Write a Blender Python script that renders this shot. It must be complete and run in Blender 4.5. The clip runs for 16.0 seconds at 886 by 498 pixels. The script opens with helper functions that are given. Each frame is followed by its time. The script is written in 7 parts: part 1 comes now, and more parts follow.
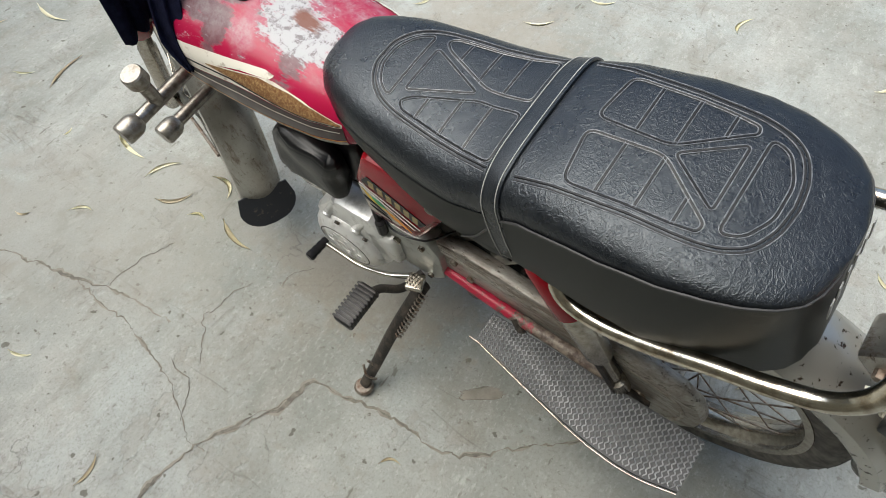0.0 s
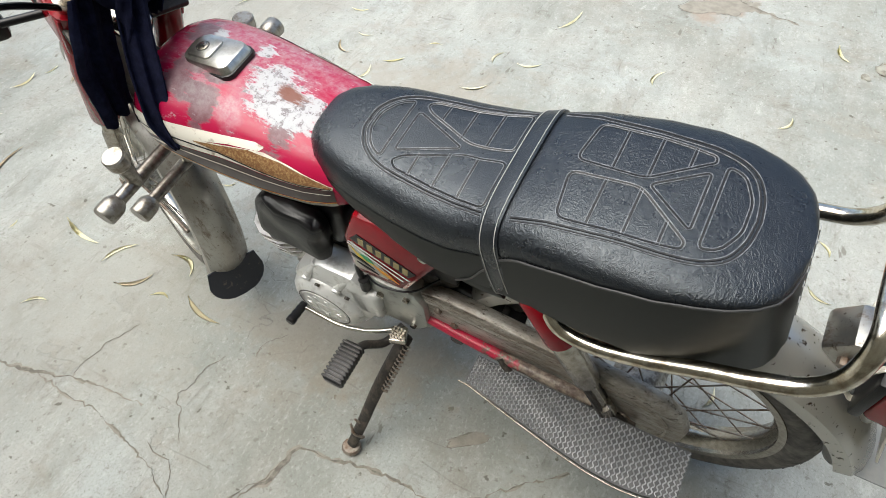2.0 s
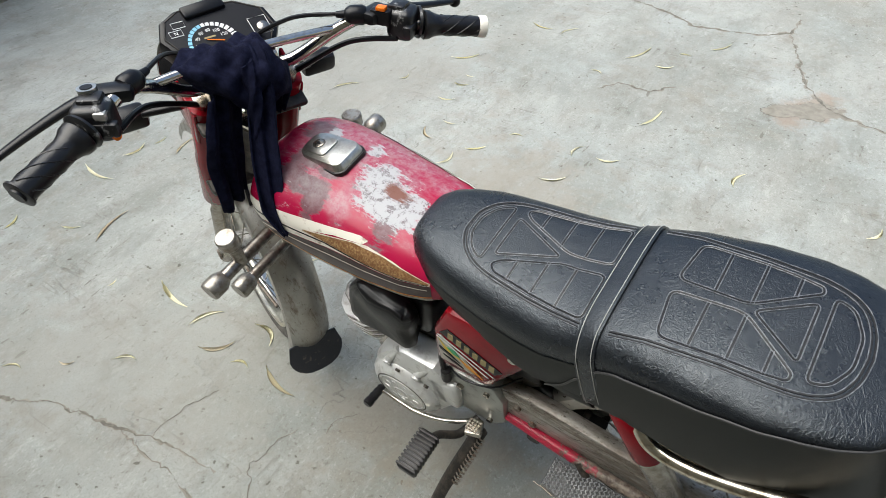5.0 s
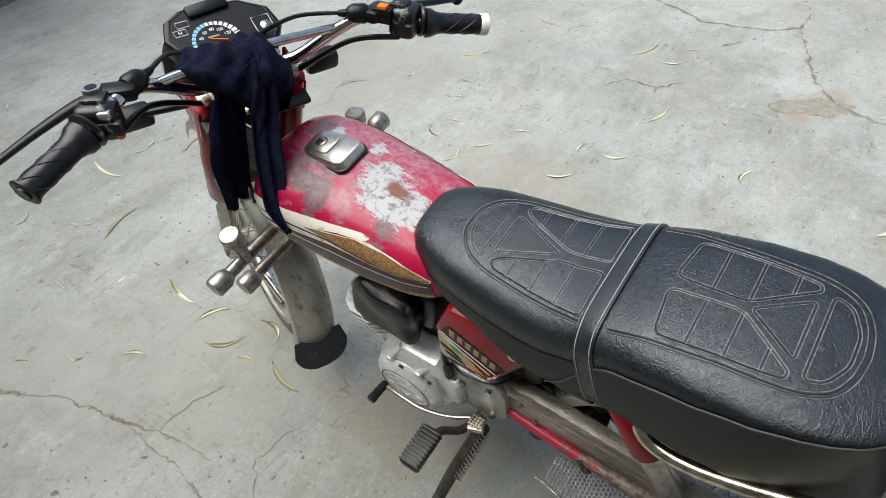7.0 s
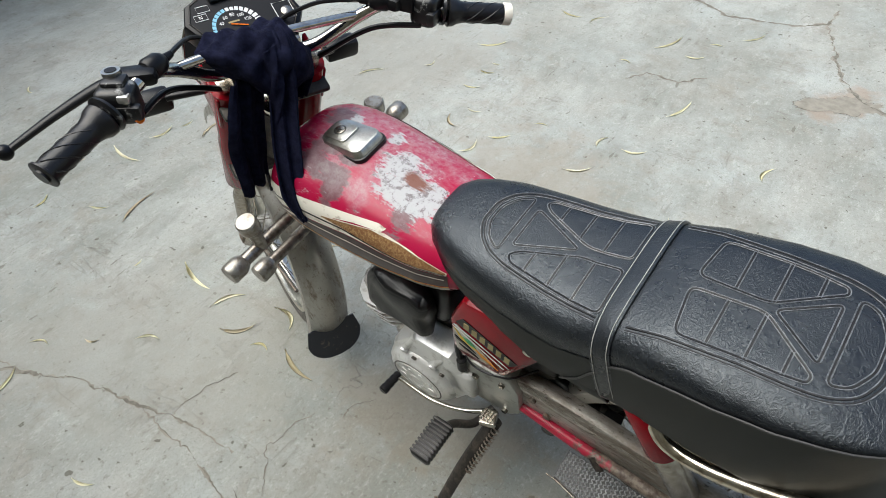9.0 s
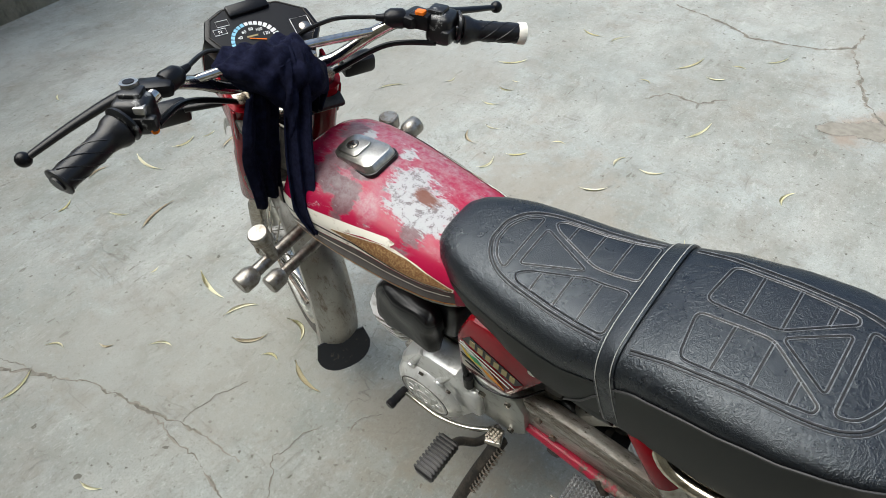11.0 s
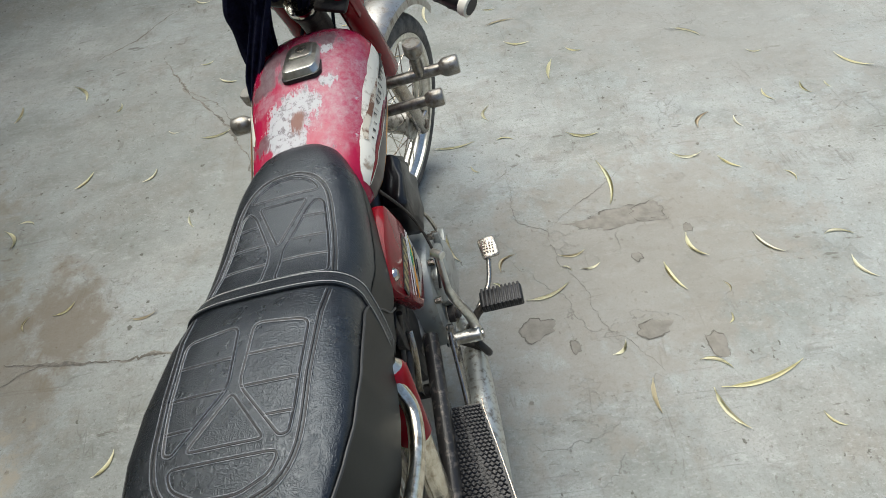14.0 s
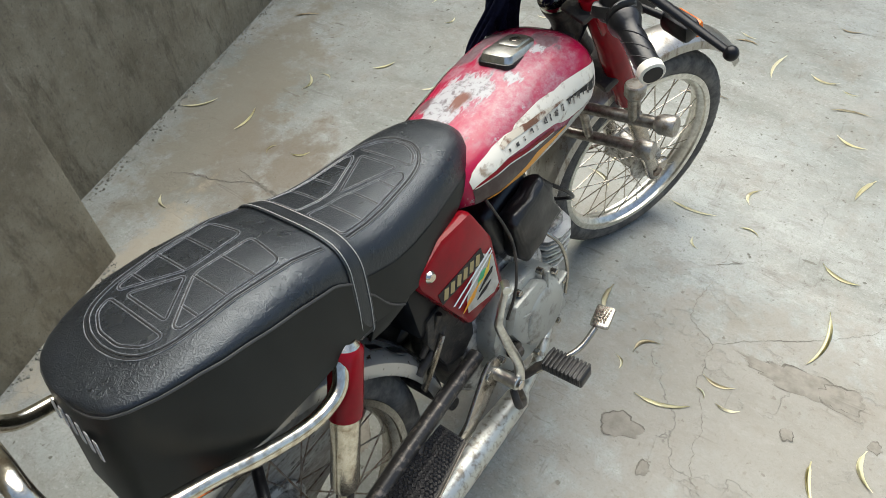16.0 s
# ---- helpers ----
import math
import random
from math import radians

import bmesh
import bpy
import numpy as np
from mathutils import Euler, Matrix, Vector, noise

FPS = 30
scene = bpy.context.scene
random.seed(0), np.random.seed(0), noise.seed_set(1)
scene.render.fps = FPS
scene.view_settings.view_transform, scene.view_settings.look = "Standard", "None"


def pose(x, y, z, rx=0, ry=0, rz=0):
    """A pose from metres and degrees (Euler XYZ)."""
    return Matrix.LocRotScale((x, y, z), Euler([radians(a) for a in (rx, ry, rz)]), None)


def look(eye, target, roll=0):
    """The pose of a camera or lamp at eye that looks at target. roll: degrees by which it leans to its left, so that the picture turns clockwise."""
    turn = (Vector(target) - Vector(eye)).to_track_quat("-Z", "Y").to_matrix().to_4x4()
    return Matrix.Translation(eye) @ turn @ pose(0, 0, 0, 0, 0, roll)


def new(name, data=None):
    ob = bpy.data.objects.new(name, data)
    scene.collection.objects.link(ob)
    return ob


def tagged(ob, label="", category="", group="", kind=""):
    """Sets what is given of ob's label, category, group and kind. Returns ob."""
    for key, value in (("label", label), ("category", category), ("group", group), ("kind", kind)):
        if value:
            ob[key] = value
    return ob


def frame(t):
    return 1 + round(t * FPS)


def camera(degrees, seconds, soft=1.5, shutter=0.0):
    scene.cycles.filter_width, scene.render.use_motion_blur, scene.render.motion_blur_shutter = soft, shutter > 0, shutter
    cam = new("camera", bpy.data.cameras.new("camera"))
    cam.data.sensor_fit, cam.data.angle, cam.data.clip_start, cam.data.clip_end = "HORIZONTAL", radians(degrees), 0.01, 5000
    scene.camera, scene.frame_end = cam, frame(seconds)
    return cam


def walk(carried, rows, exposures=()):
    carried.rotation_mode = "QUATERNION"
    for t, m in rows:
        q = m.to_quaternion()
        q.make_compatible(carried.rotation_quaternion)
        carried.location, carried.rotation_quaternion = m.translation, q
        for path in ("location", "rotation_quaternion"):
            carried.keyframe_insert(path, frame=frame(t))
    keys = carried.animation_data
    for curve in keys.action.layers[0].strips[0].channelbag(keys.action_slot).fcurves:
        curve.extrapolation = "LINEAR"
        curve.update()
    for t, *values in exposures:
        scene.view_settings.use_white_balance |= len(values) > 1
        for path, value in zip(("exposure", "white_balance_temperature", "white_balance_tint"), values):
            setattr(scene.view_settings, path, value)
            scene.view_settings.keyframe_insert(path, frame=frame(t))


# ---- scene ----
cam = camera(69.2, 16.0, 0.45)
PATH = [
    (0, (0.103, 0.694, 1.355), (0.821, -0.2, -0.284), -5.3),
    (0.5, (0.12, 0.747, 1.376), (0.665, -0.337, -0.215), -3.2),
    (1, (0.11, 0.77, 1.376), (0.608, -0.342, -0.21), -1.8),
    (1.5, (0.13, 0.781, 1.382), (0.694, -0.332, -0.181), -2.7),
    (2, (0.147, 0.788, 1.393), (0.761, -0.35, -0.132), -2.4),
    (2.5, (0.165, 0.79, 1.395), (0.814, -0.331, -0.129), -2.5),
    (3, (0.18, 0.794, 1.401), (0.862, -0.331, -0.105), -2.4),
    (3.5, (0.195, 0.8, 1.417), (0.94, -0.361, -0.031), -1.8),
    (4, (0.203, 0.805, 1.429), (0.998, -0.382, 0.03), -1.9),
    (4.5, (0.202, 0.807, 1.441), (1.026, -0.397, 0.073), -2.6),
    (7, (0.187, 0.802, 1.45), (1.049, -0.371, 0.079), -4.1),
    (7.5, (0.183, 0.801, 1.449), (1.048, -0.365, 0.074), -4.1),
    (8, (0.19, 0.799, 1.447), (1.073, -0.342, 0.062), -4.2),
    (8.5, (0.193, 0.797, 1.447), (1.08, -0.341, 0.062), -4.0),
    (9, (0.196, 0.798, 1.444), (1.083, -0.335, 0.056), -3.9),
    (11.5, (0.172, 0.775, 1.446), (1.179, -0.321, 0.11), -4.0),
    (12, (0.12, 0.567, 1.433), (1.315, -0.223, 0.037), -5.5),
    (12.5, (0.048, 0.462, 1.415), (1.353, -0.109, 0.012), -6.3),
    (13, (-0.077, 0.365, 1.438), (1.257, -0.11, 0.026), -4.9),
    (13.5, (-0.155, 0.2, 1.448), (1.237, -0.068, 0.037), -8.1),
    (14, (-0.18, -0.037, 1.458), (1.142, -0.058, -0.042), -7.7),
    (14.5, (-0.083, -0.098, 1.453), (1.197, -0.035, -0.083), -3.6),
    (15, (0.01, -0.194, 1.451), (1.32, 0.085, -0.034), -1.5),
    (15.5, (0.02, -0.338, 1.451), (1.102, 0.38, -0.07), -2.4),
    (16, (-0.029, -0.356, 1.471), (1.024, 0.431, -0.037), -2.5),
]
walk(cam, [(t, look(eye, target, roll)) for t, eye, target, roll in PATH], [(0.0, 1.22, 6620, 6), (1.0, 1.40, 6620, 6), (2.5, 1.46, 6620, 6), (4.5, 1.26, 6480, 6), (12.5, 1.08, 6460, 5), (14.5, 0.99, 6520, 5), (16.0, 1.36, 6700, 5)])

# ---------------------------------------------------------------- light
world = bpy.data.worlds.new("sky")
scene.world = world
world.use_nodes = True
wn, wl = world.node_tree.nodes, world.node_tree.links
sky = wn.new("ShaderNodeTexSky")
sky.sky_type, sky.sun_disc = "NISHITA", False
sky.sun_elevation, sky.sun_rotation = radians(65), radians(50)
sky.air_density, sky.dust_density = 1.0, 3.0
wl.new(sky.outputs[0], wn["Background"].inputs[0])
wn["Background"].inputs[1].default_value = 0.083
sun = new("sun", bpy.data.lights.new("sun", "SUN"))
sun.data.energy, sun.data.angle, sun.data.color = 2.05, radians(68), (1.0, 0.975, 0.94)
sun.matrix_world = look((2.0, 1.2, 4.3), (0.5, 0.0, 0))


# ---------------------------------------------------------------- materials
def material(name, colour, rough=0.5, metal=0.0, second=None, scale=20.0, amount=0.5, bump=0.0, bump_scale=200.0,
             coat=0.0, spread=(0.4, 0.65), detail=6.0):
    """A principled surface with colour mottling at one scale and relief at another."""
    m = bpy.data.materials.new(name)
    m.use_nodes = True
    n, l = m.node_tree.nodes, m.node_tree.links
    b = n["Principled BSDF"]
    b.inputs["Base Color"].default_value = (*colour, 1)
    b.inputs["Roughness"].default_value, b.inputs["Metallic"].default_value = rough, metal
    b.inputs["Coat Weight"].default_value = coat
    co = n.new("ShaderNodeTexCoord")
    if second is not None:
        tex, ramp, mix = n.new("ShaderNodeTexNoise"), n.new("ShaderNodeValToRGB"), n.new("ShaderNodeMix")
        tex.inputs["Scale"].default_value, tex.inputs["Detail"].default_value = scale, detail
        tex.inputs["Roughness"].default_value = 0.65
        l.new(co.outputs["Object"], tex.inputs["Vector"])
        ramp.color_ramp.elements[0].position, ramp.color_ramp.elements[1].position = spread
        ramp.color_ramp.elements[1].color = (amount, amount, amount, 1)
        l.new(tex.outputs["Fac"], ramp.inputs["Fac"])
        mix.data_type = "RGBA"
        mix.inputs["A"].default_value, mix.inputs["B"].default_value = (*colour, 1), (*second, 1)
        l.new(ramp.outputs["Color"], mix.inputs["Factor"])
        l.new(mix.outputs["Result"], b.inputs["Base Color"])
    if bump:
        tex, bp = n.new("ShaderNodeTexNoise"), n.new("ShaderNodeBump")
        tex.inputs["Scale"].default_value, tex.inputs["Detail"].default_value = bump_scale, 8
        l.new(co.outputs["Object"], tex.inputs["Vector"])
        bp.inputs["Strength"].default_value, bp.inputs["Distance"].default_value = bump, 0.004
        l.new(tex.outputs["Fac"], bp.inputs["Height"])
        l.new(bp.outputs["Normal"], b.inputs["Normal"])
    return m


def tree(m):
    return m.node_tree.nodes, m.node_tree.links, m.node_tree.nodes["Principled BSDF"]


concrete = material("concrete", (0.29, 0.295, 0.27), 0.85)
plaster = material("plaster", (0.34, 0.325, 0.27), 0.9, second=(0.17, 0.155, 0.12), scale=4, amount=1, bump=0.7, bump_scale=40)
red_paint = material("red_paint", (0.225, 0.0035, 0.010), 0.14, second=(0.155, 0.005, 0.009), scale=30, amount=0.7)
scuffed_red = material("scuffed_red", (0.27, 0.012, 0.028), 0.40, second=(0.11, 0.075, 0.065), scale=30, amount=0.9, spread=(0.47, 0.60), detail=10, bump=0.1)
tank_paint = material("tank_paint", (0.45, 0.015, 0.04), 0.33)
tank_paint.node_tree.nodes["Principled BSDF"].inputs["Specular IOR Level"].default_value = 0.33
vinyl = material("black_vinyl", (0.013, 0.014, 0.016), 0.40)
vinyl_plain = material("plain_vinyl", (0.0060, 0.0076, 0.0070), 0.44, second=(0.011, 0.0135, 0.0125), scale=12, amount=0.7, bump=0.05, bump_scale=500)
vinyl_plain.node_tree.nodes["Principled BSDF"].inputs["Specular IOR Level"].default_value = 0.34
piping_vinyl = material("worn_piping", (0.040, 0.040, 0.040), 0.45, second=(0.03, 0.03, 0.03), scale=40, amount=0.8)
# pale seam edges: rub wear plus edge glint put into the colour
seam_vinyl = material("rubbed_glint_vinyl", (0.085, 0.092, 0.102), 0.30, second=(0.22, 0.23, 0.245), scale=140, amount=0.9, spread=(0.42, 0.60))
# near-black colour stands for the shade inside the seam grooves
groove_shade = material("seam_groove_shade", (0.0025, 0.0025, 0.003), 0.5, second=(0.010, 0.010, 0.011), scale=90, amount=0.6)
thread = material("stitching", (0.36, 0.36, 0.34), 0.6)
chrome = material("chrome", (0.66, 0.63, 0.57), 0.13, 1.0, second=(0.34, 0.28, 0.21), scale=70, amount=0.7, spread=(0.45, 0.72), bump=0.03)
dull_chrome = material("dull_chrome", (0.46, 0.43, 0.38), 0.27, 1.0, second=(0.20, 0.16, 0.12), scale=95, amount=0.8, spread=(0.42, 0.72), detail=9, bump=0.06)
rusty = material("rusty_steel", (0.30, 0.27, 0.23), 0.55, 0.7, second=(0.14, 0.08, 0.05), scale=60, amount=1, bump=0.2)
aluminium = material("cast_aluminium", (0.52, 0.51, 0.47), 0.42, 0.35, second=(0.09, 0.075, 0.06), scale=55, amount=0.9, spread=(0.42, 0.62), bump=0.2, bump_scale=300)
cover_metal = material("polished_cover", (0.72, 0.725, 0.71), 0.34, 0.40, second=(0.34, 0.32, 0.285), scale=38, amount=0.75, spread=(0.52, 0.70), detail=9, bump=0.06, bump_scale=200)
case_metal = material("scraped_case_metal", (0.30, 0.285, 0.255), 0.45, 0.45, second=(0.055, 0.043, 0.035), scale=42, amount=1, spread=(0.48, 0.62), detail=10, bump=0.25, bump_scale=180)
guard_metal = material("tarnished_tube", (0.36, 0.34, 0.30), 0.32, 0.9, second=(0.13, 0.10, 0.08), scale=70, amount=0.8)
cap_metal = material("rusted_cap", (0.36, 0.345, 0.31), 0.36, 0.8, second=(0.20, 0.155, 0.115), scale=80, amount=0.9, spread=(0.46, 0.66), detail=9, bump=0.08)
guard_chrome = material("mudguard_metal", (0.48, 0.465, 0.43), 0.24, 0.95, second=(0.20, 0.165, 0.125), scale=16, amount=0.8, spread=(0.46, 0.72), detail=9)
rail_chrome = material("yellowed_chrome", (0.74, 0.68, 0.56), 0.20, 1.0, second=(0.30, 0.23, 0.15), scale=60, amount=0.8, spread=(0.46, 0.66), detail=9, bump=0.08, bump_scale=120)
satin_chrome = material("satin_chrome", (0.70, 0.69, 0.64), 0.30, 1.0, second=(0.42, 0.40, 0.35), scale=70, amount=0.7)
greasy = material("greasy_metal", (0.030, 0.027, 0.024), 0.5, 0.2, second=(0.11, 0.09, 0.07), scale=40, amount=0.8, spread=(0.48, 0.7), bump=0.3)
black_plastic = material("black_plastic", (0.006, 0.006, 0.007), 0.32, bump=0.05, bump_scale=500)
cover_plastic = material("cover_plastic", (0.004, 0.004, 0.005), 0.34, second=(0.014, 0.014, 0.015), scale=30, amount=0.6, bump=0.10, bump_scale=90)
exhaust_metal = material("exhaust_metal", (0.56, 0.57, 0.53), 0.42, 0.85, second=(0.20, 0.17, 0.13), scale=55, amount=0.9, spread=(0.50, 0.64), detail=10)
clutch_paint = material("grey_casing", (0.37, 0.38, 0.35), 0.33, 0.35, second=(0.12, 0.10, 0.08), scale=30, amount=0.85, spread=(0.52, 0.70), detail=10, bump=0.08)
arm_paint = material("worn_black_paint", (0.050, 0.046, 0.042), 0.36, 0.4, second=(0.20, 0.17, 0.14), scale=60, amount=0.9, spread=(0.52, 0.62), detail=10, bump=0.15)
rubber = material("rubber", (0.007, 0.007, 0.009), 0.32, second=(0.022, 0.021, 0.019), scale=60, amount=0.5, bump=0.1)
tyre_rubber = material("tyre_rubber", (0.072, 0.070, 0.066), 0.8, second=(0.19, 0.178, 0.16), scale=30, amount=0.8, bump=0.2)
cloth = material("navy_cloth", (0.0055, 0.0065, 0.017), 1.0, second=(0.014, 0.016, 0.038), scale=80, amount=0.8, bump=0.5, bump_scale=900)
white_decal = material("white_decal", (0.74, 0.71, 0.62), 0.35, second=(0.26, 0.18, 0.11), scale=34, amount=0.9, spread=(0.55, 0.68))
brown_decal = material("worn_brown_decal", (0.17, 0.075, 0.028), 0.5, second=(0.40, 0.27, 0.12), scale=260, amount=0.85, spread=(0.46, 0.64), detail=10)
stained_decal = material("stained_decal", (0.62, 0.56, 0.45), 0.45, second=(0.17, 0.075, 0.04), scale=42, amount=1, spread=(0.46, 0.56), detail=9)
faded_print = material("faded_print", (0.045, 0.040, 0.038), 0.45, second=(0.55, 0.50, 0.42), scale=120, amount=0.9, spread=(0.50, 0.58), detail=8)
maroon_decal = material("maroon_decal", (0.035, 0.014, 0.014), 0.3, second=(0.12, 0.10, 0.08), scale=30, amount=0.5, spread=(0.5, 0.7))
orange_decal = material("orange_decal", (0.75, 0.32, 0.03), 0.4)
silver_decal = material("silver_decal", (0.52, 0.51, 0.46), 0.3, 0.1, second=(0.22, 0.19, 0.15), scale=25, amount=0.7)
dusty_rubber = material("dusty_rubber", (0.018, 0.017, 0.016), 0.50, second=(0.070, 0.065, 0.058), scale=55, amount=0.8, spread=(0.45, 0.7), bump=0.15)
scuffed_plastic = material("scuffed_plastic", (0.009, 0.009, 0.010), 0.34, second=(0.30, 0.30, 0.29), scale=42, amount=0.9, spread=(0.58, 0.66), detail=9, bump=0.1, bump_scale=120)
black_ink = material("black_ink", (0.007, 0.007, 0.009), 0.4)
white_ink = material("white_ink", (0.75, 0.75, 0.75), 0.5)
print_grey = material("worn_print", (0.48, 0.48, 0.47), 0.5, second=(0.12, 0.12, 0.12), scale=60, amount=0.8, spread=(0.5, 0.7))
green_ink = material("green_ink", (0.05, 0.35, 0.15), 0.5)
yellow_ink = material("yellow_ink", (0.75, 0.52, 0.04), 0.4)
gold_ink = material("gold_ink", (0.35, 0.28, 0.13), 0.5)
blue_ink = material("pale_blue_ink", (0.25, 0.55, 0.75), 0.5)
amber = material("amber_lens", (0.75, 0.16, 0.01), 0.15)
red_lens = material("red_lens", (0.20, 0.010, 0.014), 0.25, second=(0.26, 0.04, 0.04), scale=15, amount=0.6)
strap_white = material("cream_strap", (0.66, 0.63, 0.54), 0.5)
grey_paint = material("grey_paint", (0.50, 0.49, 0.45), 0.24, 0.6, second=(0.075, 0.05, 0.035), scale=70, amount=1, spread=(0.60, 0.64), detail=12)
plate_paint = material("plate_paint", (0.034, 0.036, 0.039), 0.5, 0.0, second=(0.085, 0.085, 0.085), scale=50, amount=0.7)
wave_metal = material("rubbed_wave", (0.30, 0.31, 0.32), 0.42, 0.2, second=(0.17, 0.175, 0.18), scale=60, amount=0.8)
flap_rubber = material("flap_rubber", (0.022, 0.026, 0.036), 0.42, second=(0.13, 0.11, 0.09), scale=60, amount=0.7, spread=(0.6, 0.68))
clear_flap = material("grey_flap", (0.17, 0.175, 0.165), 0.4, second=(0.23, 0.225, 0.20), scale=30, amount=0.7)
leaf_mat = material("dry_leaf", (0.45, 0.38, 0.14), 0.7)
soil_mat = material("bare_soil", (0.21, 0.178, 0.135), 0.95, second=(0.10, 0.075, 0.055), scale=24, amount=1, spread=(0.46, 0.60), detail=10, bump=1.0, bump_scale=60)
stone_mat = material("rubble_stone", (0.275, 0.27, 0.23), 0.9, second=(0.15, 0.14, 0.115), scale=26, spread=(0.46, 0.62), detail=9, amount=1, bump=0.6, bump_scale=60)
crack_mat = material("crack_dirt_edge_shade", (0.115, 0.105, 0.088), 0.95, second=(0.21, 0.195, 0.165), scale=60, amount=1)
pit_mat = material("spalled_concrete", (0.250, 0.233, 0.198), 0.95, second=(0.190, 0.176, 0.147), scale=28, amount=1, bump=0.5, bump_scale=70)

red_paint.node_tree.nodes["Principled BSDF"].inputs["Specular IOR Level"].default_value = 0.22
vinyl_plain.node_tree.nodes["Principled BSDF"].inputs["Specular IOR Level"].default_value = 0.30
rubber.node_tree.nodes["Principled BSDF"].inputs["Specular IOR Level"].default_value = 0.42
for m in (black_plastic, black_ink, cloth, tyre_rubber):
    m.node_tree.nodes["Principled BSDF"].inputs["Specular IOR Level"].default_value = 0.08 if m is cloth else 0.28


def noise_at(n, l, scale, detail=6.0, rough=0.6, stretch=(1, 1, 1), turn=0.0):
    """Noise on object coordinates, stretched and turned about z."""
    co, mp, tx = n.new("ShaderNodeTexCoord"), n.new("ShaderNodeMapping"), n.new("ShaderNodeTexNoise")
    mp.inputs["Scale"].default_value, mp.inputs["Rotation"].default_value = stretch, (0, 0, radians(turn))
    tx.inputs["Scale"].default_value, tx.inputs["Detail"].default_value, tx.inputs["Roughness"].default_value = scale, detail, rough
    l.new(co.outputs["Object"], mp.inputs["Vector"])
    l.new(mp.outputs["Vector"], tx.inputs["Vector"])
    return tx.outputs["Fac"]


def stepped(n, l, value, low, high, top=1.0):
    mr = n.new("ShaderNodeMapRange")
    mr.inputs["From Min"].default_value, mr.inputs["From Max"].default_value, mr.inputs["To Max"].default_value = low, high, top
    l.new(value, mr.inputs["Value"])
    return mr.outputs["Result"]


def math_node(n, l, op, a, c):
    m = n.new("ShaderNodeMath")
    m.operation = op
    for k, v in enumerate((a, c)):
        if isinstance(v, (int, float)):
            m.inputs[k].default_value = v
        else:
            l.new(v, m.inputs[k])
    return m.outputs[0]


def blended(n, l, fac, a, c):
    m = n.new("ShaderNodeMix")
    m.data_type = "RGBA"
    l.new(fac, m.inputs["Factor"])
    for key, v in (("A", a), ("B", c)):
        if isinstance(v, tuple):
            m.inputs[key].default_value = (*v, 1)
        else:
            l.new(v, m.inputs[key])
    return m.outputs["Result"]


def relief(n, l, b, heights):
    """Bump from (height, strength, distance) laid over one another."""
    last = None
    for h, strength, dist in heights:
        bp = n.new("ShaderNodeBump")
        bp.inputs["Strength"].default_value, bp.inputs["Distance"].default_value = strength, dist
        l.new(h, bp.inputs["Height"])
        if last:
            l.new(last, bp.inputs["Normal"])
        last = bp.outputs["Normal"]
    l.new(last, b.inputs["Normal"])


# weathered concrete: broad damp and dusty areas, trowel streaks, specks and hairline cracks
n, l, b = tree(concrete)
broad, streak = noise_at(n, l, 0.9, 5), noise_at(n, l, 3.0, 6, 0.65, (1, 0.35, 1), 30)
blot, speck, fine = noise_at(n, l, 9, 8, 0.7), noise_at(n, l, 60, 4, 0.7), noise_at(n, l, 260, 3, 0.6)


def scratches(scale, stretch, turn, thin, gate_scale, low, high):
    """Thin wandering lines, let through in patches only."""
    line = math_node(n, l, "ABSOLUTE", math_node(n, l, "SUBTRACT", noise_at(n, l, scale, 3, 0.55, stretch, turn), 0.5), 0)
    return math_node(n, l, "MULTIPLY", stepped(n, l, line, thin, 0.0), stepped(n, l, noise_at(n, l, gate_scale, 4, 0.6), low, high))


c1 = blended(n, l, stepped(n, l, broad, 0.38, 0.62), (0.225, 0.237, 0.216), (0.350, 0.362, 0.338))
c2 = blended(n, l, stepped(n, l, streak, 0.44, 0.70, 0.48), c1, (0.255, 0.236, 0.199))
c2 = blended(n, l, stepped(n, l, noise_at(n, l, 2.6, 7, 0.72, (1, 0.6, 1), 75), 0.50, 0.66, 0.6), c2, (0.215, 0.232, 0.215))
c3 = blended(n, l, stepped(n, l, blot, 0.50, 0.72, 0.5), c2, (0.395, 0.395, 0.372))
c3 = blended(n, l, stepped(n, l, noise_at(n, l, 3.4, 9, 0.72, (1, 0.55, 1), 20), 0.51, 0.62, 0.55), c3, (0.185, 0.196, 0.172))
c3 = blended(n, l, stepped(n, l, noise_at(n, l, 5.5, 9, 0.75, (0.6, 1, 1), 35), 0.54, 0.64, 0.42), c3, (0.245, 0.220, 0.178))
c3 = blended(n, l, stepped(n, l, noise_at(n, l, 2.1, 7, 0.68), 0.50, 0.64, 0.50), c3, (0.355, 0.385, 0.375))
c3 = blended(n, l, stepped(n, l, noise_at(n, l, 14, 9, 0.8, (1, 0.4, 1), 65), 0.55, 0.60, 0.35), c3, (0.19, 0.185, 0.158))
c3 = blended(n, l, stepped(n, l, noise_at(n, l, 190, 5, 0.8), 0.50, 0.62, 0.42), c3, (0.16, 0.155, 0.135))
c3 = blended(n, l, stepped(n, l, noise_at(n, l, 120, 4, 0.75, (1, 0.6, 1), 70), 0.55, 0.66, 0.34), c3, (0.46, 0.465, 0.44))
c4 = blended(n, l, stepped(n, l, speck, 0.60, 0.68, 0.62), c3, (0.14, 0.132, 0.11))
c5 = blended(n, l, stepped(n, l, noise_at(n, l, 5, 10, 0.8), 0.55, 0.68, 0.55), c4, (0.18, 0.163, 0.132))
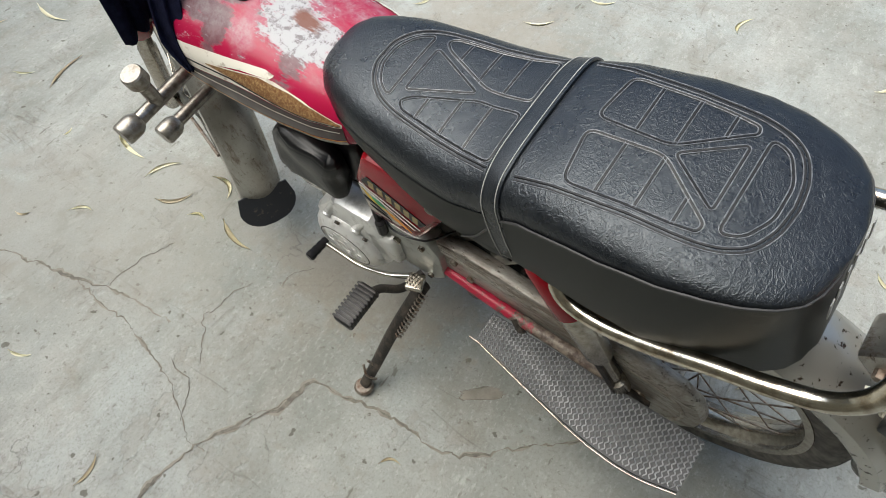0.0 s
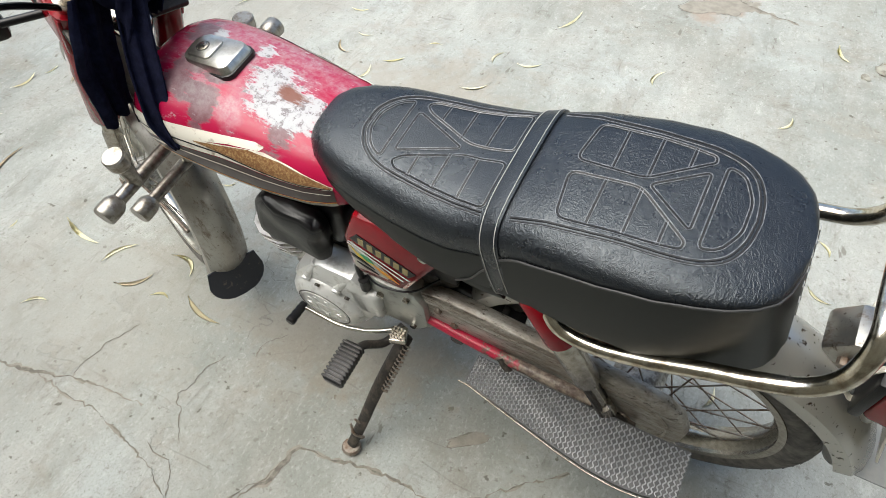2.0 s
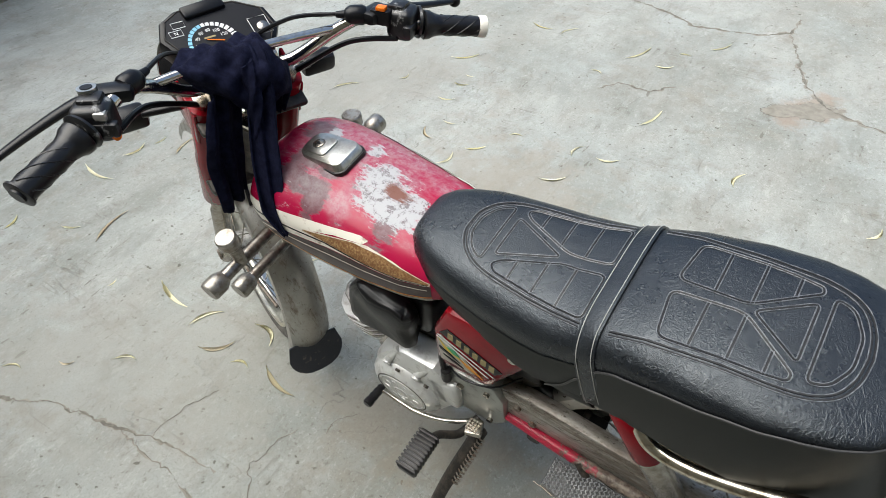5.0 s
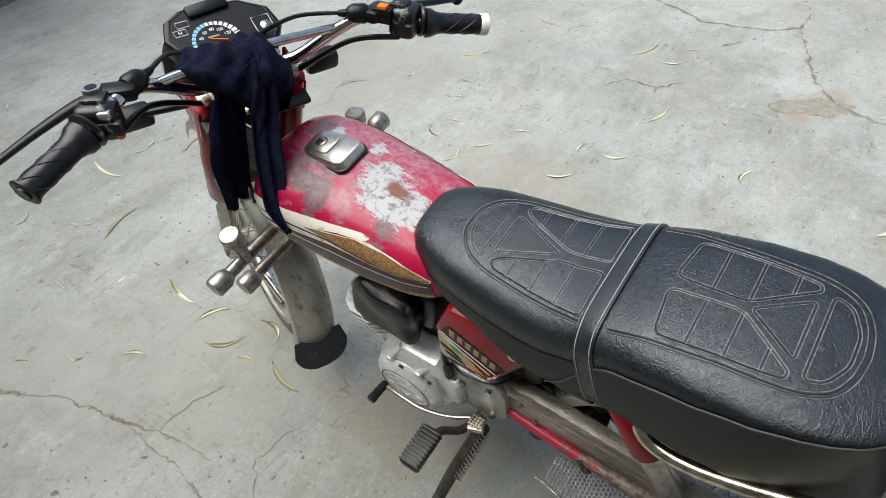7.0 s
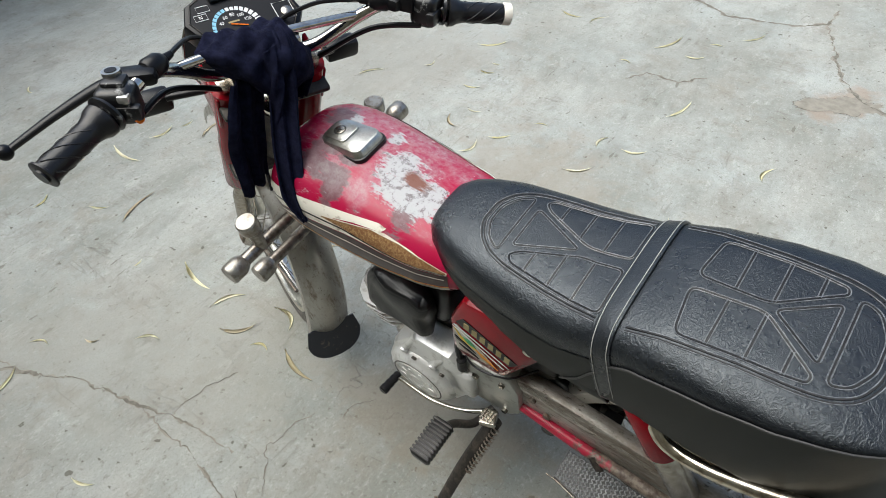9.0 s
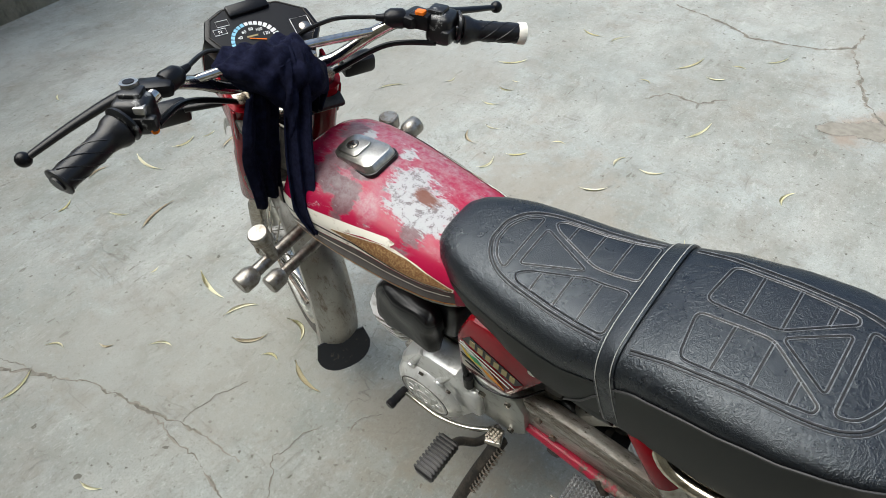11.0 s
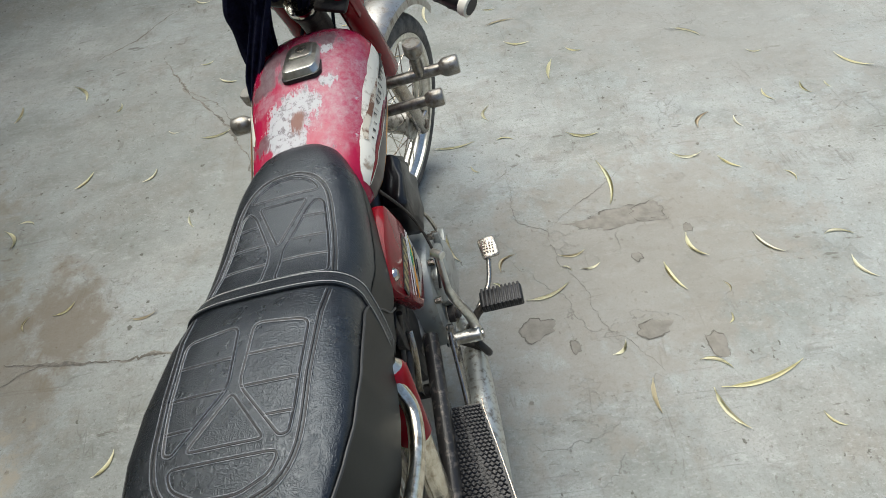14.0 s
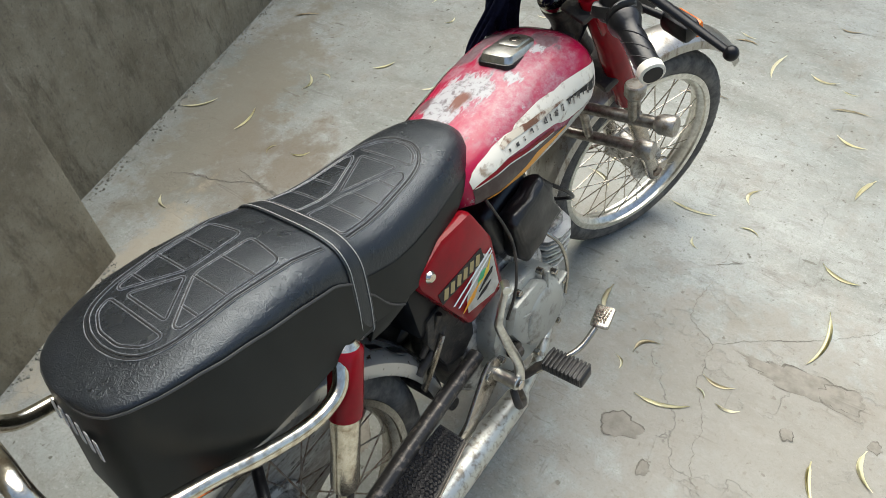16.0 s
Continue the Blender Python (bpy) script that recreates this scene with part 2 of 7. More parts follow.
c5 = blended(n, l, stepped(n, l, noise_at(n, l, 24, 8, 0.8, (1, 0.25, 1), 50), 0.60, 0.68, 0.35), c5, (0.16, 0.15, 0.125))
c5 = blended(n, l, stepped(n, l, noise_at(n, l, 7, 12, 0.85, (1, 0.5, 1), 110), 0.57, 0.62, 0.5), c5, (0.42, 0.425, 0.40))
c5 = blended(n, l, stepped(n, l, noise_at(n, l, 35, 3, 0.5), 0.69, 0.72, 0.8), c5, (0.085, 0.078, 0.06))
c5 = blended(n, l, stepped(n, l, noise_at(n, l, 22, 4, 0.6, (1, 0.3, 1), 20), 0.68, 0.71, 0.7), c5, (0.12, 0.112, 0.092))
mark = math_node(n, l, "MAXIMUM", scratches(9, (0.12, 1, 1), -25, 0.010, 5, 0.54, 0.62), scratches(8, (1, 0.10, 1), 12, 0.009, 4, 0.54, 0.62))
flake = math_node(n, l, "MULTIPLY", stepped(n, l, noise_at(n, l, 11, 8, 0.68, (1, 0.6, 1), 15), 0.555, 0.572), stepped(n, l, noise_at(n, l, 2.3, 4, 0.6), 0.50, 0.54))
c5 = blended(n, l, math_node(n, l, "MULTIPLY", flake, 0.26), c5, (0.215, 0.200, 0.168))
c5 = blended(n, l, math_node(n, l, "MULTIPLY", mark, 0.40), c5, (0.125, 0.117, 0.098))
co = n.new("ShaderNodeTexCoord")


def stain_or_sun_patch(base, x, y, radius, flat, turn, colour, strength):
    """Stains or a painted sun patch, ragged at the edge, round one place of the floor."""
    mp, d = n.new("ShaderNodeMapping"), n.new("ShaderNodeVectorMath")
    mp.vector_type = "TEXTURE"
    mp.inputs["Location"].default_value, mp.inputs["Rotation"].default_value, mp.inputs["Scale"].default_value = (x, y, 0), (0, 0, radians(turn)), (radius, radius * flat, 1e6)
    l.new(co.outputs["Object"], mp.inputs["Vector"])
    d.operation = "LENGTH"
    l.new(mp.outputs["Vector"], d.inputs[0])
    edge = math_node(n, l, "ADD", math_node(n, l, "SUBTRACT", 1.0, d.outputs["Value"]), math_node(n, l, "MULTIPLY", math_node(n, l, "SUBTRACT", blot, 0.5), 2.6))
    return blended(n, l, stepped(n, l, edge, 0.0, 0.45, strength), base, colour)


# third row: pale sand at the pier foot, with a sunlit patch painted in
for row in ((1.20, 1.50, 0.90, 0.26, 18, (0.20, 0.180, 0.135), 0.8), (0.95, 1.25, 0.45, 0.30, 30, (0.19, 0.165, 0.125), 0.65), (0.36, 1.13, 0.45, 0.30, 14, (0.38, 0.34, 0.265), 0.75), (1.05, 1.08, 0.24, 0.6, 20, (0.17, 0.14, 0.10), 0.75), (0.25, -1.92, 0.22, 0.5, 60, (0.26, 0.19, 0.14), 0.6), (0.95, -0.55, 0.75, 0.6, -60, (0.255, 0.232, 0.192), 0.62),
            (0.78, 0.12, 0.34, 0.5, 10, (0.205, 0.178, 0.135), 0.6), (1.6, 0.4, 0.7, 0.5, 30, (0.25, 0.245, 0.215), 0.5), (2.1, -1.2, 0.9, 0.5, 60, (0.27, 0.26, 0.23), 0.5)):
    c5 = stain_or_sun_patch(c5, *row)
vor = n.new("ShaderNodeTexVoronoi")
vor.feature = "DISTANCE_TO_EDGE"
vor.inputs["Scale"].default_value = 1.7
warp, addv = n.new("ShaderNodeTexNoise"), n.new("ShaderNodeVectorMath")
warp.inputs["Scale"].default_value, warp.inputs["Detail"].default_value = 2.2, 8
l.new(co.outputs["Object"], warp.inputs["Vector"])
l.new(co.outputs["Object"], addv.inputs[0])
l.new(warp.outputs["Color"], addv.inputs[1])
l.new(addv.outputs[0], vor.inputs["Vector"])
hair = math_node(n, l, "MULTIPLY", stepped(n, l, vor.outputs["Distance"], 0.004, 0.0), stepped(n, l, noise_at(n, l, 1.6, 3), 0.50, 0.60))
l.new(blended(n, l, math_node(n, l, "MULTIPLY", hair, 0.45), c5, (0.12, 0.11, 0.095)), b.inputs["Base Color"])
b.inputs["Roughness"].default_value = 0.82
relief(n, l, b, [(blot, 0.55, 0.006), (speck, 0.30, 0.002), (fine, 0.30, 0.001), (math_node(n, l, "SUBTRACT", 1.0, mark), 0.35, 0.002), (math_node(n, l, "SUBTRACT", 1.0, flake), 0.55, 0.003), (math_node(n, l, "SUBTRACT", 1.0, hair), 0.6, 0.003)])

# plaster: damp blotches, trowel marks, pits
n, l, b = tree(plaster)
p1 = blended(n, l, stepped(n, l, noise_at(n, l, 2.5, 8, 0.7), 0.36, 0.64), (0.205, 0.178, 0.125), (0.375, 0.342, 0.262))
p2 = blended(n, l, stepped(n, l, noise_at(n, l, 14, 9, 0.75, (1, 1, 0.3)), 0.50, 0.64, 0.75), p1, (0.135, 0.115, 0.082))
p3 = blended(n, l, stepped(n, l, noise_at(n, l, 90, 4, 0.75), 0.56, 0.68, 0.6), p2, (0.12, 0.11, 0.085))
l.new(blended(n, l, stepped(n, l, noise_at(n, l, 40, 6, 0.75), 0.58, 0.70, 0.5), p3, (0.38, 0.365, 0.31)), b.inputs["Base Color"])
relief(n, l, b, [(noise_at(n, l, 9, 6, 0.6), 0.7, 0.012), (noise_at(n, l, 45, 7, 0.75), 0.9, 0.005)])

# grained vinyl: a crumpled net of fine creases with sky glint painted on, long folds across, rubbed places
n, l, b = tree(vinyl)


def crease_net(scale, stretch, turn, thin, shift):
    """Edges of stretched, distorted cells: 1 on the line, 0 off it."""
    vo, tc, wob, join, squeeze = n.new("ShaderNodeTexVoronoi"), n.new("ShaderNodeTexCoord"), n.new("ShaderNodeTexNoise"), n.new("ShaderNodeMix"), n.new("ShaderNodeMapping")
    vo.feature = "DISTANCE_TO_EDGE"
    vo.inputs["Scale"].default_value = scale
    squeeze.inputs["Scale"].default_value, squeeze.inputs["Rotation"].default_value, squeeze.inputs["Location"].default_value = stretch, (0, 0, radians(turn)), (shift, shift, 0)
    wob.inputs["Scale"].default_value, wob.inputs["Detail"].default_value = scale * 0.45, 5
    join.data_type, join.inputs["Factor"].default_value = "RGBA", 2.2 / scale
    l.new(tc.outputs["Object"], wob.inputs["Vector"])
    l.new(tc.outputs["Object"], squeeze.inputs["Vector"])
    l.new(squeeze.outputs["Vector"], join.inputs["A"])
    l.new(wob.outputs["Color"], join.inputs["B"])
    l.new(join.outputs["Result"], vo.inputs["Vector"])
    return stepped(n, l, vo.outputs["Distance"], thin, 0.0)


b.inputs["Specular IOR Level"].default_value = 0.64
b.inputs["Specular Tint"].default_value = (0.86, 0.94, 1.0, 1)
here = stepped(n, l, noise_at(n, l, 16, 5, 0.65), 0.22, 0.50)
there = stepped(n, l, noise_at(n, l, 26, 5, 0.65, (1, 1, 1), 40), 0.26, 0.54)
across = math_node(n, l, "MULTIPLY", crease_net(95, (1.0, 0.42, 0.5), 14, 0.11, 0.0), here)
along = math_node(n, l, "MULTIPLY", crease_net(120, (0.45, 1.0, 0.6), -20, 0.10, 3.0), there)
small = math_node(n, l, "MULTIPLY", crease_net(330, (1.0, 0.7, 0.7), 30, 0.16, 7.0), 0.65)
lines = math_node(n, l, "MAXIMUM", math_node(n, l, "MAXIMUM", across, along), small)
grain, swell = noise_at(n, l, 620, 3, 0.6), noise_at(n, l, 30, 4, 0.6, (1.4, 0.6, 0.6), 12)
relief(n, l, b, [(swell, 0.08, 0.004), (lines, 0.50, 0.0006), (grain, 0.22, 0.0004)])
rubbed = noise_at(n, l, 11, 7, 0.7)
l.new(math_node(n, l, "ADD", stepped(n, l, rubbed, 0.35, 0.7, 0.07), 0.26), b.inputs["Roughness"])
vinyl_base = blended(n, l, stepped(n, l, rubbed, 0.40, 0.8, 0.6), (0.0035, 0.0042, 0.0058), (0.010, 0.012, 0.0155))
# crease lines coloured paler to imitate the sky's reflection on them
l.new(blended(n, l, math_node(n, l, "MULTIPLY", lines, 0.45), vinyl_base, (0.025, 0.029, 0.034)), b.inputs["Base Color"])

# tank paint rubbed through to grey primer in patches, with rust in the middle of the largest
n, l, b = tree(tank_paint)
co = n.new("ShaderNodeTexCoord")


def near_spot(centre, radius, flat=1.0):
    """1 at the centre, 0 at the radius."""
    mp, d = n.new("ShaderNodeMapping"), n.new("ShaderNodeVectorMath")
    mp.inputs["Location"].default_value = (-centre[0], -centre[1] * flat, 0)
    mp.inputs["Scale"].default_value = (1, flat, 0)
    l.new(co.outputs["Object"], mp.inputs["Vector"])
    d.operation = "LENGTH"
    l.new(mp.outputs["Vector"], d.inputs[0])
    return stepped(n, l, d.outputs["Value"], radius, 0.0)


def spots(rows):
    """The highest of several near_spot fields."""
    out = None
    for x, y, r, flat in rows:
        f = near_spot((x, y), r, flat)
        out = f if out is None else math_node(n, l, "MAXIMUM", out, f)
    return out


wide, ragged = noise_at(n, l, 30, 9, 0.75), noise_at(n, l, 75, 9, 0.78)
rub = noise_at(n, l, 34, 8, 0.75, (0.35, 1.7, 1), 28)
smear = noise_at(n, l, 16, 5, 0.6, (0.5, 1.8, 1), 60)
big = spots(((0.735, 0.018, 0.075, 0.9), (0.765, 0.0, 0.06, 1.0), (0.70, 0.03, 0.055, 1.0), (0.812, -0.050, 0.026, 1.0), (0.900, -0.045, 0.020, 1.0)))
front = spots(((0.905, 0.055, 0.055, 1.0), (0.855, 0.060, 0.05, 1.2), (0.845, 0.088, 0.035, 1.0), (0.712, 0.072, 0.034, 1.0), (0.93, -0.04, 0.05, 1.0), (0.64, -0.02, 0.04, 1.0)))
pale = spots(((0.76, -0.045, 0.15, 0.8), (0.81, -0.045, 0.11, 0.9), (0.90, -0.035, 0.11, 1.0), (0.87, 0.05, 0.07, 1.0), (0.86, -0.07, 0.11, 0.9), (0.80, 0.065, 0.05, 1.0), (0.92, -0.06, 0.08, 1.0)))
m1 = stepped(n, l, math_node(n, l, "ADD", math_node(n, l, "MULTIPLY", big, 0.55), math_node(n, l, "ADD", math_node(n, l, "MULTIPLY", wide, 0.8), math_node(n, l, "MULTIPLY", rub, 1.1))), 1.13, 1.20, 0.95)
m2 = stepped(n, l, math_node(n, l, "ADD", math_node(n, l, "MULTIPLY", front, 0.5), math_node(n, l, "ADD", math_node(n, l, "MULTIPLY", smear, 0.9), math_node(n, l, "MULTIPLY", rub, 0.9))), 1.06, 1.12, 0.8)
haze = stepped(n, l, math_node(n, l, "ADD", math_node(n, l, "MULTIPLY", pale, 0.40), math_node(n, l, "MULTIPLY", smear, 0.75)), 0.46, 0.66, 0.74)
rust = stepped(n, l, math_node(n, l, "ADD", math_node(n, l, "MULTIPLY", near_spot((0.735, 0.004), 0.05, 1.5), 0.6), math_node(n, l, "MULTIPLY", rub, 1.2)), 0.86, 1.02, 0.95)
red = blended(n, l, stepped(n, l, wide, 0.35, 0.7, 0.5), (0.33, 0.005, 0.040), (0.38, 0.012, 0.065))
k1 = blended(n, l, haze, red, blended(n, l, stepped(n, l, ragged, 0.40, 0.62), (0.31, 0.07, 0.115), (0.37, 0.28, 0.30)))
k2 = blended(n, l, m2, k1, blended(n, l, stepped(n, l, ragged, 0.4, 0.6), (0.075, 0.06, 0.064), (0.16, 0.145, 0.15)))
k3 = blended(n, l, m1, k2, blended(n, l, stepped(n, l, ragged, 0.52, 0.58), (0.40, 0.41, 0.42), (0.15, 0.14, 0.145)))
l.new(blended(n, l, rust, k3, (0.15, 0.045, 0.025)), b.inputs["Base Color"])
l.new(stepped(n, l, math_node(n, l, "MAXIMUM", m1, m2), 0.0, 2.0, 0.36), b.inputs["Roughness"])
for node in n:
    if node.bl_idname == "ShaderNodeMapRange" and b.inputs["Roughness"].links[0].from_node == node:
        node.inputs["To Min"].default_value, node.inputs["To Max"].default_value = 0.27, 0.6
relief(n, l, b, [(math_node(n, l, "SUBTRACT", 1.0, m1), 0.35, 0.0006), (noise_at(n, l, 300, 3), 0.05, 0.0005)])

# chain case and sprocket cover: grime and scratches that run along the metal
n, l, b = tree(case_metal)
q1 = blended(n, l, stepped(n, l, noise_at(n, l, 70, 8, 0.75, (0.3, 1, 1.2)), 0.36, 0.66), (0.30, 0.285, 0.25), (0.50, 0.485, 0.445))
q2 = blended(n, l, stepped(n, l, noise_at(n, l, 130, 6, 0.8, (0.4, 1, 1)), 0.56, 0.62, 0.85), q1, (0.06, 0.046, 0.036))
l.new(blended(n, l, stepped(n, l, noise_at(n, l, 8, 7, 0.75, (0.5, 1, 1.4)), 0.44, 0.60, 0.75), q2, (0.14, 0.10, 0.072)), b.inputs["Base Color"])

# swing arm: the red is rubbed off towards the axle
n, l, b = tree(scuffed_red)
co, sx = n.new("ShaderNodeTexCoord"), n.new("ShaderNodeSeparateXYZ")
l.new(co.outputs["Object"], sx.inputs[0])
bare = math_node(n, l, "ADD", stepped(n, l, sx.outputs["X"], 0.46, 0.26), math_node(n, l, "MULTIPLY", math_node(n, l, "SUBTRACT", noise_at(n, l, 45, 8, 0.75), 0.5), 2.4))
arm_red = blended(n, l, stepped(n, l, noise_at(n, l, 80, 7, 0.7), 0.5, 0.62, 0.6), (0.40, 0.012, 0.045), (0.20, 0.05, 0.05))
arm_grime = blended(n, l, stepped(n, l, noise_at(n, l, 70, 6, 0.7), 0.42, 0.60), (0.085, 0.060, 0.048), (0.26, 0.22, 0.18))
l.new(blended(n, l, stepped(n, l, bare, 0.45, 0.62), arm_red, arm_grime), b.inputs["Base Color"])

# mudguard: brown stains and painted dark reflections drawn out along the metal, dull where they lie
n, l, b = tree(guard_chrome)
stain_reflection = noise_at(n, l, 55, 7, 0.75, (1, 1, 0.22))
g1 = blended(n, l, stepped(n, l, noise_at(n, l, 18, 8, 0.7), 0.44, 0.70, 0.6), (0.44, 0.43, 0.40), (0.24, 0.205, 0.165))
g2 = blended(n, l, stepped(n, l, stain_reflection, 0.53, 0.66, 0.7), g1, (0.17, 0.12, 0.08))
l.new(blended(n, l, stepped(n, l, noise_at(n, l, 120, 6, 0.8), 0.60, 0.66, 0.8), g2, (0.07, 0.045, 0.03)), b.inputs["Base Color"])
l.new(math_node(n, l, "ADD", stepped(n, l, stain_reflection, 0.42, 0.65, 0.25), 0.30), b.inputs["Roughness"])

# leaves differ in colour from one to the next
n, l, b = tree(leaf_mat)
info, ramp = n.new("ShaderNodeObjectInfo"), n.new("ShaderNodeValToRGB")
ramp.color_ramp.elements[0].color, ramp.color_ramp.elements[1].color = (0.70, 0.65, 0.38, 1), (0.74, 0.71, 0.55, 1)
for place, colour in ((0.3, (0.76, 0.73, 0.53, 1)), (0.46, (0.48, 0.39, 0.26, 1)), (0.56, (0.70, 0.66, 0.42, 1)), (0.8, (0.73, 0.69, 0.49, 1))):
    ramp.color_ramp.elements.new(place).color = colour
l.new(info.outputs["Random"], ramp.inputs["Fac"])
l.new(ramp.outputs["Color"], b.inputs["Base Color"])


# ---------------------------------------------------------------- mesh tools
def ring_loft(bm, rings, caps=True):
    vs = [[bm.verts.new(p) for p in r] for r in rings]
    k = len(rings[0])
    for a, c in zip(vs, vs[1:]):
        for i in range(k):
            j = (i + 1) % k
            bm.faces.new((a[i], a[j], c[j], c[i]))
    if caps:
        bm.faces.new(list(reversed(vs[0])))
        bm.faces.new(vs[-1])
    return vs


def spline(pts, steps=6, closed=False):
    p = [Vector(q) for q in pts]
    out = []
    m = len(p)
    for i in range(m if closed else m - 1):
        a, b_, c, d = (p[(i + k) % m] if closed else p[min(max(i + k, 0), m - 1)] for k in (-1, 0, 1, 2))
        for s in range(steps):
            t = s / steps
            out.append(0.5 * (2 * b_ + (c - a) * t + (2 * a - 5 * b_ + 4 * c - d) * t * t + (3 * b_ - a - 3 * c + d) * t ** 3))
    if not closed:
        out.append(p[-1])
    return out


def tube(bm, pts, r, seg=10, steps=6, closed=False, flat=1.0, caps=True):
    """A round (or flattened) tube along a smooth path; r: a radius, or one for each end."""
    path = spline(pts, steps, closed) if steps > 1 else [Vector(q) for q in pts]
    k = len(path)
    rings, ref = [], None
    for i, q in enumerate(path):
        a, c = (path[i - 1], path[(i + 1) % k]) if closed else (path[max(i - 1, 0)], path[min(i + 1, k - 1)])
        t = (c - a).normalized()
        if ref is None:
            ref = t.orthogonal().normalized() if abs(t.z) > 0.9 else t.cross(Vector((0, 0, 1))).normalized()
        ref = (ref - t * ref.dot(t)).normalized()
        up = t.cross(ref)
        rr = r if isinstance(r, (int, float)) else r[0] + (r[1] - r[0]) * i / (k - 1)
        rings.append([q + ref * rr * math.cos(2 * math.pi * s / seg) + up * rr * flat * math.sin(2 * math.pi * s / seg) for s in range(seg)])
    if closed:
        rings.append(rings[0])
        vs = [[bm.verts.new(p) for p in g] for g in rings[:-1]]
        vs.append(vs[0])
        for a, c in zip(vs, vs[1:]):
            for i in range(seg):
                bm.faces.new((a[i], a[(i + 1) % seg], c[(i + 1) % seg], c[i]))
    else:
        ring_loft(bm, rings, caps)
    return bm


def lathe(bm, a, b_, profile, seg=20):
    """Turned about the line a to b: profile of (share of the way, radius)."""
    a, b_ = Vector(a), Vector(b_)
    t = (b_ - a).normalized()
    ref = t.orthogonal().normalized()
    up = t.cross(ref)
    rings = []
    for s, r in profile:
        q = a + (b_ - a) * s
        rings.append([q + (ref * math.cos(2 * math.pi * k / seg) + up * math.sin(2 * math.pi * k / seg)) * max(r, 1e-4) for k in range(seg)])
    ring_loft(bm, rings)
    return bm


def rod(bm, a, b_, r, seg=12, edge=0.0):
    d = (Vector(b_) - Vector(a)).length
    e = min(edge or r * 0.12, d * 0.2)
    return lathe(bm, a, b_, [(0, r - e), (e / d, r), (1 - e / d, r), (1, r - e)], seg)


def block(bm, centre, size, bevel=0.004, turn=(0, 0, 0), taper=1.0, seg=2):
    t = bmesh.new()
    bmesh.ops.create_cube(t, size=1)
    for v in t.verts:
        k = taper if v.co.z > 0 else 1.0
        v.co = Vector((v.co.x * size[0] * k, v.co.y * size[1] * k, v.co.z * size[2]))
    if bevel:
        bmesh.ops.bevel(t, geom=t.edges[:], offset=bevel, segments=seg, profile=0.5, affect="EDGES")
    bmesh.ops.transform(t, matrix=pose(*centre, *turn), verts=t.verts)
    me = bpy.data.meshes.new("tmp")
    t.to_mesh(me)
    bm.from_mesh(me)
    bpy.data.meshes.remove(me)
    t.free()
    return bm


def slab(bm, outline, low, high, axis=2, bevel=0.0):
    """An outline in a plane, given thickness along an axis."""
    def at(q, h):
        v = list(q)
        v.insert(axis, h)
        return Vector(v)
    t = bmesh.new()
    ring_loft(t, [[at(q, low) for q in outline], [at(q, high) for q in outline]])
    bmesh.ops.recalc_face_normals(t, faces=t.faces)
    if bevel:
        sharp = [e for e in t.edges if len(e.link_faces) == 2 and e.calc_face_angle(0) > 0.9]
        bmesh.ops.bevel(t, geom=sharp, offset=bevel, segments=2, profile=0.5, affect="EDGES")
    me = bpy.data.meshes.new("tmp")
    t.to_mesh(me)
    bm.from_mesh(me)
    bpy.data.meshes.remove(me)
    t.free()
    return bm


def link_mesh(name, bm, mat, angle=40):
    bmesh.ops.recalc_face_normals(bm, faces=bm.faces)
    me = bpy.data.meshes.new(name)
    bm.to_mesh(me)
    bm.free()
    me.materials.append(mat)
    me.polygons.foreach_set("use_smooth", [True] * len(me.polygons))
    me.set_sharp_from_angle(angle=radians(angle))
    return new(name, me)


def proportioned(p):
    """The machine's true wheelbase and rake, from a point of its drawn lines."""
    u, w = p.x - 0.5, p.z - 0.6
    return Vector((p.x + 0.0128 + 0.0381 * u - 0.044 * w, p.y, p.z - 0.0008 + 0.0172 * u + 0.001 * w + 0.0564 * u * w))


def part(name, bm, mat, parent, label="", steer=False, hub_at=None):
    """One mesh under a thing or a part; what turns with a wheel keeps its roundness about hub_at."""
    if steer:
        chain_up = (name, parent.name, parent.parent.name if parent.parent else "")
        on_bar = "handlebar" in chain_up or "instrument_panel" in chain_up
        bmesh.ops.transform(bm, matrix=STEER @ BEND if on_bar else STEER, verts=bm.verts)
    if parent is bike or bike in (parent.parent, parent.parent and parent.parent.parent):
        if hub_at is not None:
            mid = STEER @ hub_at if steer else hub_at
            bmesh.ops.translate(bm, vec=proportioned(mid) - mid, verts=bm.verts)
        else:
            for v in bm.verts:
                v.co = proportioned(v.co)
    ob = link_mesh(name, bm, mat)
    ob.parent = parent
    return tagged(ob, label) if label else ob


def lerp_table(table, x):
    """Smoothly read a table of rows (x, a, b, ...), x falling or rising."""
    rows = sorted(table)
    if x <= rows[0][0]:
        return rows[0][1:]
    for a, c in zip(rows, rows[1:]):
        if x <= c[0]:
            t = (x - a[0]) / (c[0] - a[0])
            return tuple(p + (q - p) * t for p, q in zip(a[1:], c[1:]))
    return rows[-1][1:]


B = bmesh.new
bike = new("motorcycle")
tagged(bike, "worn red small motorcycle leaning on its side stand", "motorcycle")
bike.matrix_world = pose(0, 0.041, 0, -10.6, 0, -2.4)

# ---------------------------------------------------------------- ground and walls
def ground_z(x, y):
    return 0.004 * noise.noise(Vector((x * 0.9, y * 0.9, 0))) - 0.003


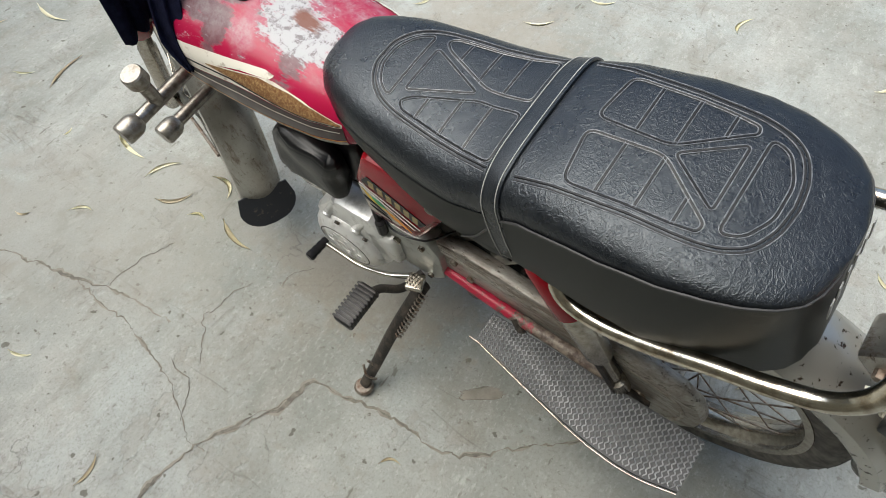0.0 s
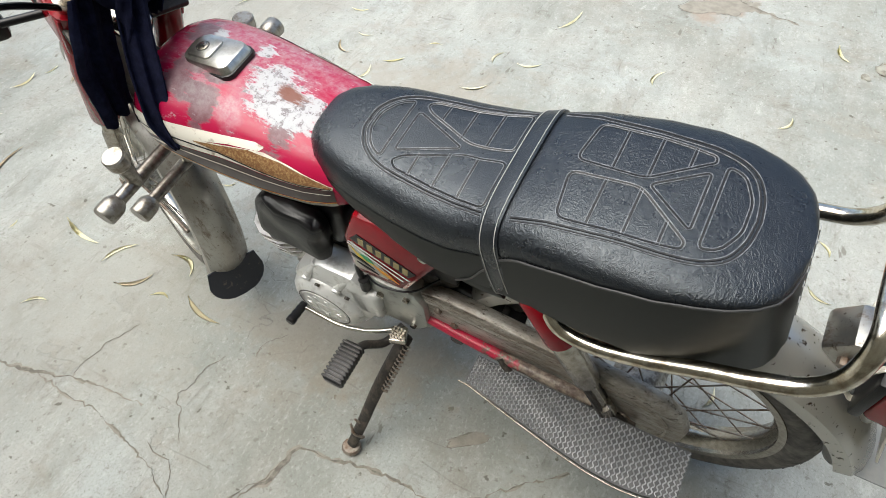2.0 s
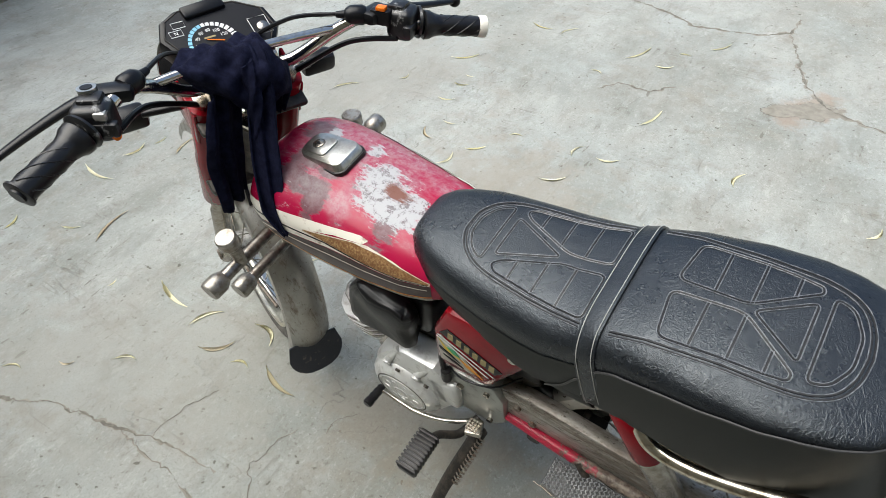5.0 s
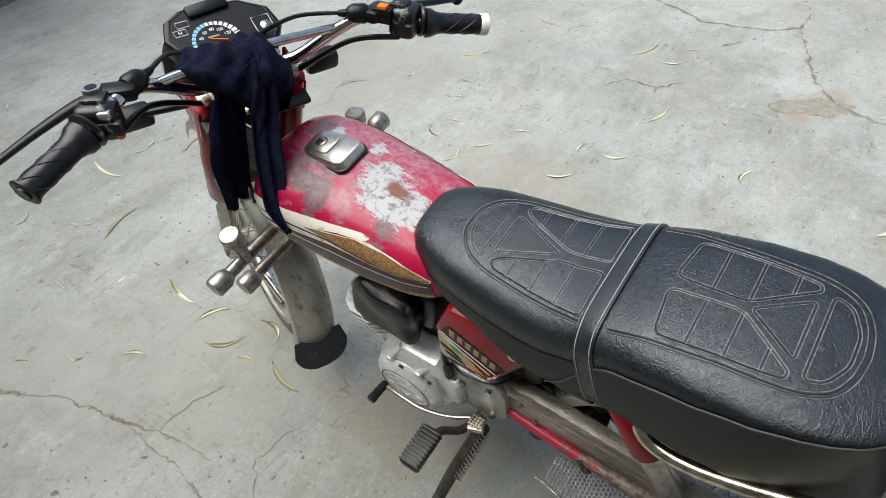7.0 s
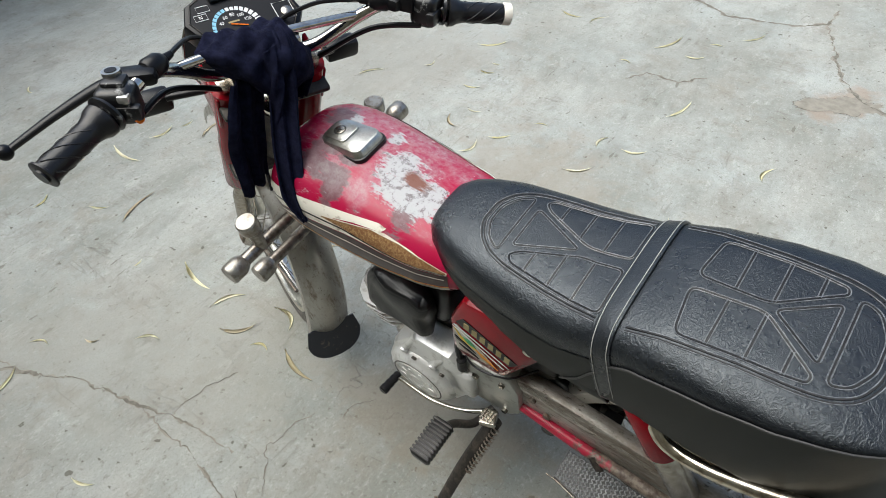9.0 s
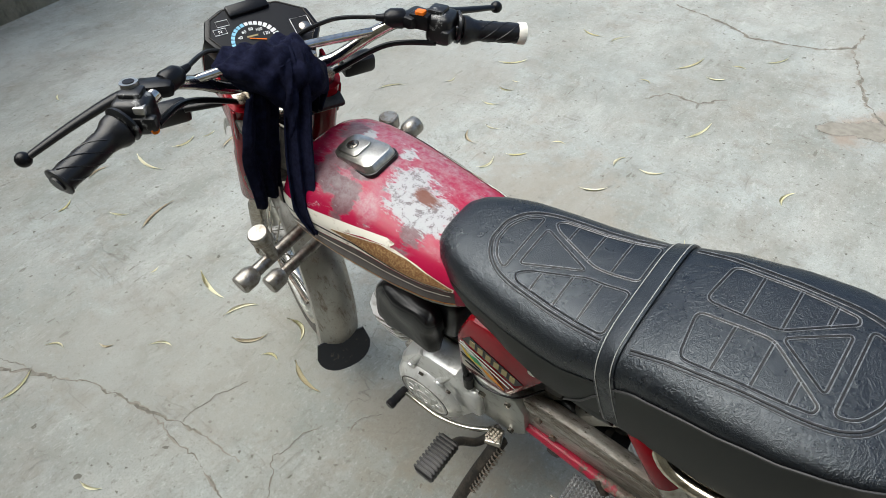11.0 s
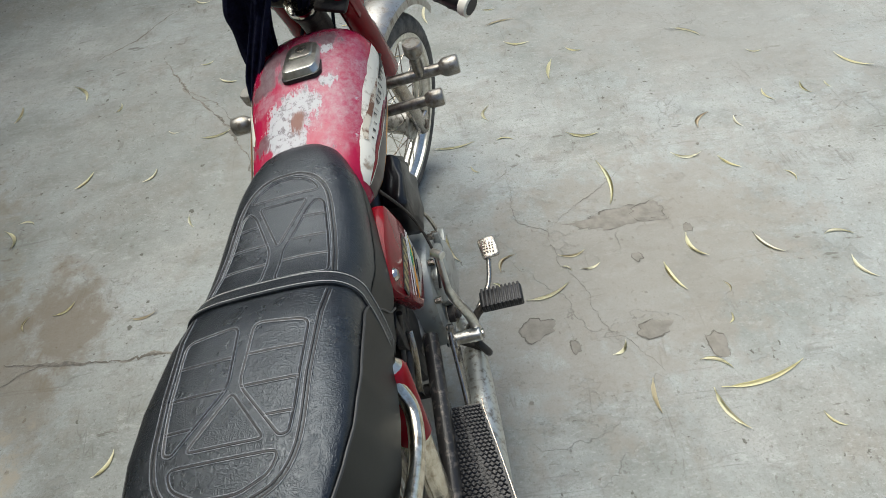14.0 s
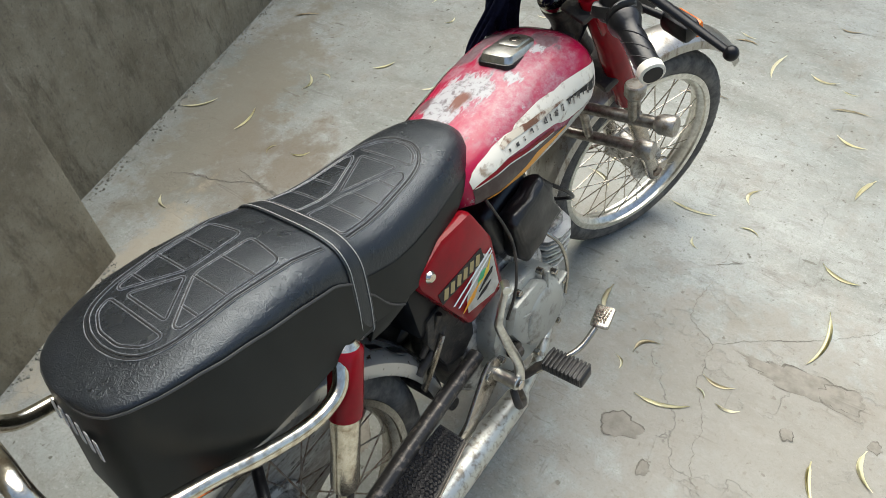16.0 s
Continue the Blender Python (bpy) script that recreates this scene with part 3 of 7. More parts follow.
def ground_sheet():
    bm = B()
    xs = sorted({-60, -20, -8, 8, 20, 60, *np.linspace(-3, 5, 81).round(3).tolist()})
    ys = sorted({-60, -20, -8, 8, 20, 60, *np.linspace(-4, 2.6, 67).round(3).tolist()})
    grid = [[bm.verts.new((x, y, ground_z(x, y) if max(abs(x), abs(y)) < 7 else -0.003)) for y in ys] for x in xs]
    for a, c in zip(grid, grid[1:]):
        for i in range(len(ys) - 1):
            bm.faces.new((a[i], c[i], c[i + 1], a[i + 1]))
    return tagged(link_mesh("ground", bm, concrete), "weathered grey concrete yard floor with cracks, stains and a painted sun patch", "ground", kind="structure")


ground = ground_sheet()



def crack(points, width, seed):
    """An open crack: a ragged dark strip laid along the ground."""
    rnd = random.Random(seed)
    path = []
    for a, c in zip(points, points[1:]):
        m = max(2, int(math.dist(a, c) / 0.009))
        for k in range(m):
            t = k / m
            px, py = a[0] + (c[0] - a[0]) * t, a[1] + (c[1] - a[1]) * t
            drift = noise.noise_vector(Vector((px * 22, py * 22, seed * 3.1))) * 0.011 + noise.noise_vector(Vector((px * 80, py * 80, seed))) * 0.004
            path.append(Vector((px + drift.x + rnd.gauss(0, 0.0016), py + drift.y + rnd.gauss(0, 0.0016))))
    bm, chips = B(), B()
    rows, shoulders = [], []
    for i, p in enumerate(path):
        d = path[min(i + 1, len(path) - 1)] - path[max(i - 1, 0)]
        side = Vector((-d.y, d.x)).normalized() if d.length > 1e-6 else Vector((0, 1))
        w = 0.5 * width * (max(0.02, 0.30 + 1.5 * noise.noise(Vector((p.x * 14, p.y * 14, seed * 1.7)))) + 0.9 * max(0.0, noise.noise(Vector((p.x * 60, p.y * 60, seed)))) + 0.15 * rnd.random()) * min(1, 4 * min(i + 1, len(path) - i) / len(path) + 0.2)
        w *= 1.55
        rows.append([bm.verts.new((p.x + side.x * q, p.y + side.y * q, ground_z(p.x, p.y) + 0.0013 + h)) for q, h in ((-w, 0.0), (0, 0.0004), (w, 0.0))])
        e0, e1 = (w + width * max(0.0, 2.0 * noise.noise(Vector((p.x * 26, p.y * 26, seed + 40 * q))) + 0.4 * rnd.random()) for q in (1, 2))
        shoulders.append([chips.verts.new((p.x + side.x * q, p.y + side.y * q, ground_z(p.x, p.y) + 0.0008)) for q in (-e0, e1)])
    for a, c in zip(rows, rows[1:]):
        for k in range(2):
            bm.faces.new((a[k], a[k + 1], c[k + 1], c[k]))
    line = tagged(link_mesh("ground_crack", bm, crack_mat), "dark open crack in the concrete", "crack", kind="structure")
    for a, c in zip(shoulders, shoulders[1:]):
        chips.faces.new((a[0], a[1], c[1], c[0]))
    part("flaked_edge", chips, pit_mat, line)
    return line


crack([(2.45, 1.02), (2.18, 0.89), (1.89, 0.68), (1.66, 0.58), (1.46, 0.54), (1.35, 0.51), (1.21, 0.50), (1.13, 0.49)], 0.0058, 1)
crack([(1.46, 0.54), (1.18, 0.56), (0.99, 0.61), (0.88, 0.67), (0.82, 0.67)], 0.0034, 2)
crack([(0.91, 1.21), (0.89, 1.06), (0.87, 0.91), (0.88, 0.79), (0.86, 0.67), (0.81, 0.57), (0.74, 0.45)], 0.0048, 3)
crack([(3.26, 0.94), (2.94, 0.98), (2.84, 1.06), (2.64, 1.18), (2.48, 1.37)], 0.003, 4)
crack([(1.89, 0.67), (2.01, 0.71), (2.18, 0.89)], 0.002, 5)
crack([(0.82, 0.61), (0.76, 0.51), (0.75, 0.43), (0.71, 0.41), (0.63, 0.40), (0.56, 0.39), (0.47, 0.39), (0.41, 0.39), (0.32, 0.34), (0.27, 0.29), (0.16, 0.20)], 0.0050, 6)
crack([(1.07, 0.56), (0.98, 0.58), (0.92, 0.65)], 0.0024, 7)
crack([(1.36, 0.51), (1.36, 0.41), (1.32, 0.31)], 0.0016, 9)
crack([(1.00, 0.53), (1.08, 0.43), (1.07, 0.34), (1.04, 0.29)], 0.0018, 10)
crack([(0.98, 0.27), (0.98, 0.23), (0.94, 0.17)], 0.002, 11)
crack([(1.36, -2.70), (1.07, -2.60), (0.89, -2.50), (0.70, -2.52), (0.55, -2.56), (0.46, -2.63), (0.44, -2.82)], 0.01, 12)
crack([(0.46, -2.63), (0.38, -2.39), (0.30, -2.14), (0.19, -1.98), (0.08, -1.92), (-0.06, -1.88)], 0.012, 13)
crack([(1.07, -1.67), (1.00, -1.77), (0.86, -1.76), (0.77, -1.87)], 0.006, 14)
crack([(1.46, -0.31), (1.17, -0.29), (1.12, -0.38), (1.02, -0.38), (0.86, -0.44), (0.78, -0.44), (0.69, -0.50), (0.59, -0.57)], 0.0008, 15)
crack([(1.38, -0.27), (1.41, -0.32), (1.48, -0.41)], 0.0008, 16)
crack([(1.12, -0.38), (1.22, -0.51), (1.32, -0.65), (1.44, -0.76)], 0.0007, 17)
crack([(0.77, 1.40), (0.81, 1.31), (0.85, 1.19), (0.91, 1.08)], 0.003, 18)


def spall(x, y, long, wide, turn, seed, mat=None):
    """A shallow place where the concrete's skin has come off."""
    rnd = random.Random(seed)
    bm = B()
    k = 26 if long < 0.12 else 72
    rim = []
    for i in range(k):
        a = 2 * math.pi * i / k
        r = 1 + 0.42 * noise.noise(Vector((math.cos(a) * 1.6, math.sin(a) * 1.6, seed))) + 0.22 * noise.noise(Vector((math.cos(a) * 5, math.sin(a) * 5, seed))) + 0.12 * noise.noise(Vector((math.cos(a) * 13, math.sin(a) * 13, seed))) + rnd.uniform(-0.06, 0.06)
        u, v = r * long * math.cos(a), r * wide * math.sin(a)
        c, s_ = math.cos(radians(turn)), math.sin(radians(turn))
        px, py = x + u * c - v * s_, y + u * s_ + v * c
        rim.append((px, py))
    inner = [bm.verts.new((x + (px - x) * 0.9, y + (py - y) * 0.9, ground_z(px, py) + 0.0010)) for px, py in rim]
    outer = [bm.verts.new((px, py, ground_z(px, py) - 0.0004)) for px, py in rim]
    mid = bm.verts.new((x, y, ground_z(x, y) + 0.0010))
    for i in range(k):
        j = (i + 1) % k
        bm.faces.new((outer[i], outer[j], inner[j], inner[i]))
        bm.faces.new((inner[i], inner[j], mid))
    patch = tagged(link_mesh("spalled_patch", bm, mat or pit_mat), "shallow brown patch where the concrete skin has flaked off", "patch", kind="structure")
    lip = B()
    pairs = []
    for i in range(3 * k + 1):
        q = (i / 3) % k
        a, c = Vector(rim[int(q)]), Vector(rim[(int(q) + 1) % k])
        p = a.lerp(c, q - int(q))
        out = (p - Vector((x, y))).normalized()
        # dark lip widens towards the sun, drawing the broken edge's shade as a strip
        w = 0.0040 * max(0.04, 0.25 + noise.noise(Vector((p.x * 28, p.y * 28, seed))) + 0.3 * (out.y * 0.6 + out.x * 0.4))
        p += out * 0.0016 * noise.noise(Vector((p.x * 150, p.y * 150, seed)))
        pairs.append([lip.verts.new((p.x + out.x * e, p.y + out.y * e, ground_z(p.x, p.y) + 0.0016)) for e in (-w, w)])
    for a, c in zip(pairs, pairs[1:]):
        lip.faces.new((a[0], a[1], c[1], c[0]))
    part("broken_edge_shade", lip, crack_mat, patch)
    return patch


for k, (x, y, long, wide, turn) in enumerate(((1.13, -0.63, 0.158, 0.034, -88), (1.14, -0.70, 0.055, 0.036, -80), (0.72, -0.58, 0.048, 0.026, -80), (0.65, -0.72, 0.027, 0.036, -91), (0.77, -0.27, 0.050, 0.036, -70),
                                              (1.05, -0.79, 0.017, 0.014, 0), (0.97, -0.61, 0.019, 0.014, 0), (0.70, -0.36, 0.020, 0.015, 0), (0.40, 0.23, 0.055, 0.014, 40), (0.25, -1.92, 0.150, 0.070, 30))):
    spall(x, y, long, wide, turn, k)


def wall(name, a, b_, thick, height, label):
    """A plastered wall whose near foot runs from a to b."""
    bm = B()
    a, b_ = Vector(a), Vector(b_)
    d = (b_ - a)
    yaw = math.degrees(math.atan2(d.y, d.x))
    block(bm, (0, 0, 0), (d.length, thick, height), 0.012)
    bmesh.ops.transform(bm, matrix=pose((a.x + b_.x) / 2, (a.y + b_.y) / 2, height / 2 - 0.02, 0, 0, yaw) @ pose(0, thick / 2, 0), verts=bm.verts)
    return tagged(link_mesh(name, bm, plaster), label, "wall", kind="structure")


wall("wall_west", (-3.0, 0.43), (4.2, 2.71), 0.2, 2.5, "bare grey-brown cement plastered wall beside the yard")
wall("wall_pier", (-1.6, 0.585), (0.427, 1.234), 0.29, 2.5, "projecting plastered pier of the yard wall")
wall("wall_north", (3.92, 2.6), (4.62, -1.2), 0.2, 2.6, "plastered wall at the end of the yard")

# unseen walls added to close the yard and bound the light
wall("wall_south", (4.5, -5.2), (-4.2, -5.2), 0.2, 1.2, "unseen plain plastered wall added to close the yard, low to let light in")
wall("wall_east", (-4.0, -5.4), (-4.0, 1.2), 0.2, 2.4, "unseen plain plastered wall added behind the motorcycle")

# ---------------------------------------------------------------- motorcycle
STEM, RAKE = Vector((1.03, 0, 0.845)), radians(25)
AXIS = Vector((-math.sin(RAKE), 0, math.cos(RAKE)))
STEER = Matrix.Translation(STEM) @ Matrix.Rotation(radians(-23.5), 4, AXIS) @ Matrix.Translation(-STEM)
BEND = Matrix.Translation(STEM) @ Matrix.Rotation(radians(4.0), 4, AXIS) @ Matrix.Translation(-STEM) @ Matrix.Translation((1.03, 0, 0.92)) @ Matrix.Rotation(radians(2.6), 4, "X") @ Matrix.Diagonal((1, 1.04, 1, 1)) @ Matrix.Translation((-1.03, 0, -0.92))
REAR, FRONT, FORK = Vector((0.098, 0, 0.312)), Vector((1.320, 0, 0.298)), Vector((1.322, 0, 0.290))


def torus_ring(bm, c, profile, seg=72):
    """A ring about the y axis through c: profile of (radius, y)."""
    rings = []
    for k in range(seg):
        a = 2 * math.pi * k / seg
        rings.append([c + Vector((r * math.cos(a), y, r * math.sin(a))) for r, y in profile])
    vs = [[bm.verts.new(p) for p in g] for g in rings]
    m = len(profile)
    for k in range(seg):
        a, c2 = vs[k], vs[(k + 1) % seg]
        for i in range(m):
            bm.faces.new((a[i], a[(i + 1) % m], c2[(i + 1) % m], c2[i]))
    return bm


def wheel(name, c, radius, width, hub_r, steer):
    rim = B()
    rr, w = radius - width * 0.93, width / 2
    torus_ring(rim, c, [(rr + 0.011, w * 0.78), (rr + 0.009, w * 0.9), (rr - 0.004, w * 0.86), (rr - 0.004, w * 0.62), (rr - 0.016, w * 0.3), (rr - 0.018, 0), (rr - 0.016, -w * 0.3),
                        (rr - 0.004, -w * 0.62), (rr - 0.004, -w * 0.86), (rr + 0.009, -w * 0.9), (rr + 0.011, -w * 0.78), (rr, -w * 0.6), (rr - 0.008, 0), (rr, w * 0.6)])
    base = part(name, rim, satin_chrome if steer else dull_chrome, bike, "chromed steel rim with light rust", steer, c)
    ty = B()
    out = []
    for k in range(18):
        a = math.pi * (k / 17 * 1.36 - 0.18)
        out.append((rr + width * 0.42 + width * 0.53 * math.sin(a), w * 1.0 * math.cos(a)))
    out += [(rr + 0.004, -w * 0.6), (rr + 0.004, w * 0.6)]
    torus_ring(ty, c, out)
    tyre = part("tyre", ty, tyre_rubber, base, "dusty black rubber tyre", steer, c)
    # tread blocks round the crown
    tr = B()
    for k in range(64):
        a = 2 * math.pi * k / 64
        for side in (-1, 1):
            t = bmesh.new()
            bmesh.ops.create_cube(t, size=1)
            bmesh.ops.transform(t, matrix=Matrix.Translation(c) @ Matrix.Rotation(-a, 4, "Y") @ pose(radius - 0.0070, side * w * 0.42, 0, 0, 0, 0)
                                @ Matrix.Rotation(side * 0.5, 4, "Z") @ Matrix.Rotation(side * 0.55, 4, "X") @ Matrix.Diagonal((0.006, w * 0.62, 0.017, 1)), verts=t.verts)
            me = bpy.data.meshes.new("tmp")
            t.to_mesh(me)
            tr.from_mesh(me)
            bpy.data.meshes.remove(me)
            t.free()
    part("tread", tr, tyre_rubber, tyre, "", steer, c)
    hub = B()
    lathe(hub, c + Vector((0, -0.06, 0)), c + Vector((0, 0.06, 0)), [(0, 0.02), (0.02, hub_r), (0.1, hub_r), (0.14, hub_r * 0.82), (0.3, hub_r * 0.78), (0.7, hub_r * 0.78), (0.86, hub_r * 0.82), (0.9, hub_r), (0.98, hub_r), (1, 0.02)], 32)
    part("hub", hub, aluminium, base, "dull cast aluminium hub drum", steer, c)
    for k in range(36):
        a = 2 * math.pi * (k + 0.5) / 36
        side = 1 if k % 2 else -1
        lean_a = a + (0.62 if (k // 2) % 2 else -0.62)
        p = c + Vector((hub_r * 0.93 * math.cos(lean_a), side * 0.048, hub_r * 0.93 * math.sin(lean_a)))
        q = c + Vector(((rr - 0.014) * math.cos(a), side * 0.006, (rr - 0.014) * math.sin(a)))
        s = B()
        tube(s, [p, q], 0.0017, 6, 1)
        part("spoke", s, dull_chrome if steer else rusty, base, "", steer, c)
    ax = B()
    rod(ax, c + Vector((0, -0.10, 0)), c + Vector((0, 0.10, 0)), 0.007)
    for sgn in (-1, 1):
        lathe(ax, c + Vector((0, sgn * 0.088, 0)), c + Vector((0, sgn * 0.100, 0)), [(0, 0.014), (1, 0.014)], 6)
    part("axle", ax, rusty, base, "", steer, c)
    return base


front_wheel = wheel("front_wheel", FRONT, 0.302, 0.066, 0.05, True)
rear_wheel = wheel("rear_wheel", REAR, 0.315, 0.070, 0.062, False)


def arc_shell(bm, c, r, half, a0, a1, drop, steps=28, thick=0.0022):
    """A mudguard: a curved strip round c with down-turned edges."""
    prof = [(-half, -drop), (-half * 0.97, -drop * 0.4), (-half * 0.72, -drop * 0.08), (-half * 0.3, 0.004), (0, 0.006), (half * 0.3, 0.004), (half * 0.72, -drop * 0.08), (half * 0.97, -drop * 0.4), (half, -drop)]
    prof = [(y, h + thick) for y, h in prof] + [(y * 0.985, h) for y, h in reversed(prof)]
    rings = []
    for k in range(steps + 1):
        a = radians(a0 + (a1 - a0) * k / steps)
        rings.append([c + Vector(((r + h) * math.cos(a), y, (r + h) * math.sin(a))) for y, h in prof])
    ring_loft(bm, rings)
    return bm


# front mudguard and its flap
fender = part("front_mudguard", arc_shell(B(), FRONT + Vector((0.010, 0, 0)), 0.342, 0.052, 36, 203, 0.03), guard_chrome, bike, "dull metal front mudguard with grime", True)
flap = B()
outline = [(-0.062, 0.0)] + [(0.072 * math.copysign(abs(math.cos(radians(a))) ** 0.7, math.cos(radians(a))), -0.045 + 0.052 * math.sin(radians(a))) for a in range(180, 361, 15)] + [(0.062, 0.0)]
slab(flap, outline, -0.002, 0.002, 0)
for v in flap.verts:
    v.co.x += 2.2 * v.co.y ** 2
bmesh.ops.transform(flap, matrix=Matrix.Translation(FRONT + Vector((-0.324, 0, -0.088))) @ Matrix.Rotation(radians(14), 4, "Y"), verts=flap.verts)
part("mud_flap", flap, flap_rubber, fender, "navy black rubber mud flap with worn specks", True)
st = B()
tube(st, [FRONT + Vector((0.015, 0.07, 0.0)), FRONT + Vector((-0.105, 0.062, 0.02)), FRONT + Vector((-0.285, 0.054, 0.04))], 0.004, 8)
part("stay", st, rusty, fender, "", True)

# fork legs along the steering axis
for sgn in (-1, 1):
    foot = FORK + Vector((0, sgn * 0.078, 0))
    leg = B()
    block(leg, FORK + Vector((0.014, sgn * 0.078, 0.008)), (0.06, 0.022, 0.036), 0.008)
    lathe(leg, foot - AXIS * 0.03, foot + AXIS * 0.68, [(0, 0.012), (0.02, 0.02), (0.4, 0.02), (0.41, 0.016), (1, 0.016)], 18)
    leg_ob = part("fork_leg", leg, dull_chrome, bike, "grimy metal fork leg", True)
    cov = B()
    lathe(cov, foot + AXIS * 0.325, foot + AXIS * 0.66, [(0, 0.026), (0.02, 0.0285), (0.5, 0.0285), (0.55, 0.026), (1, 0.026)], 22)
    part("fork_cover", cov, red_paint, leg_ob, "red painted upper fork cover", True)

# steering head, yokes and stem nut
head_b = B()
foot = STEM - AXIS * 0.16
lathe(head_b, foot, STEM - AXIS * 0.005, [(0, 0.03), (0.03, 0.034), (0.2, 0.03), (0.8, 0.03), (0.97, 0.036), (1, 0.036)], 24)
head_ob = part("steering_head", head_b, greasy, bike)
part("upper_yoke", block(B(), STEM + Vector((0.016, 0, 0.012)), (0.07, 0.2, 0.014), 0.006, (0, -25, 0)), greasy, head_ob, "", True)
part("lower_yoke", block(B(), STEM - AXIS * 0.19 + Vector((0.016, 0, 0)), (0.075, 0.2, 0.022), 0.008, (0, -25, 0)), greasy, head_ob, "", True)
nut = B()
lathe(nut, STEM - AXIS * 0.004, STEM + AXIS * 0.012, [(0, 0.034), (0.3, 0.036), (0.9, 0.036), (1, 0.03)], 28)
lathe(nut, STEM + AXIS * 0.012, STEM + AXIS * 0.034, [(0, 0.019), (0.8, 0.019), (1, 0.014)], 6)
lathe(nut, STEM + AXIS * 0.034, STEM + AXIS * 0.046, [(0, 0.009), (1, 0.007)], 12)
part("stem_nut", nut, chrome, head_ob, "chromed steering stem nut", True)

# handlebar
bar = B()
half = [(1.032, 0.0, 0.922), (1.034, 0.06, 0.922), (1.018, 0.095, 0.934), (0.980, 0.15, 0.980), (0.955, 0.19, 1.002), (0.926, 0.228, 0.998), (0.903, 0.272, 0.985), (0.853, 0.359, 0.969)]
whole = [(0.8635, -0.363, 0.972)] + [(x, -y, z) for x, y, z in reversed(half[1:-1])] + half
tube(bar, whole, 0.011, 14, 6)
bar_ob = part("handlebar", bar, chrome, bike, "chromed raised handlebar", True)
cross = B()
tube(cross, [(0.980, -0.152, 0.983), (0.988, 0, 0.987), (0.980, 0.152, 0.983)], 0.0075, 12, 4)
part("crossbar", cross, chrome, bar_ob, "", True)
for sgn in (-1, 1):
    cl = B()
    block(cl, (1.033, sgn * 0.054, 0.905), (0.034, 0.026, 0.062), 0.007)
    rod(cl, (1.022, sgn * 0.054, 0.93), (1.022, sgn * 0.054, 0.953), 0.008, 6)
    rod(cl, (1.046, sgn * 0.054, 0.92), (1.046, sgn * 0.054, 0.943), 0.008, 6)
    part("bar_clamp", cl, dull_chrome, bar_ob, "", True)
    a, e = Vector((0.9045, sgn * 0.270, 0.9855)), Vector((0.8510, 0.363, 0.968)) if sgn > 0 else Vector((0.8620, -0.367, 0.971))
    g = B()
    prof = [(0, 0.022), (0.02, 0.0245), (0.10, 0.0235), (0.17, 0.0195), (0.26, 0.0172)]
    for k in range(11):
        prof += [(0.28 + k * 0.06, 0.0172), (0.31 + k * 0.06, 0.0167)]
    prof += [(0.955, 0.0170), (0.965, 0.0205), (0.99, 0.0205), (1, 0.017)] if sgn > 0 else [(0.955, 0.0170), (1, 0.0165)]
    lathe(g, a, e, prof, 20)
    grip = part("grip", g, rubber, bar_ob, "ribbed black rubber grip", True)
    en = B()
    d = (e - a).normalized()
    lathe(en, e - d * 0.012, e + d * 0.003, [(0, 0.0172), (0.15, 0.0186), (0.9, 0.0186), (1, 0.0160)] if sgn < 0 else [(0, 0.012), (1, 0.011)], 20)
    part("grip_end", en, white_decal if sgn < 0 else rubber, grip, "worn white grip end" if sgn < 0 else "", True)
    if sgn < 0:
        part("tube_bore", lathe(B(), e + d * 0.0025, e + d * 0.0036, [(0, 0.0145), (1, 0.014)], 18), black_ink, grip, "", True)
    # ribs that wind round the grip
    rb = B()
    for w in range(5):
        pts = []
        up = d.cross(Vector((1, 0, 0))).normalized()
        ref = up.cross(d)
        for k in range(13):
            t = 0.28 + 0.64 * k / 12
            ang = w * 2 * math.pi / 5 + k * 0.28 * sgn
            pts.append(a + (e - a) * t + (ref * math.cos(ang) + up * math.sin(ang)) * 0.0168)
        tube(rb, pts, 0.0011, 5, 1)
    part("grip_rib", rb, rubber, grip, "", True)
    # switch housing
    sw = B()
    c = Vector((0.919, sgn * 0.243, 0.993))
    turn = (0, 0, sgn * -32)
    block(sw, c, (0.046, 0.050, 0.052), 0.012, turn, seg=3)
    block(sw, c + Vector((0.006, sgn * -0.004, 0.026)), (0.028, 0.030, 0.012), 0.004, turn)
    block(sw, c + Vector((-0.024, sgn * -0.004, -0.004)), (0.016, 0.034, 0.022), 0.005, turn)
    lathe(sw, c + d * 0.022, c + d * 0.030, [(0, 0.026), (0.5, 0.027), (1, 0.022)], 22)
    housing = part("switch_housing", sw, scuffed_plastic, bar_ob, "black plastic switch housing, scuffed", True)
    bt = B()
    if sgn > 0:
        rod(bt, c + Vector((-0.034, -0.012, -0.014)), c + Vector((-0.026, -0.010, -0.014)), 0.006)
        part("horn_button", bt, amber, housing, "small orange push button", True)
        bt = B()
        block(bt, c + Vector((-0.022, -0.004, 0.016)), (0.014, 0.016, 0.012), 0.003, turn)
        part("switch", bt, grey_paint, housing, "", True)
        bt = B()
        lathe(bt, c + Vector((0.018, -0.006, 0.012)), c + Vector((0.020, -0.006, 0.036)), [(0, 0.011), (0.7, 0.012), (0.75, 0.0125), (1, 0.0125)], 18)
        boss = part("mirror_boss", bt, satin_chrome, housing, "empty threaded mirror boss", True)
        part("boss_bore", lathe(B(), c + Vector((0.020, -0.006, 0.0355)), c + Vector((0.0201, -0.006, 0.0368)), [(0, 0.008), (1, 0.0078)], 16), black_ink, housing, "", True)
    else:
        block(bt, c + Vector((0.012, 0.034, 0.014)), (0.034, 0.020, 0.026), 0.004, turn)
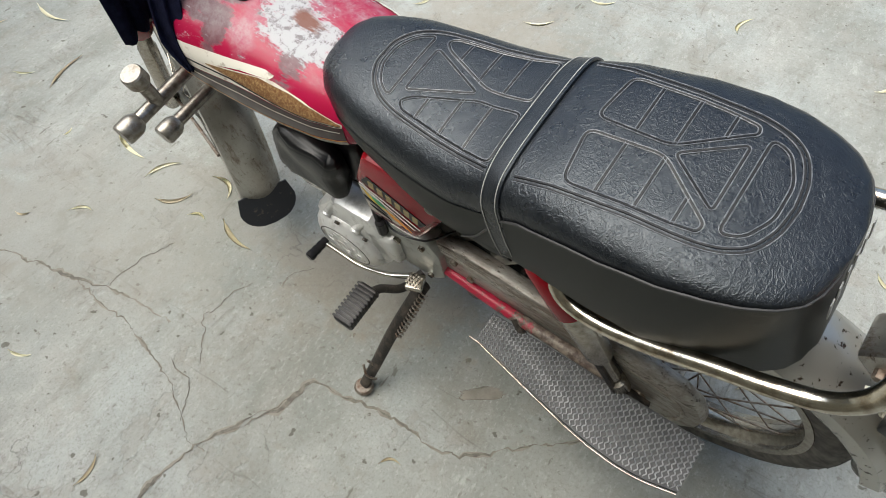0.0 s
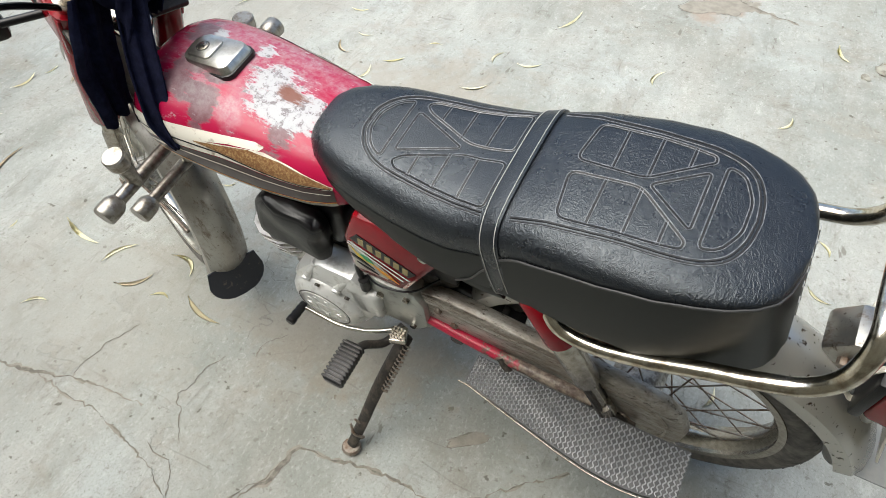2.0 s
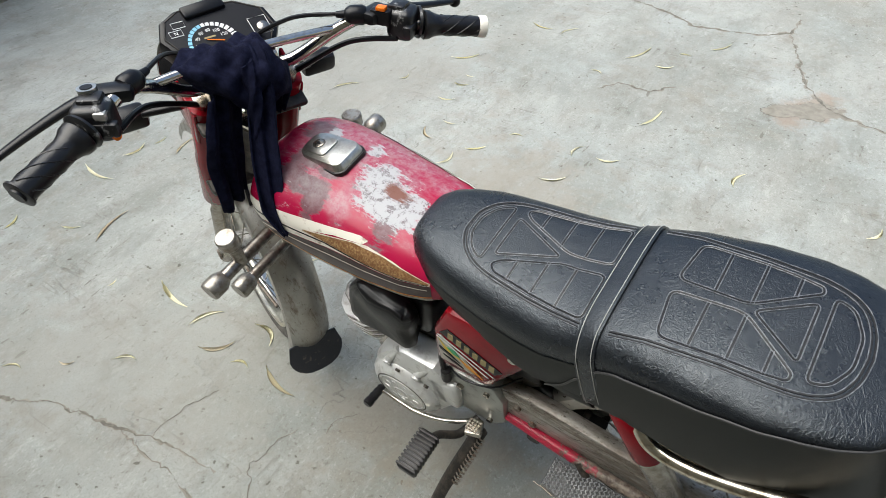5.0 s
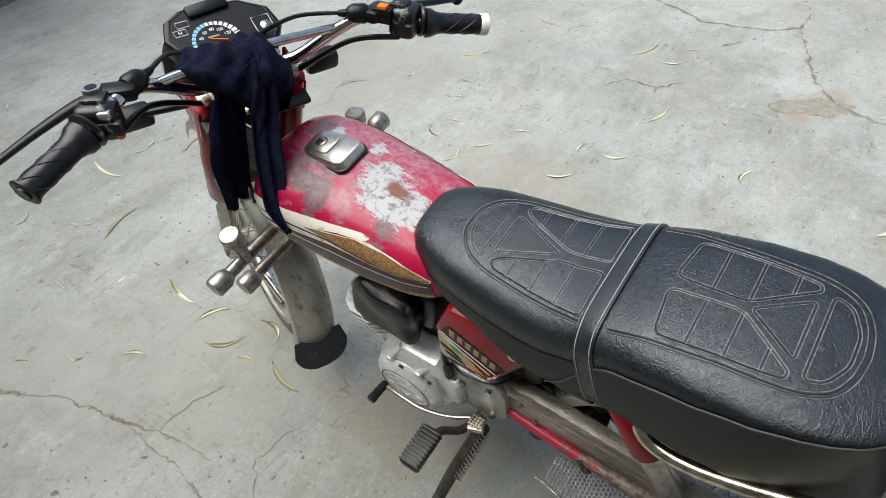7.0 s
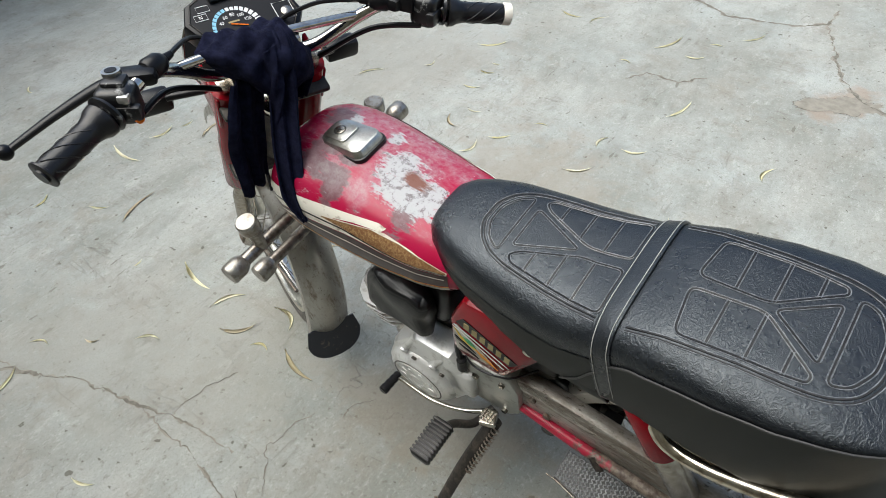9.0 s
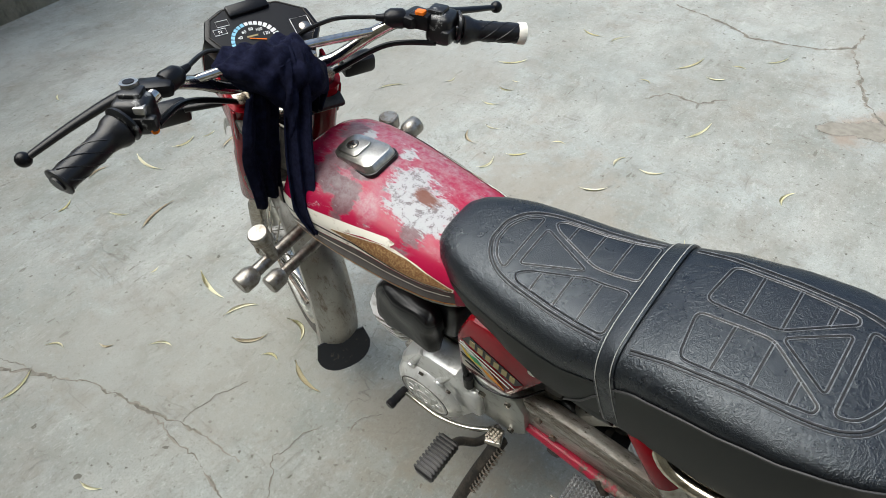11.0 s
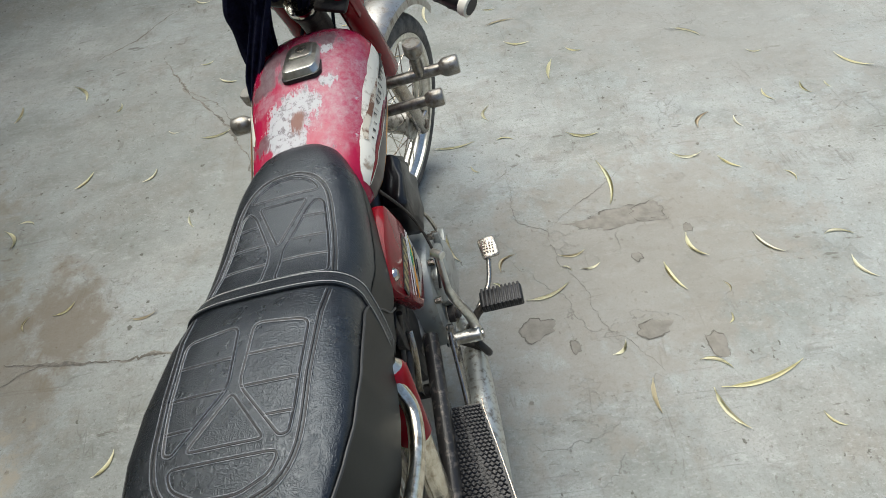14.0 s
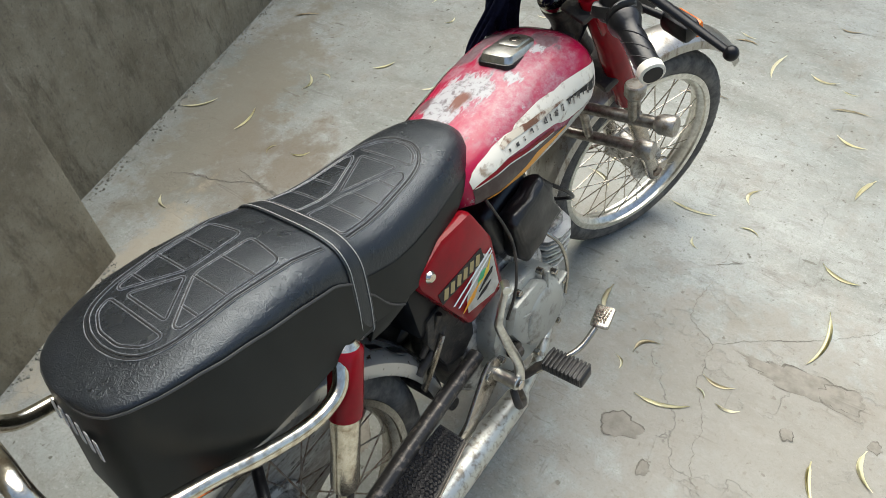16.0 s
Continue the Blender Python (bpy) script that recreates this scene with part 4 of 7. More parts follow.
        part("switch_collar", bt, black_plastic, housing, "", True)
        bt = B()
        block(bt, c + Vector((0.008, 0.036, 0.030)), (0.016, 0.014, 0.007), 0.002, turn)
        part("kill_switch", bt, amber, housing, "orange-red rocker switch", True)
    # lever: perch and blade
    tip = Vector((0.030, 0.150, -0.039)) if sgn > 0 else Vector((0.064, -0.157, -0.030))
    lv = B()
    tube(lv, [c + Vector((0.026, sgn * -0.020, 0.012)), c + Vector((0.042, sgn * 0.01, 0.006)), c + Vector((0.038 if sgn > 0 else 0.056, sgn * 0.075, -0.013)), c + tip * 0.955 + Vector((0.002, 0, 0))], (0.0125, 0.0066), 12, 6, flat=0.7)
    bmesh.ops.create_uvsphere(lv, u_segments=14, v_segments=10, radius=0.0110, matrix=Matrix.Translation(c + tip))
    part("lever", lv, black_plastic, bar_ob, "black hand lever with ball end", True)
    pr = B()
    block(pr, c + Vector((0.030, sgn * -0.036, 0.012)), (0.034, 0.052, 0.022), 0.008, (0, 0, sgn * -20))
    lathe(pr, c + Vector((0.034, sgn * -0.05, 0.012)), c + Vector((0.056, sgn * -0.092, 0.016)), [(0, 0.014), (0.1, 0.0165), (0.5, 0.0155), (0.66, 0.011), (0.72, 0.007), (1, 0.005)], 18)
    part("lever_perch", pr, black_plastic, bar_ob, "", True)
    cb = B()
    tube(cb, [c + Vector((0.056, sgn * -0.09, 0.016)), (1.05, sgn * 0.10, 0.985), (1.11, sgn * 0.04, 0.92), (1.10, sgn * 0.03, 0.80), (1.0, sgn * 0.05, 0.68)], 0.0038, 8, 8)
    part("cable", cb, black_plastic, bar_ob, "black control cable", True)
    cb = B()
    tube(cb, [c + Vector((-0.01, sgn * -0.02, -0.02)), (0.975, sgn * 0.17, 0.955), (1.02, sgn * 0.10, 0.91), (1.07, sgn * 0.05, 0.86)], 0.005, 8, 8)
    part("wiring", cb, black_plastic, bar_ob, "", True)

# lamp ears, headlamp shell and instrument panel
ins = B()
c_ins = Vector((1.118, -0.004, 0.968))
deck = [(-0.062, -0.095), (-0.025, -0.120), (0.022, -0.112), (0.055, -0.062), (0.064, 0.056), (0.046, 0.092), (0.006, 0.109), (-0.040, 0.088), (-0.058, 0.045)]
slab(ins, deck, -0.05, 0.0, 2, 0.008)
TOP = Matrix.Translation(c_ins) @ Matrix.Rotation(radians(-30), 4, "Y") @ Matrix.Scale(0.86, 4)
bmesh.ops.transform(ins, matrix=TOP, verts=ins.verts)
panel = part("instrument_panel", ins, black_plastic, bike, "black plastic instrument panel with speedometer", True)


def on_panel(name, bm, mat, parent, label=""):
    bmesh.ops.transform(bm, matrix=TOP, verts=bm.verts)
    return part(name, bm, mat, parent, label, True)


rim_line = [(x * 0.90, y * 0.90, 0.0015) for x, y in deck]
t = B()
tube(t, rim_line, 0.0016, 6, 1, closed=True)
on_panel("panel_rim", t, greasy, panel, "grey edge of the instrument glass")
face = B()
slab(face, [(x * 0.88, y * 0.88) for x, y in deck], 0.0005, 0.0016, 2)
dial = on_panel("dial", face, black_ink, panel, "black speedometer dial with white figures")
DIAL = (-0.028, 0.019)
for k in range(15):
    a = radians(3 + 168 * k / 14)
    t = B()
    grow = 1 + max(0, k - 8) * 0.10
    block(t, (DIAL[0] + (0.043 + 0.004 * (grow - 1)) * math.sin(a), DIAL[1] + (0.043 + 0.004 * (grow - 1)) * math.cos(a), 0.0022), (0.0072 * grow, 0.0068, 0.0008), 0, (0, 0, 90 - math.degrees(a)))
    on_panel("dial_tick", t, blue_ink if k < 7 else white_ink, dial)


def lettering(name, text, size, mat, parent, m, label="", steer=False, depth=0.0004):
    cu = bpy.data.curves.new(name, "FONT")
    cu.body, cu.size, cu.extrude, cu.align_x, cu.align_y = text, size, depth, "CENTER", "CENTER"
    tmp = new(name, cu)
    me = bpy.data.meshes.new_from_object(tmp.evaluated_get(bpy.context.evaluated_depsgraph_get()))
    bpy.data.objects.remove(tmp)
    bm = B()
    bm.from_mesh(me)
    bpy.data.meshes.remove(me)
    bmesh.ops.transform(bm, matrix=m, verts=bm.verts)
    return part(name, bm, mat, parent, label, steer)


for k, text in enumerate(("20", "40", "60", "80", "100", "120")):
    a = radians(2 + 152 * k / 5)
    lettering("figure", text, 0.0095, white_ink, dial, TOP @ pose(DIAL[0] + 0.0295 * math.sin(a), DIAL[1] + 0.0295 * math.cos(a), 0.0021, 0, 0, -90), "", True)
t = B()
block(t, (-0.024, 0.013, 0.0035), (0.0022, 0.032, 0.0008), 0, (0, 0, -20))
on_panel("needle", t, amber, dial, "orange speedometer needle")
t = B()
block(t, (-0.014, 0.020, 0.0021), (0.0035, 0.022, 0.0006), 0)
on_panel("odometer", t, gold_ink, dial)
for k, (px, py, sx, sy) in enumerate(((0.028, 0.063, 0.013, 0.024), (0.011, 0.074, 0.013, 0.024), (-0.018, -0.082, 0.040, 0.036))):
    t = B()
    tube(t, [(px - sx / 2, py - sy / 2, 0.002), (px + sx / 2, py - sy / 2, 0.002), (px + sx / 2, py + sy / 2, 0.002), (px - sx / 2, py + sy / 2, 0.002)], 0.0008, 5, 1, closed=True)
    on_panel("indicator_frame", t, white_ink, panel)
lettering("indicator_letter", "N", 0.010, white_ink, panel, TOP @ pose(0.011, 0.074, 0.002, 0, 0, -90), "", True)
t = B()
lathe(t, (-0.023, -0.086, -0.002), (-0.023, -0.086, 0.006), [(0, 0.012), (0.8, 0.012), (1, 0.010)], 20)
on_panel("ignition_lock", t, dull_chrome, panel, "metal ignition key lock")
t = B()
block(t, (0.050, 0.004, 0.004), (0.026, 0.085, 0.014), 0.005, (0, 0, 4))
on_panel("upper_pod", t, black_plastic, panel, "black display pod above the dial")

lamp = B()
lc = Vector((1.165, 0, 0.86))
lathe(lamp, lc + Vector((-0.075, 0, 0.0)), lc + Vector((0.07, 0, -0.01)), [(0, 0.03), (0.12, 0.062), (0.4, 0.085), (0.8, 0.094), (0.86, 0.1), (0.97, 0.1), (1, 0.09)], 28)
lamp_ob = part("headlamp", lamp, black_plastic, bike, "round headlamp in a dark shell", True)
t = B()
lathe(t, lc + Vector((0.055, 0, -0.008)), lc + Vector((0.085, 0, -0.011)), [(0, 0.102), (0.4, 0.102), (0.5, 0.094), (0.8, 0.06), (1, 0.01)], 28)
part("lamp_rim", t, chrome, lamp_ob, "chromed lamp rim and lens", True)
for sgn in (-1, 1):
    e = B()
    block(e, (1.085, sgn * 0.098, 0.855), (0.085, 0.008, 0.085), 0.003, (0, -25, 0))
    part("lamp_ear", e, red_paint, lamp_ob, "red painted headlamp bracket", True)
    sg = B()
    block(sg, (1.165, sgn * 0.190, 0.828), (0.036, 0.072, 0.040), 0.010, (0, -15, 0))
    rod(sg, (1.12, sgn * 0.10, 0.848), (1.145, sgn * 0.165, 0.84), 0.007)
    signal = part("turn_signal", sg, black_plastic, bike, "black front turn signal", True)
    ln = B()
    block(ln, (1.188, sgn * 0.190, 0.822), (0.018, 0.064, 0.034), 0.007, (0, -15, 0))
    part("lens", ln, amber, signal, "orange lens", True)

# ---------------------------------------------------------------- fuel tank
TANK = [(1.0, 0.045, 0.775, 0.715), (0.99, 0.085, 0.800, 0.695), (0.97, 0.110, 0.815, 0.682), (0.94, 0.121, 0.826, 0.674), (0.90, 0.125, 0.830, 0.670), (0.85, 0.125, 0.828, 0.666),
        (0.80, 0.123, 0.822, 0.664), (0.72, 0.117, 0.808, 0.662), (0.65, 0.110, 0.795, 0.670), (0.61, 0.100, 0.785, 0.680), (0.58, 0.085, 0.772, 0.692), (0.565, 0.06, 0.758, 0.705)]


def tank_point(x, a, out=0.0):
    """A point of the tank at x, a degrees round from its top towards the left side."""
    hw, zt, zb = lerp_table(TANK, x)
    zm = zb + (zt - zb) * 0.42
    s, c = math.sin(radians(a)), math.cos(radians(a))
    n_up = 2.5 if c > 0 else 3.2
    y = 0.003 + (hw + 0.003 + out) * math.copysign(abs(s) ** (2 / n_up), s)
    z = zm + (zt - zm + out if c > 0 else zm - zb + out) * math.copysign(abs(c) ** (2 / n_up), c)
    return Vector((x, y, z))


tk = B()
xs = sorted({round(0.565 + 0.0145 * k, 4) for k in range(31)} | {1.0, 0.995, 0.985})
ring_loft(tk, [[tank_point(x, 360 * k / 56) for k in range(56)] for x in xs])
tank = part("fuel_tank", tk, tank_paint, bike, "red fuel tank with worn paint and bare grey patches")


def tank_band(name, mat, low, high, x0, x1, side, label="", out=0.0012, steps=26, rows=5):
    """A thin decal on the tank between two angles that change along x (tables of x, angle)."""
    bm = B()
    grid = []
    for k in range(steps + 1):
        x = x0 + (x1 - x0) * k / steps
        lo, hi = lerp_table(low, x)[0], lerp_table(high, x)[0]
        grid.append([bm.verts.new(tank_point(x, side * (lo + (hi - lo) * i / rows), out)) for i in range(rows + 1)])
    for a, c in zip(grid, grid[1:]):
        for i in range(rows):
            bm.faces.new((a[i], a[i + 1], c[i + 1], c[i]))
    return part(name, bm, mat, tank, label)


UPPER = {1: [(0.715, 46.6), (0.73, 45.3), (0.788, 52), (0.875, 61), (0.98, 68)],
         -1: [(0.597, 72), (0.612, 60), (0.63, 56), (0.666, 52.5), (0.700, 53.5), (0.714, 56.5), (0.724, 53.5), (0.786, 54.8), (0.82, 58.5), (0.828, 60.5), (0.852, 60.8), (0.98, 76)]}
LOWER = {1: [(0.715, 48), (0.722, 53), (0.773, 58.5), (0.83, 69), (0.875, 73), (0.98, 79)],
         -1: [(0.597, 84), (0.612, 80), (0.642, 78.5), (0.68, 77), (0.737, 82), (0.80, 88), (0.93, 104), (0.98, 106)]}
for side in (-1, 1):
    tank_band("white_stripe", white_decal, UPPER[side], LOWER[side], 0.715 if side > 0 else 0.600, 0.985, side, "cream white worn decal stripe", steps=110)
    if side > 0:
        tank_band("pale_border", white_decal, [(0.60, 70), (0.614, 66), (0.664, 56), (0.715, 52), (0.83, 68.5), (0.98, 80)], [(0.60, 74.8), (0.68, 78), (0.744, 76.5), (0.788, 77), (0.90, 86), (0.98, 90)], 0.602, 0.975, side, "pale border of the decal", 0.0009, steps=40)
        tank_band("brown_stripe", brown_decal, [(0.60, 70.5), (0.615, 66), (0.642, 60.5), (0.684, 55.5), (0.738, 55.5), (0.786, 63), (0.834, 69.5)], [(0.60, 72.5), (0.618, 72), (0.678, 75), (0.744, 72.5), (0.79, 70.5), (0.834, 70.4)], 0.603, 0.834, side, "worn gold and rust-brown decal wedge", 0.0022, steps=36)
        tank_band("black_line", black_ink, [(0.60, 72.8), (0.68, 75.3), (0.744, 72.9), (0.79, 71), (0.98, 81)], [(0.60, 73.8), (0.68, 76.6), (0.744, 74.4), (0.79, 72.6), (0.98, 83)], 0.605, 0.975, side, "", 0.0018)
        tank_band("dark_stripe", maroon_decal, [(0.60, 75.2), (0.68, 78.5), (0.744, 77), (0.788, 77.5), (0.90, 86.5), (0.98, 90.5)], [(0.59, 92), (0.75, 98), (0.98, 96)], 0.60, 0.975, side, "dark maroon decal band")
        tank_band("white_line", white_decal, [(0.60, 81.5), (0.68, 84), (0.788, 84.5), (0.98, 92)], [(0.60, 82.7), (0.68, 85.2), (0.788, 86), (0.98, 93)], 0.605, 0.97, side, "", 0.0018)
        tank_band("orange_stripe", orange_decal, [(0.59, 93), (0.75, 99), (0.98, 97)], [(0.59, 95), (0.75, 102), (0.98, 98.5)], 0.60, 0.96, side, "orange decal line")
        tank_band("silver_stripe", silver_decal, [(0.59, 96), (0.75, 103), (0.98, 99)], [(0.59, 130), (0.98, 130)], 0.60, 0.975, side, "silver decal along the tank's lower edge")
    else:
        tank_band("brown_stripe", stained_decal, [(0.675, 58), (0.696, 54.5), (0.735, 59.5), (0.744, 62), (0.786, 66.5), (0.80, 70), (0.838, 75)], [(0.675, 65), (0.70, 64), (0.744, 69), (0.78, 73), (0.838, 76.6)], 0.677, 0.838, side, "rust-brown worn wedge of the decal", 0.0022, steps=60)
        rnd = random.Random(8)
        for k in range(15):
            x = 0.690 + 0.0172 * k + rnd.uniform(-0.005, 0.005)
            mid = 70.5 + (x - 0.69) * 86 + rnd.uniform(-1.0, 1.0)
            tall = rnd.uniform(2.2, 5.0)
            lean = rnd.uniform(-1.5, 1.5)
            tank_band("faded_letter_bar", faded_print, [(x, mid - tall), (x + 0.012, mid - tall + lean)], [(x, mid + 0.4 * tall + lean), (x + 0.012, mid + tall)], x, x + rnd.uniform(0.003, 0.011), side, "", 0.0027, steps=4, rows=3)
        tank_band("black_line", black_ink, [(0.84, 78), (0.93, 86)], [(0.84, 79), (0.93, 92)], 0.845, 0.955, side, "", 0.0020)
        tank_band("red_line", red_paint, [(0.60, 79.5), (0.68, 78.5), (0.737, 86), (0.80, 90)], [(0.60, 83), (0.68, 84), (0.737, 89), (0.80, 91.5)], 0.603, 0.80, side, "", 0.0010)
        tank_band("pale_line", white_decal, [(0.60, 83), (0.68, 84), (0.737, 89), (0.80, 91.5)], [(0.60, 84.2), (0.68, 85.2), (0.737, 90), (0.80, 92)], 0.603, 0.80, side, "", 0.0014)
        tank_band("dark_stripe", maroon_decal, [(0.60, 84.5), (0.68, 85.5), (0.737, 90.2), (0.80, 92.2), (0.838, 98)], [(0.60, 112), (0.66, 107), (0.70, 101), (0.75, 94), (0.838, 98.4)], 0.60, 0.838, side, "dark maroon decal band", steps=36)
        tank_band("orange_stripe", orange_decal, [(0.62, 112), (0.66, 107.3), (0.70, 101.3), (0.75, 94.3), (0.838, 98.5)], [(0.62, 125), (0.66, 123), (0.70, 117), (0.766, 105), (0.838, 101)], 0.625, 0.838, side, "yellow orange decal stripe", steps=36)
        tank_band("silver_stripe", silver_decal, [(0.62, 125.5), (0.66, 123.4), (0.70, 117.4), (0.766, 105.4), (0.838, 101.4), (0.85, 96), (0.93, 104.5), (0.98, 106.5)], [(0.60, 135), (0.98, 135)], 0.63, 0.98, side, "silver decal along the tank's lower edge", steps=36)

# fuel cap
CAP = Matrix.Translation((0.860, -0.003, 0.8230)) @ Matrix.Rotation(radians(6), 4, "Y")


def cap_bm(outline, z0, z1, inset):
    bm = B()
    low = [Vector((x, y, z0)) for x, y in outline]
    high = [Vector((x * inset, y * inset, z1)) for x, y in outline]
    ring_loft(bm, [low, [p + Vector((0, 0, (z1 - z0) * 0.35)) for p in low], high])
    bmesh.ops.bevel(bm, geom=[e for e in bm.edges if len(e.link_faces) == 2], offset=0.0009, segments=2, profile=0.5, affect="EDGES")
    bmesh.ops.transform(bm, matrix=CAP, verts=bm.verts)
    return bm


cap_line = [(-0.050, -0.024), (-0.046, -0.031), (-0.038, -0.035), (0.034, -0.034), (0.046, -0.027), (0.051, -0.016), (0.051, 0.016), (0.046, 0.027), (0.034, 0.034), (-0.038, 0.035), (-0.046, 0.031), (-0.050, 0.024)]
cap = part("fuel_cap", cap_bm(cap_line, -0.004, 0.014, 0.90), satin_chrome, tank, "chromed lockable fuel cap")
part("cap_gasket", cap_bm([(x * 1.07, y * 1.08) for x, y in cap_line], -0.006, 0.002, 0.99), rubber, cap)
part("cap_lid", cap_bm([(x * 0.50 + 0.018, y * 0.64) for x, y in cap_line], 0.012, 0.0175, 0.97), satin_chrome, cap)
t = B()
lathe(t, (0.020, 0, 0.016), (0.020, 0, 0.0185), [(0, 0.0095), (0.9, 0.0095), (1, 0.009)], 24)
bmesh.ops.transform(t, matrix=CAP, verts=t.verts)
part("key_lock", t, dull_chrome, cap, "round key lock")
t = B()
block(t, (0.020, 0, 0.0185), (0.009, 0.003, 0.0015), 0)
bmesh.ops.transform(t, matrix=CAP, verts=t.verts)
part("keyhole", t, black_ink, cap)
t = B()
lathe(t, (0.020, 0, 0.0165), (0.020, 0, 0.0180), [(0, 0.0115), (1, 0.0113)], 24)
bmesh.ops.transform(t, matrix=CAP, verts=t.verts)
part("lock_ring", t, greasy, cap)

# ---------------------------------------------------------------- seat
SEAT = [(0.662, 0.042, 0.797, 0.775), (0.656, 0.055, 0.807, 0.766), (0.64, 0.070, 0.814, 0.758), (0.615, 0.083, 0.819, 0.748), (0.57, 0.098, 0.824, 0.730), (0.5, 0.110, 0.826, 0.705),
        (0.44, 0.117, 0.828, 0.684), (0.4, 0.120, 0.834, 0.686), (0.36, 0.118, 0.847, 0.692), (0.33, 0.119, 0.861, 0.700), (0.28, 0.124, 0.878, 0.708), (0.2, 0.129, 0.889, 0.710),
        (0.14, 0.127, 0.892, 0.708), (0.10, 0.119, 0.892, 0.708), (0.07, 0.109, 0.890, 0.709), (0.045, 0.096, 0.888, 0.711), (0.026, 0.078, 0.886, 0.713), (0.017, 0.058, 0.884, 0.715), (0.012, 0.032, 0.883, 0.716)]


def seat_mid(x):
    return 0.006


def seat_drop(x):
    return lerp_table([(0.0, 0.006), (0.05, 0.009), (0.10, 0.014), (0.165, 0.025), (0.22, 0.035), (0.28, 0.044), (0.36, 0.051), (0.50, 0.049), (0.66, 0.035)], x)[0]


def seat_z(x, y, lift=0.0):
    hw, zt, _ = lerp_table(SEAT, x)
    v = min(abs(y - seat_mid(x)) / hw, 1.0)
    return zt - seat_drop(x) * (1 - (1 - v ** 4.2) ** (1 / 2.2)) - 0.004 * v * v + lift


def seat_rake(x, z):
    """How far the seat's end leans back below its top edge."""
    return lerp_table([(0.016, 0.030), (0.045, 0.024), (0.10, 0.010), (0.16, 0.0)], x)[0] * min(1.25, max(0.0, (0.872 - z) / 0.13))


def seat_ring(x, k=14):
    hw, zt, zb = lerp_table(SEAT, x)
    c = seat_mid(x)
    left = []
    for i in range(k + 1):
        v = math.sin(math.pi / 2 * i / k)
        left.append((v, seat_z(x, c + v * hw)))
    low = left[-1][1]
    side = [(1.0 + 0.02 * math.sin(math.pi * s), low + (zb - low) * s) for s in (0.25, 0.5, 0.75, 0.93)] + [(0.97, zb)]
    prof = left + side
    pts = [Vector((x - seat_rake(x, z), c + v * hw, z)) for v, z in prof]
    pts += [Vector((x - seat_rake(x, z), c - v * hw, z)) for v, z in reversed(prof[1:])]
    return pts


st = B()
xs = [0.662, 0.6595, 0.656, 0.649, 0.64, 0.628, 0.615] + [0.60 - 0.02 * k for k in range(27)] + [0.07, 0.056, 0.045, 0.036, 0.028, 0.022, 0.018, 0.015, 0.012]
ring_loft(st, [seat_ring(x) for x in xs])
seat = part("seat", st, vinyl, bike, "black vinyl double seat with stitched panels")


def seam(name, pts, parent, closed=False, r=0.0019, rows=((-0.0019, 0), (0.0019, 0), (0.0, 1))):
    """A pressed seam over the seat's top from plan points: rubbed edges with painted glint (0) and painted groove shade
    (1) beside its line.
    """
    path = []
    k = len(pts)
    for i in range(k if closed else k - 1):
        a, c = pts[i], pts[(i + 1) % k]
        m = max(2, int(math.dist(a, c) / 0.006))
        for s in range(m):
            t = s / m
            path.append((a[0] + (c[0] - a[0]) * t, a[1] + (c[1] - a[1]) * t))
    if not closed:
        path.append(pts[-1])
    bm = B()
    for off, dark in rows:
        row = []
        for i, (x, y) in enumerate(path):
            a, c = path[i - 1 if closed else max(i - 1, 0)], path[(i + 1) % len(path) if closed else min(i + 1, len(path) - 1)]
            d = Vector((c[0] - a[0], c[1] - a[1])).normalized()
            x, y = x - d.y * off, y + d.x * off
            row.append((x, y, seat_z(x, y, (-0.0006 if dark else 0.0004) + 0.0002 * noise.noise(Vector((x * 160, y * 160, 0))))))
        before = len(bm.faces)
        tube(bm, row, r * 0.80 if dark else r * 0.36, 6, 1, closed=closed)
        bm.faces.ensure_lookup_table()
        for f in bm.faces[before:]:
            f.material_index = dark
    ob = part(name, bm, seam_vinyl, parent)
    ob.data.materials.append(groove_shade)
    return ob


def rounded(pts, r=0.008):
    """Plan outline with its corners cut round."""
    out = []
    k = len(pts)
    for i in range(k):
        p, a, c = Vector(pts[i]), Vector(pts[i - 1]), Vector(pts[(i + 1) % k])
        u, w = (a - p), (c - p)
        d = min(r, u.length * 0.45, w.length * 0.45)
        u, w = p + u.normalized() * d, p + w.normalized() * d
        for s in range(5):
            t = s / 4
            q = (1 - t) ** 2 * u + 2 * t * (1 - t) * p + t * t * w
            out.append((q.x, q.y))
    return out


def mirrored(pts, sgn):
    return [(x, seat_mid(x) + sgn * y) for x, y in pts]


for sgn in (-1, 1):
    # rear panel: ribbed cells either side of a stem that forks
    cell = rounded(mirrored([(0.281, 0.010), (0.198, 0.007), (0.133, 0.060), (0.135, 0.070), (0.165, 0.074), (0.272, 0.078)], sgn), 0.012)
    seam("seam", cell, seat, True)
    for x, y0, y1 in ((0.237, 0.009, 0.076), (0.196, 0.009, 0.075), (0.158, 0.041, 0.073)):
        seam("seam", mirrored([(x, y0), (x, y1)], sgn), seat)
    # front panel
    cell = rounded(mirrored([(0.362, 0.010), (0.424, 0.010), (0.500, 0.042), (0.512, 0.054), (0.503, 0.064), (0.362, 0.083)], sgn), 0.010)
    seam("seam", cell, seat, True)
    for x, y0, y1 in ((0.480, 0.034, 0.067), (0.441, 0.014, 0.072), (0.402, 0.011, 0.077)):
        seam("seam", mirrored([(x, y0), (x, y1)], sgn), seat)
